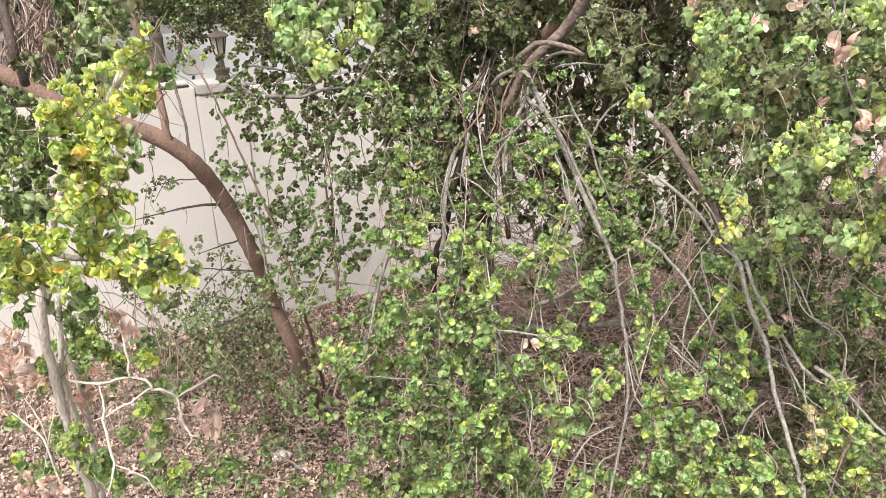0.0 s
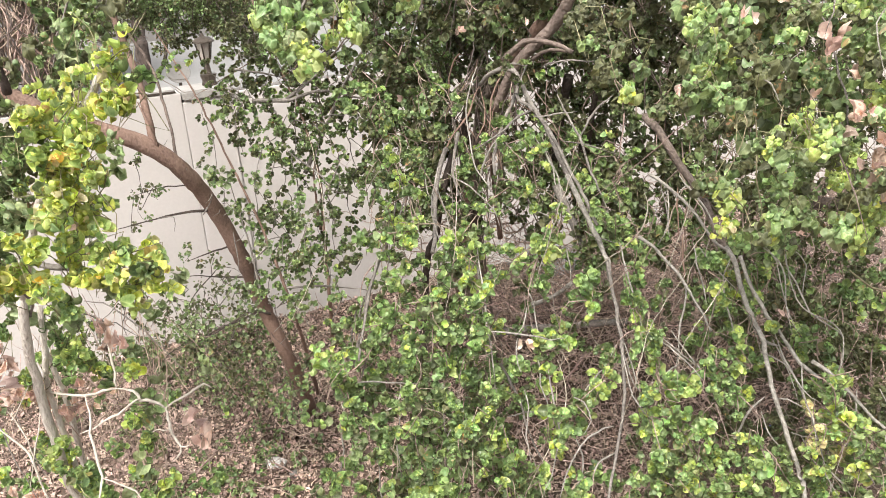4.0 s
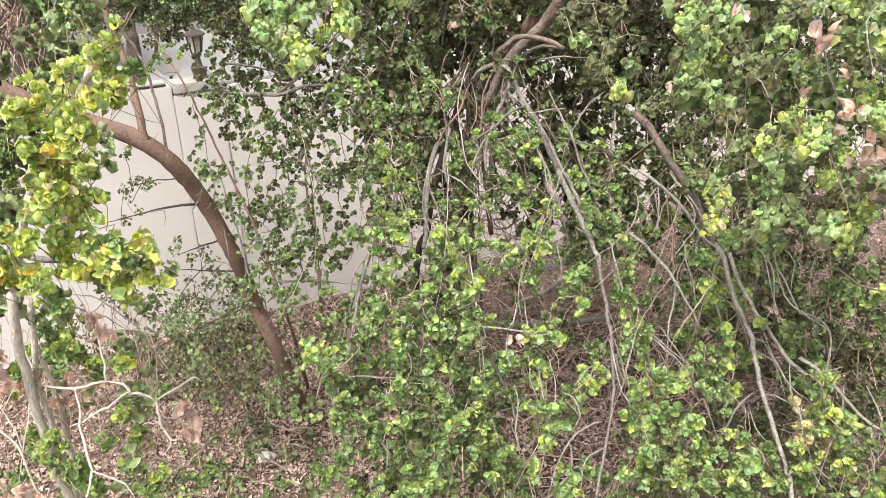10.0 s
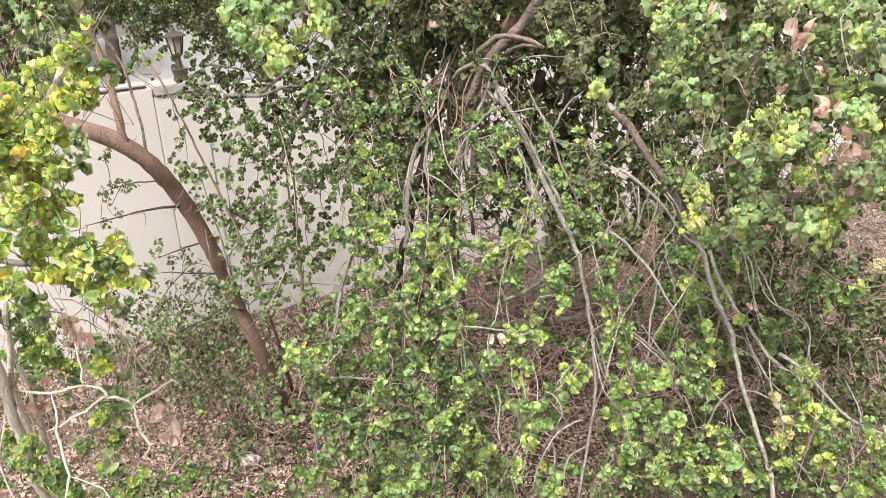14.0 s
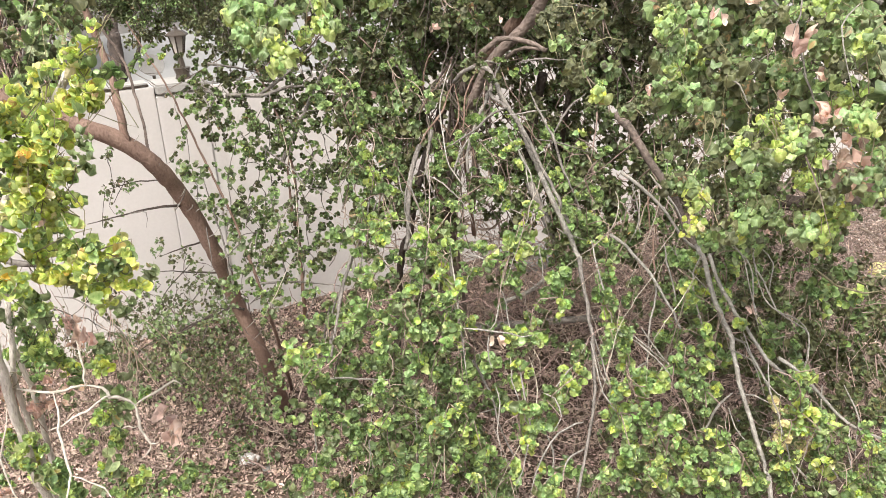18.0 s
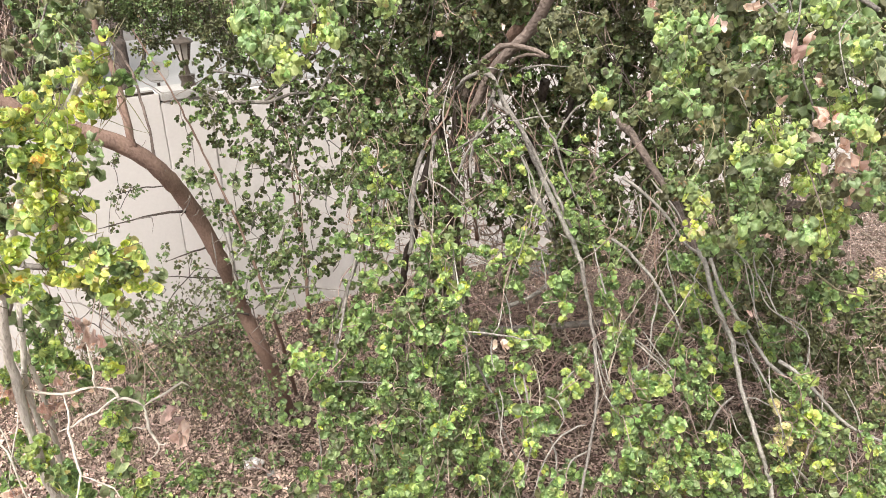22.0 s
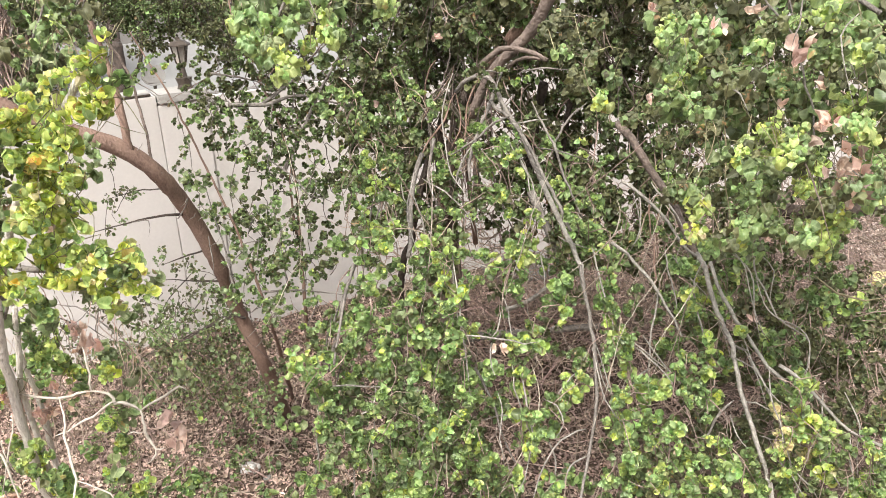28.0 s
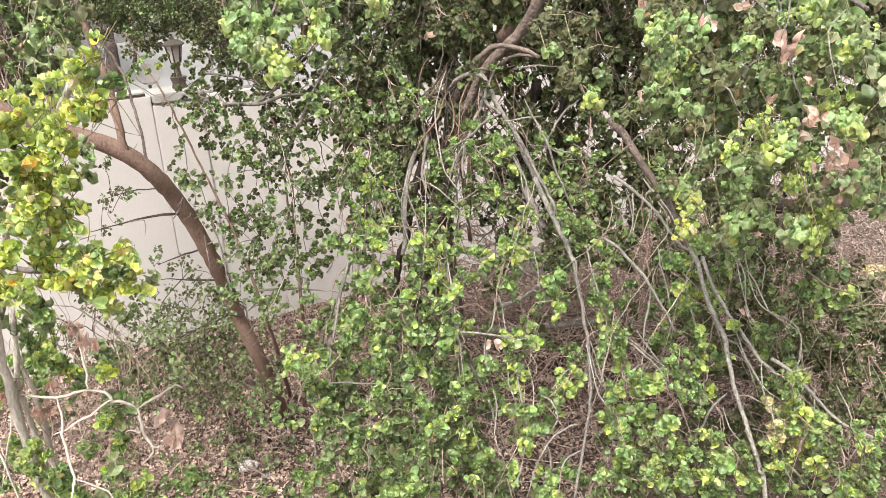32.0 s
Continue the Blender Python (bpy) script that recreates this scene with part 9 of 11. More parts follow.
dead_leaf(climber, 0.969, 2.080, 2.610, 0.039)
dead_leaf(climber, 0.975, 2.061, 2.606, 0.034)
dead_leaf(climber, 0.739, 2.490, 2.560, 0.038)
dead_leaf(climber, 0.746, 2.467, 2.558, 0.032)
dead_leaf(climber, 1.001, 1.969, 2.598, 0.054)
dead_leaf(climber, 1.013, 1.949, 2.592, 0.047)
dead_leaf(climber, 1.015, 1.916, 2.599, 0.040)
dead_leaf(climber, 1.021, 1.897, 2.595, 0.035)
dead_leaf(climber, 1.026, 1.879, 2.504, 0.046)
dead_leaf(climber, 1.034, 1.861, 2.500, 0.039)
dead_leaf(climber, 1.052, 1.888, 2.534, 0.046)
dead_leaf(climber, 1.060, 1.869, 2.530, 0.039)
dead_leaf(climber, 1.040, 1.917, 2.469, 0.041)
dead_leaf(climber, 1.017, 1.900, 2.468, 0.035)
dead_leaf(climber, 1.057, 1.900, 2.427, 0.045)
dead_leaf(climber, 1.065, 1.881, 2.424, 0.039)
dead_leaf(climber, 1.070, 2.018, 2.593, 0.048)
dead_leaf(climber, 1.079, 1.998, 2.588, 0.041)
dead_leaf(climber, 1.083, 1.893, 2.412, 0.034)
dead_leaf(climber, 1.087, 1.875, 2.411, 0.029)
dead_leaf(climber, 0.989, 2.047, 2.249, 0.025)
dead_leaf(climber, 0.990, 2.029, 2.250, 0.021)
dead_leaf(climber, 0.945, 2.049, 2.248, 0.021)

# ---- the climber hanging before the dark tree ----
ivy = thing("hanging_climber", (-0.907, 2.300, 2.845), "hanging climber strands with dull grey-green drooping leaves", "climber")

stem("branch", ivy, BARK_GREY, 0.0040, 0.0015, (-0.766, 2.320, 3.003), (-0.832, 2.320, 2.895), (-0.886, 2.320, 2.813), (-0.937, 2.320, 2.713), (-0.973, 2.320, 2.654))
stem("branch", ivy, BARK_GREY, 0.0040, 0.0015, (-0.847, 2.320, 3.021), (-0.900, 2.320, 2.914), (-0.954, 2.320, 2.803), (-0.991, 2.320, 2.694))
stem("branch", ivy, BARK_GREY, 0.0040, 0.0015, (-0.945, 2.320, 3.027), (-0.963, 2.320, 2.918), (-1.008, 2.320, 2.821), (-1.024, 2.320, 2.703))
stem("branch", ivy, BARK_GREY, 0.0040, 0.0015, (-0.766, 2.320, 3.003), (-0.800, 2.320, 2.908), (-0.835, 2.320, 2.824))
ivy_leaves = Plant(ivy, "ivy", 16, 1.0, 0.9, "droop")
ivy_leaves.cluster(-0.946, 2.359, 2.841, 0.036, "M", 0.031, 6)
ivy_leaves.cluster(-0.926, 2.358, 2.793, 0.043, "P", 0.031, 8)
ivy_leaves.cluster(-0.985, 2.431, 2.756, 0.034, "P", 0.031, 6)
ivy_leaves.cluster(-0.952, 2.275, 2.733, 0.031, "P", 0.031, 6)
ivy_leaves.cluster(-0.911, 2.239, 2.725, 0.037, "P", 0.031, 5)
ivy_leaves.cluster(-1.038, 2.444, 2.682, 0.034, "P", 0.031, 7)
ivy_leaves.cluster(-0.873, 2.377, 2.864, 0.035, "D", 0.031, 6)
ivy_leaves.cluster(-0.831, 2.324, 2.838, 0.036, "M", 0.031, 6)
ivy_leaves.cluster(-0.833, 2.222, 2.891, 0.032, "B", 0.031, 9)
ivy_leaves.cluster(-0.944, 2.380, 2.882, 0.043, "M", 0.031, 9)
ivy_leaves.cluster(-0.873, 2.362, 2.909, 0.030, "B", 0.031, 9)
ivy_leaves.cluster(-0.816, 2.298, 2.896, 0.035, "D", 0.031, 8)
ivy_leaves.cluster(-0.855, 2.164, 2.776, 0.044, "P", 0.031, 7)
ivy_leaves.cluster(-0.870, 2.378, 2.812, 0.036, "M", 0.031, 5)
ivy_leaves.cluster(-0.870, 2.218, 2.873, 0.043, "B", 0.031, 9)
ivy_leaves.cluster(-0.957, 2.350, 2.806, 0.030, "P", 0.031, 7)
ivy_leaves.cluster(-0.816, 2.408, 2.901, 0.031, "D", 0.031, 9)
ivy_leaves.cluster(-0.815, 2.268, 2.954, 0.043, "D", 0.031, 9)
ivy_leaves.cluster(-0.882, 2.267, 2.965, 0.036, "P", 0.031, 5)
ivy_leaves.cluster(-0.910, 2.415, 2.928, 0.036, "M", 0.031, 8)
ivy_leaves.cluster(-0.953, 2.188, 2.847, 0.036, "D", 0.031, 6)
ivy_leaves.twigs(TWIG_GREEN, 0.0011, 0.15)
ivy_leaves.grow(200)

# ---- the spray hanging in from above ----
spray = thing("hanging_spray", (-0.25, 2.25, 3.05), "drooping leafy branch tip with pale and yellow-green leaves", "branch")

stem("branch", spray, BARK_GREY, 0.0127, 0.0020, (-0.814, 4.413, 2.826), (-0.530, 3.676, 3.140), (-0.320, 2.924, 3.133), (-0.228, 2.355, 3.047))
stem("branch", spray, BARK_GREY, 0.0074, 0.0016, (-0.228, 2.355, 3.047), (-0.253, 2.282, 2.940), (-0.290, 2.220, 2.863), (-0.319, 2.175, 2.799))
stem("branch", spray, BARK_GREY, 0.0044, 0.0010, (-0.244, 2.292, 2.966), (-0.203, 2.239, 2.884), (-0.177, 2.203, 2.817))
spray_leaves = Plant(spray, "ivy", 16, 1.25, 0.7, "droop")
spray_leaves.cluster(-0.395, 2.275, 2.834, 0.034, "Y", 0.023)
spray_leaves.cluster(-0.353, 2.133, 2.820, 0.035, "B", 0.023)
spray_leaves.cluster(-0.314, 2.193, 2.866, 0.042, "B", 0.023)
spray_leaves.cluster(-0.298, 2.248, 2.818, 0.043, "P", 0.023)
spray_leaves.cluster(-0.268, 2.206, 2.849, 0.039, "B", 0.023)
spray_leaves.cluster(-0.345, 2.198, 2.791, 0.039, "B", 0.023)
spray_leaves.cluster(-0.281, 2.088, 2.788, 0.040, "Y", 0.023)
spray_leaves.cluster(-0.261, 2.198, 2.758, 0.036, "Y", 0.023)
spray_leaves.cluster(-0.270, 2.081, 2.757, 0.029, "Y", 0.023)
spray_leaves.cluster(-0.236, 2.266, 2.863, 0.040, "P", 0.023)
spray_leaves.cluster(-0.174, 2.211, 2.864, 0.033, "Y", 0.023)
spray_leaves.cluster(-0.163, 2.117, 2.832, 0.035, "Y", 0.023)
spray_leaves.cluster(-0.142, 2.123, 2.835, 0.026, "B", 0.023)
spray_leaves.cluster(-0.016, 2.238, 2.872, 0.027, "Y", 0.023)
spray_leaves.cluster(-0.303, 2.125, 2.825, 0.038, "P", 0.023)
spray_leaves.cluster(-0.358, 2.280, 2.846, 0.037, "B", 0.023)
spray_leaves.cluster(-0.244, 2.243, 2.914, 0.045, "B", 0.023)
spray_leaves.cluster(-0.317, 2.262, 2.923, 0.046, "P", 0.023)
spray_leaves.cluster(-0.163, 2.136, 2.930, 0.037, "B", 0.023)
spray_leaves.cluster(-0.412, 2.263, 2.865, 0.025, "Y", 0.023)
spray_leaves.cluster(-0.298, 2.177, 2.727, 0.018, "Y", 0.023)
spray_leaves.cluster(-0.028, 2.218, 2.905, 0.030, "Y", 0.023)
spray_leaves.cluster(-0.227, 2.256, 2.799, 0.025, "Y", 0.023)
spray_leaves.cluster(-0.381, 2.264, 2.877, 0.037, "B", 0.023)
spray_leaves.twigs(TWIG_GREEN, 0.0011, 0.22)
spray_leaves.grow(300)

# ---- the near shrub with yellowing leaves ----
near = thing("yellowing_shrub", (-2.14, 3.59, -0.00), "near shrub with yellow-green curled leaves and pale stems", "shrub")

stem("stem", near, POLE, 0.0159, 0.0059, (-1.011, 2.191, -0.050), (-1.041, 2.041, 1.391), (-1.004, 1.940, 1.685), (-0.949, 1.807, 1.954), (-0.928, 1.755, 2.125), (-0.900, 1.700, 2.233), (-0.792, 1.524, 2.416), (-0.701, 1.414, 2.548), (-0.645, 1.366, 2.645), (-0.603, 1.376, 2.728), (-0.545, 1.382, 2.799), (-0.501, 1.384, 2.861))
stem("stem", near, POLE, 0.0095, 0.0046, (-0.981, 1.953, 1.579), (-0.919, 1.849, 1.867), (-0.878, 1.764, 2.064), (-0.869, 1.717, 2.222), (-0.838, 1.671, 2.326), (-0.790, 1.590, 2.449))
stem("stem", near, POLE, 0.0092, 0.0159, (-0.781, 1.504, 2.448), (-0.795, 1.517, 2.370), (-0.818, 1.547, 2.280), (-0.837, 1.584, 2.153), (-0.847, 1.613, 2.006), (-0.857, 1.667, 1.812), (-0.910, 1.785, 1.562), (-1.011, 2.191, -0.050))
stem("stem", near, POLE, 0.0057, 0.0106, (-0.782, 1.569, 2.395), (-0.810, 1.591, 2.283), (-0.832, 1.614, 2.177), (-0.843, 1.648, 2.042), (-0.860, 1.703, 1.850), (-0.929, 1.826, 1.528), (-1.011, 2.191, -0.050))
stem("branch", near, BARK_GREY, 0.0060, 0.0032, (-0.688, 1.410, 2.538), (-0.604, 1.331, 2.554), (-0.523, 1.289, 2.556), (-0.443, 1.268, 2.560))
stem("branch", near, BARK_GREY, 0.0051, 0.0013, (-0.793, 1.543, 2.382), (-0.740, 1.400, 2.512), (-0.736, 1.343, 2.587), (-0.771, 1.339, 2.631))
stem("branch", near, BARK_RED, 0.0028, 0.0008, (-0.586, 1.379, 2.736), (-0.531, 1.354, 2.781), (-0.504, 1.347, 2.791))
near_leaves = Plant(near, "spoon", 16, 1.3, 0.5, "rosette")
near_leaves.cluster(-0.881, 1.696, 2.672, 0.030, "P", 0.024)
near_leaves.cluster(-0.823, 1.633, 2.705, 0.030, "P", 0.024)
near_leaves.cluster(-0.718, 1.575, 2.760, 0.030, "P", 0.024)
near_leaves.cluster(-0.788, 1.594, 2.766, 0.030, "M", 0.024)
near_leaves.cluster(-0.826, 1.622, 2.744, 0.030, "M", 0.024)
near_leaves.cluster(-0.879, 1.688, 2.689, 0.030, "M", 0.024)
near_leaves.cluster(-0.818, 1.697, 2.640, 0.030, "M", 0.024)
near_leaves.cluster(-0.880, 1.669, 2.652, 0.030, "P", 0.024)
near_leaves.cluster(-0.788, 1.621, 2.657, 0.030, "P", 0.024)
near_leaves.cluster(-0.820, 1.643, 2.559, 0.030, "P", 0.024)
near_leaves.cluster(-0.830, 1.601, 2.536, 0.030, "P", 0.024)
near_leaves.cluster(-0.867, 1.649, 2.462, 0.030, "B", 0.024)
near_leaves.cluster(-0.887, 1.604, 2.475, 0.030, "B", 0.024)
near_leaves.cluster(-0.879, 1.640, 2.560, 0.030, "B", 0.024)
near_leaves.cluster(-0.853, 1.620, 2.574, 0.030, "P", 0.024)
near_leaves.cluster(-0.848, 1.698, 2.512, 0.030, "P", 0.024)
near_leaves.cluster(-0.816, 1.629, 2.566, 0.030, "B", 0.024)
near_leaves.cluster(-0.885, 1.675, 2.561, 0.030, "P", 0.024)
near_leaves.cluster(-0.869, 1.658, 2.481, 0.030, "P", 0.024)
near_leaves.cluster(-0.899, 1.605, 2.442, 0.030, "P", 0.024)
near_leaves.cluster(-0.867, 1.608, 2.435, 0.030, "B", 0.024)
near_leaves.cluster(-0.903, 1.687, 2.361, 0.030, "P", 0.024)
near_leaves.cluster(-0.886, 1.674, 2.394, 0.030, "B", 0.024)
near_leaves.cluster(-0.908, 1.599, 2.385, 0.030, "P", 0.024)
near_leaves.cluster(-0.877, 1.630, 2.439, 0.030, "B", 0.024)
near_leaves.cluster(-0.896, 1.615, 2.436, 0.030, "P", 0.024)
near_leaves.cluster(-0.859, 1.658, 2.390, 0.030, "P", 0.024)
near_leaves.cluster(-0.791, 1.596, 2.351, 0.030, "P", 0.024)
near_leaves.cluster(-0.790, 1.582, 2.444, 0.030, "B", 0.024)
near_leaves.cluster(-0.865, 1.667, 2.394, 0.030, "P", 0.024)
near_leaves.cluster(-0.830, 1.586, 2.394, 0.030, "P", 0.024)
near_leaves.cluster(-0.762, 1.659, 2.333, 0.030, "P", 0.024)
near_leaves.cluster(-0.678, 1.601, 2.653, 0.030, "P", 0.024)
near_leaves.cluster(-0.728, 1.667, 2.610, 0.030, "P", 0.024)
near_leaves.cluster(-0.642, 1.579, 2.641, 0.030, "B", 0.024)
near_leaves.cluster(-0.857, 1.644, 2.003, 0.020, "Y", 0.021)
near_leaves.cluster(-0.858, 1.656, 1.962, 0.020, "L", 0.021)
near_leaves.cluster(-0.865, 1.627, 1.992, 0.020, "Y", 0.021)
near_leaves.cluster(-0.832, 1.626, 1.931, 0.020, "L", 0.021)
near_leaves.cluster(-0.794, 1.613, 1.942, 0.020, "L", 0.021)
near_leaves.cluster(-0.813, 1.680, 1.885, 0.020, "Y", 0.021)
near_leaves.cluster(-0.683, 1.602, 1.979, 0.020, "Y", 0.021)
near_leaves.cluster(-0.646, 1.586, 1.940, 0.020, "B", 0.021)
near_leaves.cluster(-0.628, 1.599, 1.923, 0.020, "L", 0.021)
near_leaves.cluster(-0.606, 1.599, 1.930, 0.020, "Y", 0.021)
near_leaves.cluster(-0.644, 1.606, 1.892, 0.020, "Y", 0.021)
near_leaves.cluster(-0.667, 1.599, 2.109, 0.020, "Y", 0.021)
near_leaves.cluster(-0.641, 1.582, 2.112, 0.020, "Y", 0.021)
near_leaves.cluster(-0.731, 1.606, 2.252, 0.020, "B", 0.021)
near_leaves.cluster(-0.709, 1.604, 2.227, 0.020, "Y", 0.021)
near_leaves.cluster(-0.740, 1.633, 2.198, 0.020, "L", 0.021)
near_leaves.cluster(-0.645, 1.592, 2.232, 0.020, "Y", 0.021)
near_leaves.cluster(-0.629, 1.578, 2.222, 0.020, "L", 0.021)
near_leaves.cluster(-0.642, 1.592, 2.038, 0.020, "Y", 0.021)
near_leaves.cluster(-0.644, 1.630, 2.032, 0.020, "B", 0.021)
near_leaves.cluster(-0.786, 1.613, 2.256, 0.020, "B", 0.021)
near_leaves.cluster(-0.781, 1.651, 2.246, 0.020, "B", 0.021)
near_leaves.cluster(-0.891, 1.658, 2.164, 0.020, "Y", 0.021)
near_leaves.cluster(-0.885, 1.616, 2.165, 0.020, "L", 0.021)
near_leaves.cluster(-0.835, 1.581, 2.231, 0.020, "Y", 0.021)
near_leaves.cluster(-0.780, 1.650, 1.886, 0.020, "B", 0.021)
near_leaves.cluster(-0.727, 1.653, 1.994, 0.020, "B", 0.021)
near_leaves.cluster(-0.622, 1.600, 2.178, 0.012, "P", 0.026)
near_leaves.cluster(-0.621, 1.600, 2.135, 0.012, "P", 0.026)
near_leaves.cluster(-0.622, 1.600, 2.105, 0.012, "P", 0.026)
near_leaves.cluster(-0.662, 1.600, 1.990, 0.012, "P", 0.026)
near_leaves.cluster(-0.680, 1.600, 1.957, 0.012, "P", 0.026)
near_leaves.cluster(-0.622, 1.600, 2.155, 0.012, "P", 0.026)
near_leaves.cluster(-0.694, 1.600, 1.916, 0.012, "P", 0.026)
near_leaves.cluster(-0.446, 1.343, 2.892, 0.022, "V", 0.022)
near_leaves.cluster(-0.475, 1.334, 2.876, 0.026, "L", 0.022)
near_leaves.cluster(-0.497, 1.359, 2.847, 0.028, "V", 0.022)
near_leaves.cluster(-0.447, 1.293, 2.834, 0.025, "L", 0.022)
near_leaves.cluster(-0.517, 1.325, 2.845, 0.026, "L", 0.022)
near_leaves.cluster(-0.464, 1.305, 2.811, 0.018, "V", 0.022)
near_leaves.cluster(-0.448, 1.402, 2.839, 0.012, "B", 0.022)
near_leaves.cluster(-0.579, 1.279, 2.818, 0.025, "V", 0.022)
near_leaves.cluster(-0.567, 1.317, 2.800, 0.028, "V", 0.022)
near_leaves.cluster(-0.557, 1.371, 2.798, 0.025, "L", 0.022)
near_leaves.cluster(-0.575, 1.302, 2.777, 0.028, "V", 0.022)
near_leaves.cluster(-0.545, 1.292, 2.774, 0.028, "V", 0.022)
near_leaves.cluster(-0.508, 1.261, 2.753, 0.027, "V", 0.022)
near_leaves.cluster(-0.555, 1.289, 2.743, 0.026, "Y", 0.022)
near_leaves.cluster(-0.503, 1.275, 2.780, 0.018, "L", 0.022)
near_leaves.cluster(-0.529, 1.396, 2.819, 0.021, "L", 0.022)
near_leaves.cluster(-0.479, 1.380, 2.861, 0.023, "V", 0.022)
near_leaves.cluster(-0.441, 1.341, 2.856, 0.019, "B", 0.022)
near_leaves.cluster(-0.587, 1.307, 2.708, 0.028, "L", 0.022)
near_leaves.cluster(-0.544, 1.292, 2.714, 0.028, "V", 0.022)
near_leaves.cluster(-0.501, 1.249, 2.720, 0.020, "L", 0.022)
near_leaves.cluster(-0.561, 1.242, 2.689, 0.027, "V", 0.022)
near_leaves.cluster(-0.546, 1.286, 2.670, 0.030, "L", 0.022)
near_leaves.cluster(-0.528, 1.311, 2.646, 0.027, "L", 0.022)
near_leaves.cluster(-0.617, 1.340, 2.627, 0.026, "L", 0.022)
near_leaves.cluster(-0.562, 1.341, 2.619, 0.026, "L", 0.022)
near_leaves.cluster(-0.550, 1.265, 2.700, 0.026, "L", 0.022)
near_leaves.cluster(-0.644, 1.260, 2.623, 0.024, "V", 0.022)
near_leaves.cluster(-0.620, 1.260, 2.612, 0.028, "V", 0.022)
near_leaves.cluster(-0.629, 1.298, 2.578, 0.025, "L", 0.022)
near_leaves.cluster(-0.580, 1.285, 2.590, 0.027, "Y", 0.022)
near_leaves.cluster(-0.578, 1.298, 2.555, 0.031, "V", 0.022)
near_leaves.cluster(-0.547, 1.286, 2.548, 0.029, "V", 0.022)
near_leaves.cluster(-0.521, 1.283, 2.583, 0.023, "Y", 0.022)
near_leaves.cluster(-0.468, 1.231, 2.605, 0.022, "V", 0.022)
near_leaves.cluster(-0.455, 1.315, 2.567, 0.022, "L", 0.022)
near_leaves.cluster(-0.419, 1.231, 2.583, 0.020, "V", 0.022)
near_leaves.cluster(-0.458, 1.226, 2.554, 0.028, "L", 0.022)
near_leaves.cluster(-0.405, 1.203, 2.570, 0.022, "V", 0.022)
near_leaves.cluster(-0.686, 1.226, 2.586, 0.024, "V", 0.022)
near_leaves.cluster(-0.667, 1.245, 2.572, 0.026, "V", 0.022)
near_leaves.cluster(-0.670, 1.303, 2.528, 0.028, "V", 0.022)
near_leaves.cluster(-0.613, 1.258, 2.554, 0.025, "V", 0.022)
near_leaves.cluster(-0.572, 1.201, 2.557, 0.027, "Y", 0.022)
near_leaves.cluster(-0.510, 1.293, 2.533, 0.029, "P", 0.022)
near_leaves.cluster(-0.590, 1.269, 2.508, 0.025, "B", 0.022)
near_leaves.cluster(-0.704, 1.269, 2.534, 0.025, "L", 0.022)
near_leaves.cluster(-0.657, 1.285, 2.570, 0.025, "L", 0.022)
near_leaves.cluster(-0.701, 1.227, 2.619, 0.026, "L", 0.022)
near_leaves.cluster(-0.769, 1.306, 2.532, 0.028, "L", 0.022)
near_leaves.cluster(-0.670, 1.239, 2.623, 0.022, "Y", 0.022)
near_leaves.cluster(-0.425, 1.194, 2.589, 0.022, "M", 0.022)
near_leaves.cluster(-0.480, 1.208, 2.595, 0.022, "L", 0.022)
near_leaves.cluster(-0.598, 1.631, 2.679, 0.040, "P", 0.022)
near_leaves.cluster(-0.646, 1.708, 2.621, 0.025, "P", 0.022)
near_leaves.cluster(-0.723, 1.731, 2.830, 0.036, "M", 0.022)
near_leaves.cluster(-0.701, 1.682, 2.792, 0.037, "M", 0.022)
near_leaves.cluster(-0.689, 1.727, 2.879, 0.038, "P", 0.022)
near_leaves.cluster(-0.795, 1.603, 2.565, 0.040, "P", 0.022)
near_leaves.cluster(-0.885, 1.744, 2.568, 0.033, "M", 0.022)
near_leaves.cluster(-0.804, 1.645, 2.658, 0.031, "M", 0.022)
near_leaves.cluster(-0.782, 1.611, 2.688, 0.028, "B", 0.022)
near_leaves.cluster(-0.845, 1.682, 2.697, 0.031, "M", 0.022)
near_leaves.cluster(-0.841, 1.620, 2.644, 0.030, "Y", 0.022)
near_leaves.cluster(-0.769, 1.615, 2.606, 0.028, "M", 0.022)
near_leaves.cluster(-0.879, 1.777, 2.737, 0.030, "M", 0.022)
near_leaves.cluster(-0.865, 1.833, 2.694, 0.029, "B", 0.022)
near_leaves.cluster(-0.916, 1.830, 2.628, 0.029, "P", 0.022)
near_leaves.cluster(-0.846, 1.660, 2.725, 0.026, "B", 0.022)
near_leaves.cluster(-0.784, 1.623, 2.628, 0.026, "Y", 0.022)
near_leaves.cluster(-0.924, 1.803, 2.648, 0.026, "M", 0.022)
near_leaves.cluster(-0.895, 1.791, 2.534, 0.026, "P", 0.022)
near_leaves.cluster(-0.817, 1.758, 2.819, 0.032, "D", 0.022)
near_leaves.cluster(-0.638, 1.695, 2.907, 0.035, "M", 0.022)
near_leaves.cluster(-0.681, 1.749, 2.848, 0.034, "M", 0.022)
near_leaves.cluster(-0.750, 1.806, 2.929, 0.034, "M", 0.022)
near_leaves.cluster(-0.649, 1.795, 2.919, 0.032, "M", 0.022)
near_leaves.cluster(-0.609, 1.747, 2.894, 0.026, "M", 0.022)
near_leaves.cluster(-0.928, 1.778, 2.475, 0.039, "P", 0.022)
near_leaves.cluster(-0.861, 1.571, 2.602, 0.037, "M", 0.022)
near_leaves.cluster(-0.913, 1.704, 2.648, 0.039, "M", 0.022)
near_leaves.cluster(-0.764, 1.794, 2.752, 0.035, "M", 0.022)
near_leaves.cluster(-0.851, 1.841, 2.660, 0.034, "M", 0.022)
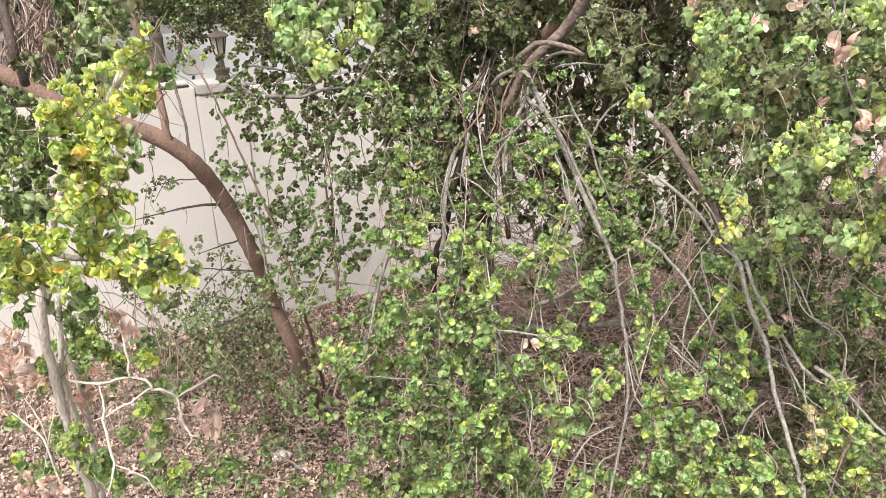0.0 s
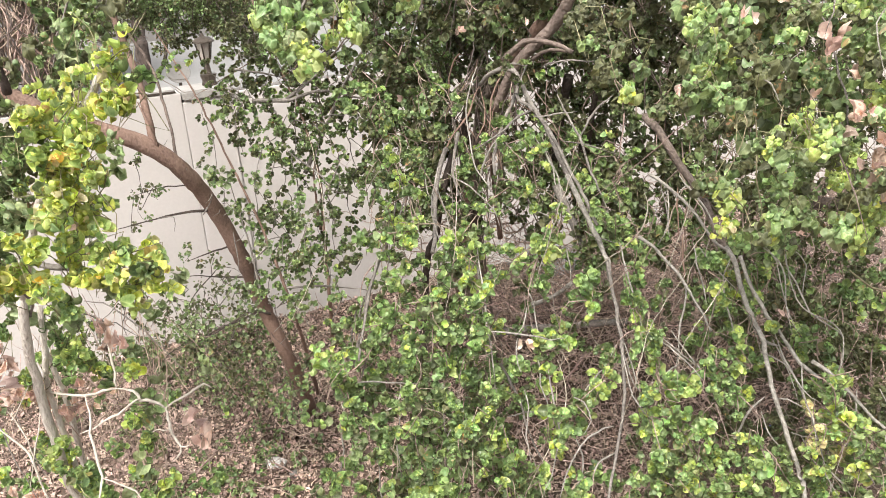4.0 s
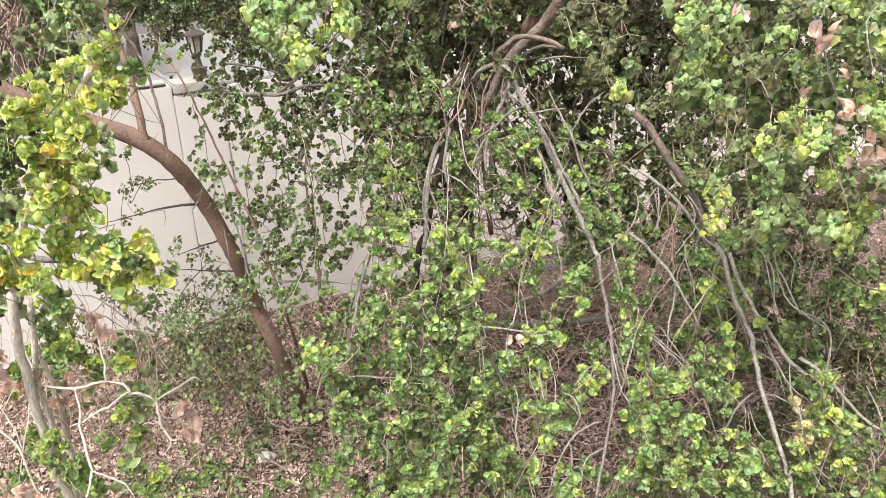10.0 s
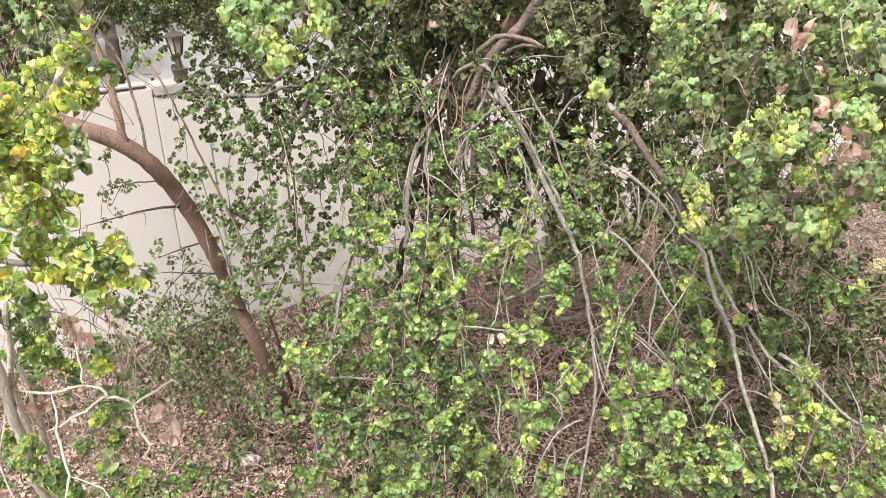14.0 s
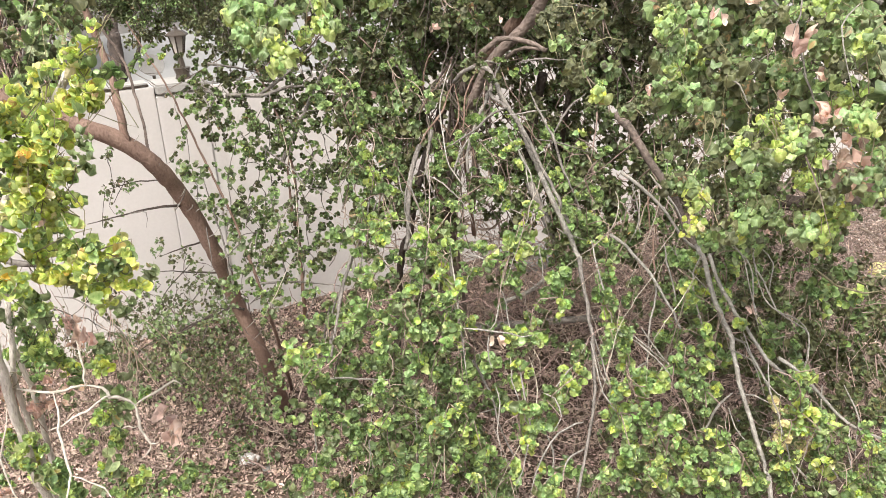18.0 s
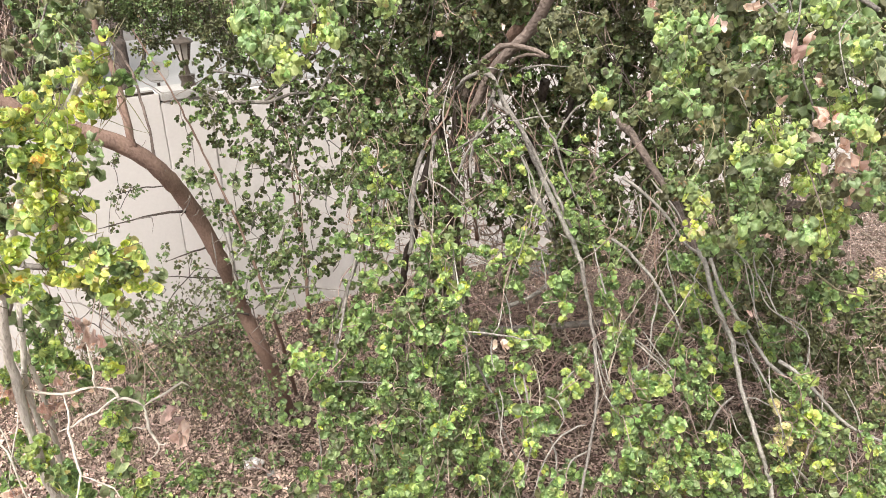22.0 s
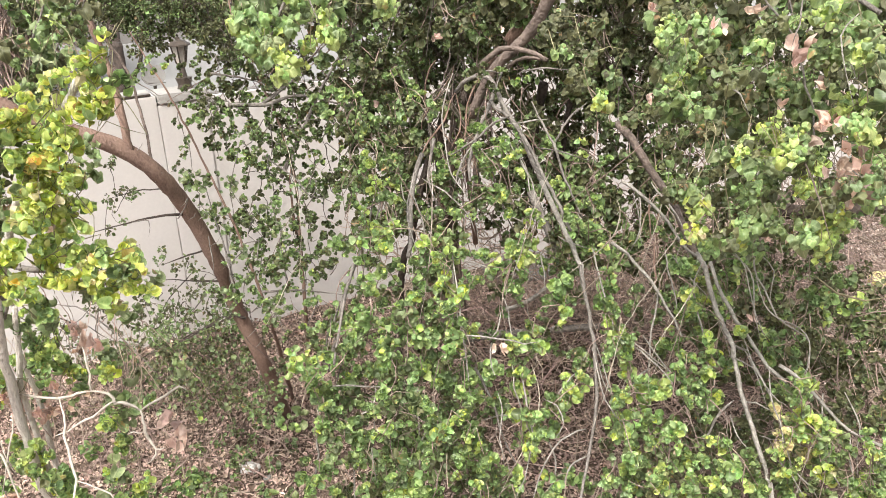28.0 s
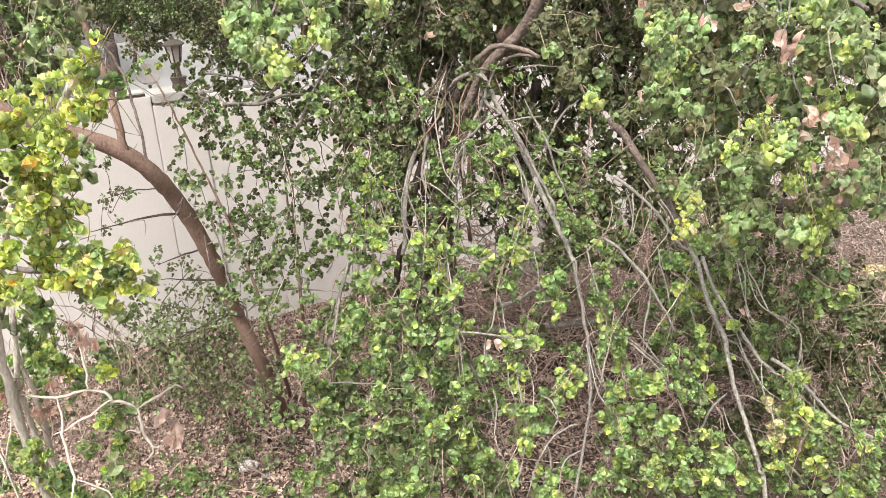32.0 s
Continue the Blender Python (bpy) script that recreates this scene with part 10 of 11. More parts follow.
near_leaves.cluster(-0.710, 1.610, 2.498, 0.029, "P", 0.022)
near_leaves.cluster(-0.744, 1.771, 2.440, 0.032, "P", 0.022)
near_leaves.cluster(-0.566, 1.649, 2.469, 0.020, "P", 0.022)
near_leaves.cluster(-0.547, 1.708, 2.387, 0.018, "P", 0.022)
near_leaves.cluster(-0.877, 1.783, 2.600, 0.036, "P", 0.022)
near_leaves.cluster(-0.924, 1.759, 2.559, 0.031, "P", 0.022)
near_leaves.cluster(-0.793, 1.609, 2.533, 0.031, "M", 0.022)
near_leaves.cluster(-0.740, 1.605, 2.218, 0.030, "B", 0.022)
near_leaves.cluster(-0.731, 1.669, 2.190, 0.032, "B", 0.022)
near_leaves.cluster(-0.864, 1.602, 2.199, 0.028, "Y", 0.022)
near_leaves.cluster(-0.944, 1.728, 2.104, 0.028, "Y", 0.022)
near_leaves.cluster(-0.822, 1.562, 2.032, 0.028, "Y", 0.022)
near_leaves.cluster(-0.794, 1.545, 2.049, 0.025, "B", 0.022)
near_leaves.cluster(-0.899, 1.693, 2.001, 0.030, "B", 0.022)
near_leaves.cluster(-0.756, 1.484, 2.033, 0.030, "B", 0.022)
near_leaves.cluster(-0.806, 1.665, 1.922, 0.030, "B", 0.022)
near_leaves.cluster(-0.731, 1.527, 1.993, 0.025, "B", 0.022)
near_leaves.cluster(-0.760, 1.603, 1.910, 0.030, "B", 0.022)
near_leaves.cluster(-0.879, 1.751, 2.176, 0.025, "Y", 0.022)
near_leaves.cluster(-0.813, 1.670, 2.159, 0.021, "B", 0.022)
near_leaves.cluster(-0.985, 1.693, 2.112, 0.022, "P", 0.022)
near_leaves.cluster(-0.920, 1.664, 2.287, 0.031, "B", 0.022)
near_leaves.cluster(-0.583, 1.634, 2.341, 0.025, "P", 0.022)
near_leaves.cluster(-0.952, 1.564, 2.002, 0.023, "Y", 0.022)
near_leaves.cluster(-0.961, 1.630, 1.926, 0.024, "P", 0.022)
near_leaves.cluster(-0.749, 1.591, 2.266, 0.022, "Y", 0.022)
near_leaves.cluster(-1.001, 1.658, 2.030, 0.019, "Y", 0.022)
near_leaves.cluster(-0.988, 1.693, 2.184, 0.035, "R", 0.022)
near_leaves.cluster(-0.909, 1.612, 2.204, 0.033, "R", 0.022)
near_leaves.cluster(-0.903, 1.592, 2.268, 0.030, "R", 0.022)
near_leaves.cluster(-0.873, 1.581, 2.171, 0.028, "R", 0.022)
near_leaves.cluster(-0.941, 1.596, 2.166, 0.028, "R", 0.022)
near_leaves.cluster(-0.976, 1.617, 2.212, 0.036, "R", 0.022)
near_leaves.cluster(-0.980, 1.637, 1.883, 0.036, "R", 0.022)
near_leaves.cluster(-0.892, 1.549, 1.936, 0.034, "R", 0.022)
near_leaves.cluster(-0.804, 1.667, 2.102, 0.024, "R", 0.022)
near_leaves.cluster(-0.754, 1.771, 2.217, 0.030, "R", 0.022)
near_leaves.cluster(-0.859, 1.645, 2.133, 0.024, "R", 0.022)
near_leaves.cluster(-0.972, 1.602, 2.122, 0.026, "R", 0.022)
near_leaves.cluster(-0.517, 1.726, 2.150, 0.019, "P", 0.018)
near_leaves.cluster(-0.663, 1.624, 2.087, 0.026, "B", 0.018)
near_leaves.cluster(-0.702, 1.751, 2.048, 0.022, "B", 0.018)
near_leaves.cluster(-0.865, 1.650, 1.987, 0.029, "Y", 0.018)
near_leaves.cluster(-0.893, 1.715, 1.889, 0.031, "B", 0.018)
near_leaves.cluster(-0.911, 1.796, 2.146, 0.028, "B", 0.018)
near_leaves.cluster(-0.850, 1.835, 2.195, 0.031, "Y", 0.018)
near_leaves.cluster(-0.904, 1.840, 2.197, 0.028, "B", 0.018)
near_leaves.cluster(-0.700, 1.768, 2.187, 0.030, "P", 0.018)
near_leaves.cluster(-0.806, 1.782, 2.069, 0.019, "P", 0.018)
near_leaves.cluster(-0.906, 1.680, 2.022, 0.024, "Y", 0.018)
near_leaves.cluster(-0.898, 1.591, 1.980, 0.026, "B", 0.018)
near_leaves.cluster(-0.800, 1.631, 1.910, 0.027, "Y", 0.018)
near_leaves.cluster(-0.596, 1.691, 1.861, 0.019, "B", 0.018)
near_leaves.cluster(-0.556, 1.680, 1.849, 0.019, "B", 0.018)
near_leaves.cluster(-0.622, 1.739, 2.078, 0.014, "B", 0.018)
near_leaves.cluster(-0.832, 1.851, 2.244, 0.031, "Y", 0.018)
near_leaves.cluster(-0.917, 1.842, 2.256, 0.030, "Y", 0.018)
near_leaves.cluster(-0.593, 1.322, 2.567, 0.022, "L", 0.024)
near_leaves.cluster(-0.580, 1.340, 2.549, 0.024, "L", 0.024)
near_leaves.cluster(-0.497, 1.307, 2.566, 0.018, "Y", 0.024)
near_leaves.cluster(-0.451, 1.261, 2.571, 0.018, "L", 0.024)
near_leaves.cluster(-0.441, 1.288, 2.569, 0.023, "V", 0.024)
near_leaves.cluster(-0.494, 1.340, 2.516, 0.017, "V", 0.024)
near_leaves.cluster(-0.530, 1.260, 2.568, 0.023, "V", 0.024)
near_leaves.cluster(-0.606, 1.358, 2.629, 0.023, "V", 0.024)
near_leaves.cluster(-0.494, 1.280, 2.647, 0.024, "Y", 0.024)
near_leaves.cluster(-0.544, 1.329, 2.658, 0.024, "V", 0.024)
near_leaves.cluster(-0.595, 1.349, 2.665, 0.018, "L", 0.024)
near_leaves.cluster(-0.539, 1.296, 2.687, 0.017, "V", 0.024)
near_leaves.cluster(-0.587, 1.290, 2.711, 0.021, "L", 0.024)
near_leaves.cluster(-0.575, 1.260, 2.745, 0.021, "Y", 0.024)
near_leaves.cluster(-0.561, 1.294, 2.717, 0.018, "V", 0.024)
near_leaves.cluster(-0.551, 1.292, 2.797, 0.020, "L", 0.024)
near_leaves.cluster(-0.584, 1.335, 2.802, 0.023, "V", 0.024)
near_leaves.cluster(-0.519, 1.297, 2.758, 0.021, "V", 0.024)
near_leaves.cluster(-0.608, 1.353, 2.768, 0.024, "V", 0.024)
near_leaves.cluster(-0.454, 1.294, 2.824, 0.023, "V", 0.024)
near_leaves.cluster(-0.468, 1.315, 2.808, 0.018, "L", 0.024)
near_leaves.cluster(-0.552, 1.292, 2.757, 0.017, "V", 0.024)
near_leaves.cluster(-0.537, 1.268, 2.736, 0.017, "O", 0.024)
near_leaves.cluster(-0.521, 1.329, 2.704, 0.024, "L", 0.024)
near_leaves.cluster(-0.509, 1.276, 2.771, 0.016, "V", 0.024)
near_leaves.cluster(-0.552, 1.359, 2.772, 0.020, "Y", 0.024)
near_leaves.cluster(-0.502, 1.301, 2.804, 0.018, "V", 0.024)
near_leaves.cluster(-0.973, 1.971, 2.056, 0.034, "B", 0.028)
near_leaves.cluster(-0.707, 1.787, 2.148, 0.030, "P", 0.028)
near_leaves.cluster(-0.845, 2.100, 2.042, 0.035, "P", 0.028)
near_leaves.cluster(-1.050, 2.024, 1.771, 0.035, "Y", 0.028)
near_leaves.cluster(-1.051, 2.021, 1.662, 0.033, "Y", 0.028)
near_leaves.cluster(-0.929, 1.877, 1.774, 0.033, "Y", 0.028)
near_leaves.cluster(-0.778, 1.977, 1.648, 0.032, "Y", 0.028)
near_leaves.cluster(-0.601, 1.873, 1.744, 0.034, "B", 0.028)
near_leaves.twigs(TWIG_GREEN, 0.0009, 0.08)
near_leaves.grow(300)

dead_bough = thing("dead_branch", (-0.78, 1.60, 2.18), "bleached bare dead branch with forked twigs", "branch")

stem("twig", dead_bough, BARK_BLEACHED, 0.0030, 0.0036, (-0.844, 1.600, 2.184), (-0.799, 1.590, 2.184), (-0.743, 1.580, 2.179), (-0.702, 1.570, 2.190), (-0.668, 1.560, 2.200))
stem("twig", dead_bough, BARK_BLEACHED, 0.0036, 0.0042, (-0.669, 1.560, 2.201), (-0.634, 1.558, 2.192), (-0.622, 1.555, 2.176), (-0.597, 1.552, 2.167), (-0.574, 1.550, 2.152))
stem("twig", dead_bough, BARK_BLEACHED, 0.0024, 0.0030, (-0.692, 1.620, 2.276), (-0.683, 1.600, 2.254), (-0.675, 1.580, 2.225), (-0.668, 1.560, 2.200))
stem("twig", dead_bough, BARK_BLEACHED, 0.0036, 0.0016, (-0.575, 1.550, 2.152), (-0.540, 1.552, 2.171), (-0.506, 1.555, 2.191), (-0.483, 1.558, 2.195), (-0.475, 1.560, 2.184))
stem("twig", dead_bough, BARK_BLEACHED, 0.0040, 0.0024, (-0.575, 1.550, 2.154), (-0.569, 1.540, 2.135), (-0.567, 1.530, 2.114), (-0.557, 1.520, 2.098), (-0.544, 1.510, 2.085), (-0.524, 1.500, 2.092))
stem("twig", dead_bough, BARK_BLEACHED, 0.0026, 0.0014, (-0.541, 1.500, 2.091), (-0.545, 1.495, 2.074), (-0.562, 1.490, 2.062))
stem("twig", dead_bough, BARK_BLEACHED, 0.0020, 0.0010, (-0.564, 1.520, 2.120), (-0.583, 1.520, 2.122), (-0.599, 1.520, 2.117))
stem("twig", dead_bough, BARK_BLEACHED, 0.0030, 0.0018, (-0.619, 1.550, 2.179), (-0.646, 1.542, 2.166), (-0.682, 1.535, 2.146), (-0.717, 1.528, 2.131), (-0.745, 1.520, 2.125))
stem("twig", dead_bough, BARK_BLEACHED, 0.0032, 0.0026, (-0.740, 1.570, 2.185), (-0.730, 1.545, 2.156), (-0.720, 1.520, 2.124), (-0.710, 1.495, 2.079), (-0.698, 1.470, 2.052), (-0.698, 1.445, 2.032), (-0.704, 1.420, 2.008))
stem("twig", dead_bough, BARK_BLEACHED, 0.0022, 0.0014, (-0.694, 1.460, 2.056), (-0.654, 1.453, 2.043), (-0.627, 1.447, 2.025), (-0.609, 1.440, 1.987))
stem("twig", dead_bough, BARK_BLEACHED, 0.0028, 0.0020, (-0.897, 1.500, 2.169), (-0.862, 1.492, 2.137), (-0.836, 1.484, 2.111), (-0.826, 1.476, 2.055), (-0.809, 1.468, 1.997), (-0.800, 1.460, 1.980))
stem("twig", dead_bough, BARK_BLEACHED, 0.0018, 0.0012, (-0.876, 1.520, 2.191), (-0.854, 1.507, 2.162), (-0.837, 1.493, 2.134), (-0.826, 1.480, 2.100))
stem("twig", dead_bough, BARK_BLEACHED, 0.0020, 0.0012, (-0.824, 1.540, 2.173), (-0.826, 1.520, 2.140), (-0.840, 1.500, 2.087), (-0.857, 1.480, 2.017))
stem("twig", dead_bough, BARK_GREY, 0.0020, 0.0006, (-0.944, 1.568, 2.251), (-0.903, 1.525, 2.139), (-0.876, 1.507, 2.066), (-0.849, 1.494, 2.003), (-0.844, 1.485, 1.952))
stem("twig", dead_bough, BARK_BLEACHED, 0.0016, 0.0004, (-0.874, 1.511, 2.159), (-0.830, 1.539, 2.233), (-0.855, 1.527, 2.202))
stem("twig", dead_bough, BARK_GREY, 0.0014, 0.0005, (-0.913, 1.590, 2.168), (-0.880, 1.567, 2.110), (-0.854, 1.541, 2.041), (-0.837, 1.532, 2.018))
hanging_stems(dead_bough, 50, -1.15, -0.70, 1.7, 2.2, 1.7, 2.1, TWIG_TAN, 0.0018, 0.06)
dead_leaf(dead_bough, -0.669, 1.596, 2.324, 0.053)
dead_leaf(dead_bough, -0.649, 1.580, 2.323, 0.046)
dead_leaf(dead_bough, -0.667, 1.618, 2.298, 0.041)
dead_leaf(dead_bough, -0.651, 1.603, 2.299, 0.035)
dead_leaf(dead_bough, -0.526, 1.577, 2.136, 0.046)
dead_leaf(dead_bough, -0.509, 1.562, 2.137, 0.039)
dead_leaf(dead_bough, -0.510, 1.569, 2.114, 0.046)
dead_leaf(dead_bough, -0.494, 1.554, 2.115, 0.039)
dead_leaf(dead_bough, -0.521, 1.558, 2.086, 0.041)
dead_leaf(dead_bough, -0.506, 1.543, 2.088, 0.035)
dead_leaf(dead_bough, -0.869, 1.536, 2.308, 0.041)
dead_leaf(dead_bough, -0.848, 1.521, 2.307, 0.035)
dead_leaf(dead_bough, -0.852, 1.540, 2.263, 0.037)
dead_leaf(dead_bough, -0.888, 1.548, 2.338, 0.035)
dead_leaf(dead_bough, -0.868, 1.533, 2.338, 0.031)
dead_leaf(dead_bough, -0.819, 1.426, 2.059, 0.029)
dead_leaf(dead_bough, -0.813, 1.452, 2.033, 0.032)
dead_leaf(dead_bough, -0.796, 1.438, 2.036, 0.026)
dead_leaf(dead_bough, -0.881, 1.460, 2.054, 0.027)
dead_leaf(dead_bough, -0.864, 1.446, 2.057, 0.024)
dead_leaf(dead_bough, -0.606, 1.371, 2.715, 0.020)
dead_leaf(dead_bough, -0.540, 1.272, 2.652, 0.015)
dead_leaf(dead_bough, -0.541, 1.261, 2.653, 0.013)
dead_leaf(dead_bough, -0.863, 1.602, 2.200, 0.035)
dead_leaf(dead_bough, -0.844, 1.587, 2.201, 0.029)
dead_leaf(dead_bough, -0.770, 1.662, 2.119, 0.023)
dead_leaf(dead_bough, -0.803, 1.629, 2.178, 0.026)
dead_leaf(dead_bough, -0.777, 1.647, 2.188, 0.027)
dead_leaf(dead_bough, -0.781, 1.633, 2.191, 0.023)
dead_leaf(dead_bough, -0.754, 1.655, 2.157, 0.026)
dead_leaf(dead_bough, -0.739, 1.640, 2.159, 0.022)
dead_leaf(dead_bough, -0.835, 1.634, 2.204, 0.028)
dead_leaf(dead_bough, -0.728, 1.674, 2.151, 0.024)
dead_leaf(dead_bough, -0.713, 1.658, 2.154, 0.021)
dead_leaf(dead_bough, -0.817, 1.627, 2.131, 0.029)
dead_leaf(dead_bough, -0.822, 1.613, 2.134, 0.026)
dead_leaf(dead_bough, -0.771, 1.644, 2.126, 0.024)
dead_leaf(dead_bough, -0.757, 1.629, 2.129, 0.021)
dead_leaf(dead_bough, -0.844, 1.607, 2.173, 0.022)

# ---- low growth on the ground ----
low = thing("ground_plants", (-1.47, 4.69, 0.00), "low straggling green seedlings among dry leaves", "undergrowth")
low_leaves = Plant(low, loose=0.9)

low_leaves.cluster(-1.309, 4.311, 0.080, 0.065, "M", 0.034)
low_leaves.cluster(-1.240, 4.139, 0.080, 0.063, "M", 0.034)
low_leaves.cluster(-1.185, 4.028, 0.080, 0.054, "M", 0.034)
low_leaves.cluster(-1.150, 4.475, 0.080, 0.074, "M", 0.034)
low_leaves.cluster(-1.121, 4.412, 0.080, 0.066, "M", 0.034)
low_leaves.cluster(-1.070, 4.529, 0.080, 0.060, "M", 0.034)
low_leaves.cluster(-1.502, 5.044, 0.080, 0.057, "B", 0.034)
low_leaves.cluster(-1.564, 4.512, 0.080, 0.052, "M", 0.034)
low_leaves.cluster(-1.207, 4.803, 0.080, 0.070, "M", 0.034)
low_leaves.cluster(-1.766, 4.238, 0.080, 0.071, "M", 0.034)
low_leaves.cluster(-1.681, 4.176, 0.080, 0.070, "M", 0.034)
low_leaves.cluster(-1.555, 4.138, 0.080, 0.069, "M", 0.034)
low_leaves.cluster(-1.628, 4.226, 0.080, 0.064, "M", 0.034)
low_leaves.cluster(-1.450, 4.051, 0.080, 0.048, "B", 0.034)
low_leaves.cluster(-0.938, 4.113, 0.080, 0.048, "M", 0.034)
low_leaves.cluster(-1.159, 5.084, 0.080, 0.082, "M", 0.034)
low_leaves.cluster(-1.318, 5.100, 0.080, 0.082, "M", 0.034)
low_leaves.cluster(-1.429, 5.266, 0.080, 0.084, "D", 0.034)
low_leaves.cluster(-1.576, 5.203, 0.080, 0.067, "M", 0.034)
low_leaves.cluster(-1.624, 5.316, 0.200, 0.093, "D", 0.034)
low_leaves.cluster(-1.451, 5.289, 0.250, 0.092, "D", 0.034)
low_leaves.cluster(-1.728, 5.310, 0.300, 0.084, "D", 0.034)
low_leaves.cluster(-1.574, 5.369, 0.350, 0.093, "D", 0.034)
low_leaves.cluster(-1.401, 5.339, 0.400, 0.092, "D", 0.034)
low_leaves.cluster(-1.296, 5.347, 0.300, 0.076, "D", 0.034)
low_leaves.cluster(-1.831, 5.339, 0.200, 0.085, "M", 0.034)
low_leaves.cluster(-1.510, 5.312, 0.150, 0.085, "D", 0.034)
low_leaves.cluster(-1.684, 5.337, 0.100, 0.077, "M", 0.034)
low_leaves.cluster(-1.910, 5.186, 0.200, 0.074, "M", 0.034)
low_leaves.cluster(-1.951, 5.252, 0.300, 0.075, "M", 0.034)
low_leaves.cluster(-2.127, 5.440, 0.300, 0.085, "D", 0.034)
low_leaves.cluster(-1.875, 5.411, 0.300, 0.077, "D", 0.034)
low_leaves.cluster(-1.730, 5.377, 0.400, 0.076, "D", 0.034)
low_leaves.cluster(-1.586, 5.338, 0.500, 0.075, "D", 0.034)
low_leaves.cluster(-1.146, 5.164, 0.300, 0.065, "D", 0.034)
low_leaves.cluster(-1.362, 5.208, 0.200, 0.075, "M", 0.034)
low_leaves.cluster(-1.091, 4.658, 0.080, 0.053, "M", 0.034)
low_leaves.cluster(-1.411, 4.624, 0.080, 0.061, "M", 0.034)
low_leaves.cluster(-1.295, 4.677, 0.080, 0.054, "M", 0.034)
low_leaves.cluster(-0.910, 4.393, 0.080, 0.044, "M", 0.034)
low_leaves.cluster(-0.826, 4.569, 0.080, 0.053, "M", 0.034)
low_leaves.cluster(-1.463, 4.383, 0.080, 0.036, "B", 0.034)
low_leaves.cluster(-1.149, 4.185, 0.080, 0.049, "M", 0.034)
low_leaves.cluster(-1.058, 4.928, 0.080, 0.056, "M", 0.034)
low_leaves.fill(20, (-2.6, 4.6, 0.05), (-0.9, 5.8, 0.55), "DDM", 0.028, 0.06)
low_leaves.twigs(TWIG_DRY, 0.002, 0.35)
low_leaves.grow(300)


def lump(name, at, size, material, label, category, group=""):
    bm = bmesh.new()
    bmesh.ops.create_icosphere(bm, subdivisions=3, radius=1)
    for v in bm.verts:
        v.co *= 1 + 0.45 * noise.noise(v.co * 1.7 + Vector(at)) + 0.08 * noise.noise(v.co * 5)
    bmesh.ops.scale(bm, vec=size, verts=bm.verts)
    bmesh.ops.translate(bm, vec=(at[0], at[1], relief(at[0], at[1]) + size[2] * 0.6), verts=bm.verts)
    for f in bm.faces:
        f.smooth = True
    tagged(part(name, bm, material, None), label, category, group)


lump("stone", (-1.08, 4.43, 0.00), (0.07, 0.045, 0.035), STONE, "white rough stone among dry leaves", "stone", "stones among the dry leaves")
lump("stone", (-0.94, 4.31, 0.00), (0.03, 0.035, 0.02), PIER, "pale grey pebble among dry leaves", "stone", "stones among the dry leaves")
lump("concrete_block", (1.04, 7.22, 0.00), (0.32, 0.2, 0.16), YARD, "weathered grey concrete lump before the wall", "concrete block")
lump("plastic_bag", (1.93, 4.36, 0.05), (0.045, 0.035, 0.035), PLASTIC_BLUE, "crumpled blue plastic bag on the ground", "bag")
lump("paper_scrap", (2.97, 5.18, 0.00), (0.06, 0.05, 0.09), STONE, "crumpled white paper scrap on the ground", "litter")
lump("yellow_tub", (4.02, 6.44, 0.00), (0.11, 0.09, 0.075), PLASTIC_YELLOW, "yellow plastic tub beyond the bushes", "tub")

# ---- the straggling low shrub before the wall ----
straggler = thing("low_shrub", (-1.78, 5.69, 0.00), "straggling low shrub of grey twigs and small dull leaves", "shrub")
straggler_leaves = Plant(straggler, full=0.7, loose=1.0)

stem("branch", straggler, BARK_DARK, 0.0060, 0.0030, (-0.945, 4.350, 1.136), (-1.071, 4.350, 1.070), (-1.255, 4.350, 1.001), (-1.394, 4.350, 0.927), (-1.520, 4.350, 0.895), (-1.622, 4.350, 0.803))
stem("branch", straggler, BARK_GREY, 0.0050, 0.0015, (-1.220, 4.300, 1.154), (-1.138, 4.300, 1.243), (-1.101, 4.300, 1.280), (-1.076, 4.300, 1.204), (-1.035, 4.300, 1.149))
stem("branch", straggler, BARK_GREY, 0.0040, 0.0015, (-1.303, 4.400, 0.966), (-1.285, 4.400, 0.782), (-1.298, 4.400, 0.596), (-1.310, 4.400, 0.483))
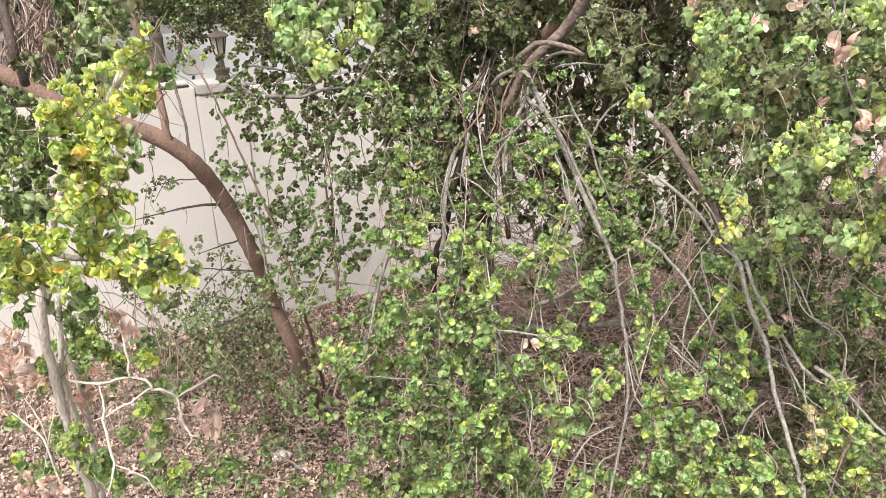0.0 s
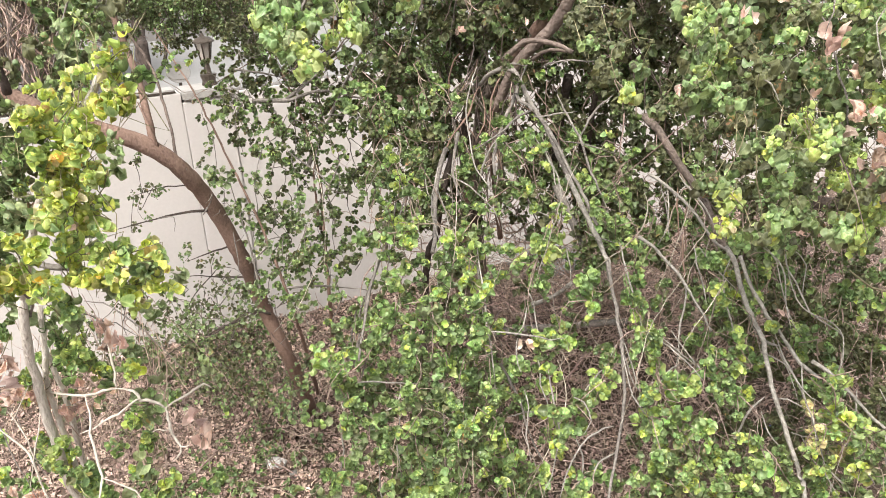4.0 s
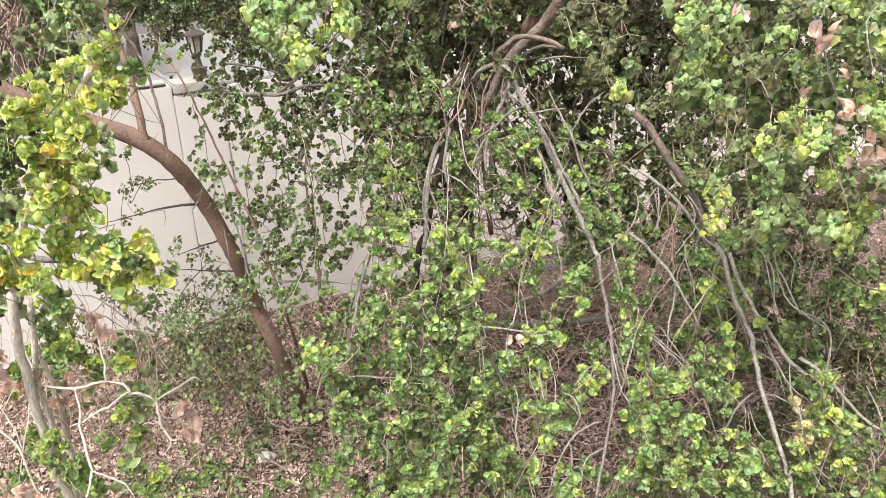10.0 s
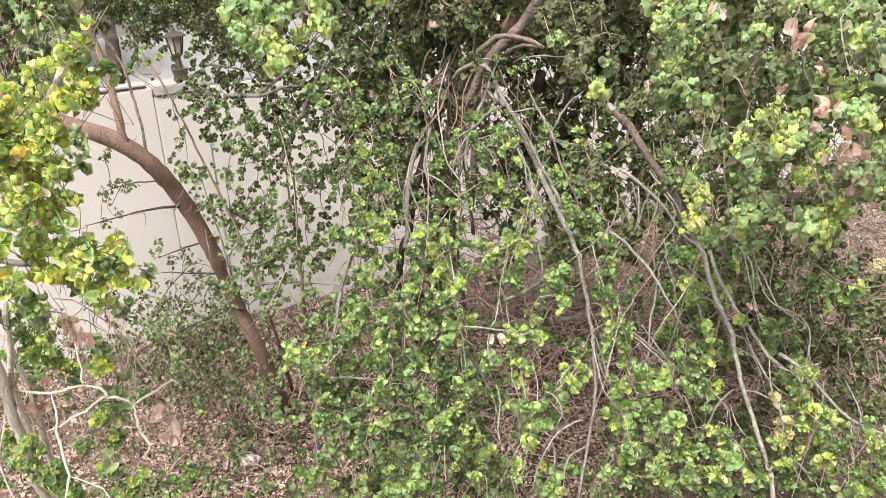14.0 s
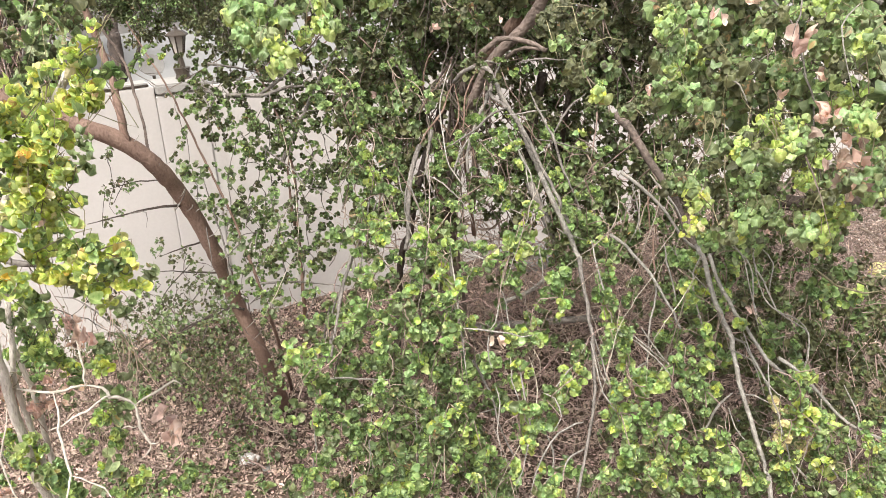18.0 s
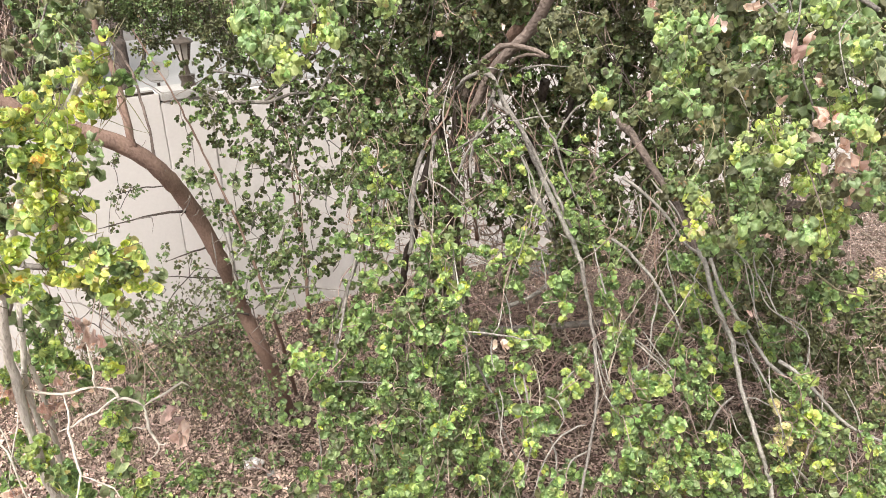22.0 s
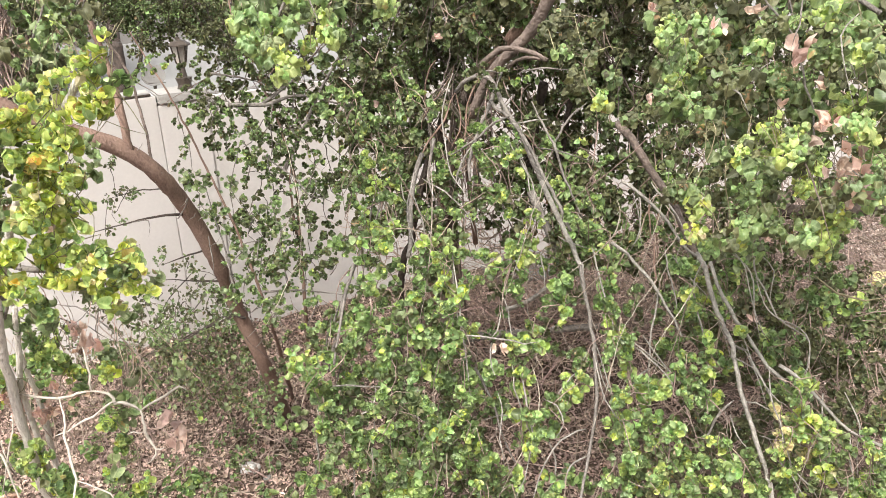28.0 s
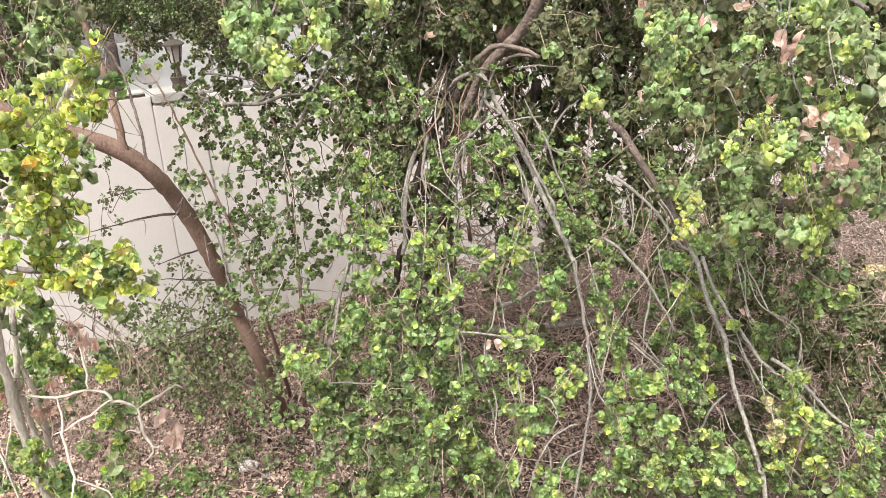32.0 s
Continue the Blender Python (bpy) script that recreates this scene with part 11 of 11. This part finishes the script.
stem("branch", straggler, BARK_GREY, 0.0040, 0.0015, (-1.153, 4.400, 1.007), (-1.214, 4.400, 0.886), (-1.210, 4.400, 0.701), (-1.246, 4.400, 0.554))
stem("branch", straggler, BARK_GREY, 0.0040, 0.0015, (-1.380, 4.400, 1.079), (-1.366, 4.400, 0.935), (-1.418, 4.400, 0.757), (-1.434, 4.400, 0.571))
stem("branch", straggler, BARK_DARK, 0.0040, 0.0015, (-1.163, 4.300, 1.412), (-1.289, 4.300, 1.289), (-1.367, 4.300, 1.194), (-1.357, 4.300, 1.073))
stem("branch", straggler, BARK_DARK, 0.0050, 0.0020, (-2.017, 4.200, 1.255), (-1.877, 4.200, 1.216), (-1.740, 4.200, 1.154), (-1.623, 4.200, 1.059))
stem("branch", straggler, BARK_DARK, 0.0040, 0.0015, (-1.847, 4.200, 1.214), (-1.913, 4.200, 1.118), (-1.964, 4.200, 1.020))
stem("branch", straggler, BARK_DARK, 0.0040, 0.0015, (-1.676, 4.200, 1.249), (-1.714, 4.200, 1.135), (-1.690, 4.200, 1.031))
stem("branch", straggler, BARK_GREY, 0.0050, 0.0020, (-1.616, 3.600, 1.550), (-1.477, 3.600, 1.488), (-1.370, 3.600, 1.377), (-1.288, 3.600, 1.261), (-1.211, 3.600, 1.143))
straggler_leaves.fill(40, (-1.57, 4.20, 0.84), (-0.98, 4.70, 1.12), "DMDP", 0.029, 0.050)
straggler_leaves.fill(34, (-1.51, 4.10, 0.60), (-0.94, 4.60, 1.00), "DDMP", 0.030, 0.050)
straggler_leaves.fill(26, (-2.23, 4.20, 0.76), (-1.59, 4.80, 1.17), "DDM", 0.028, 0.045)
straggler_leaves.fill(10, (-0.95, 3.90, 0.57), (-0.73, 4.20, 0.90), "DMM", 0.030, 0.050)
hanging_stems(straggler, 110, -1.90, -0.90, 4.10, 4.80, 0.35, 0.85, TWIG_DRY, 0.0016, 0.12)
straggler_leaves.twigs(TWIG_DARK, 0.002, 0.4, 1)
straggler_leaves.grow(200)
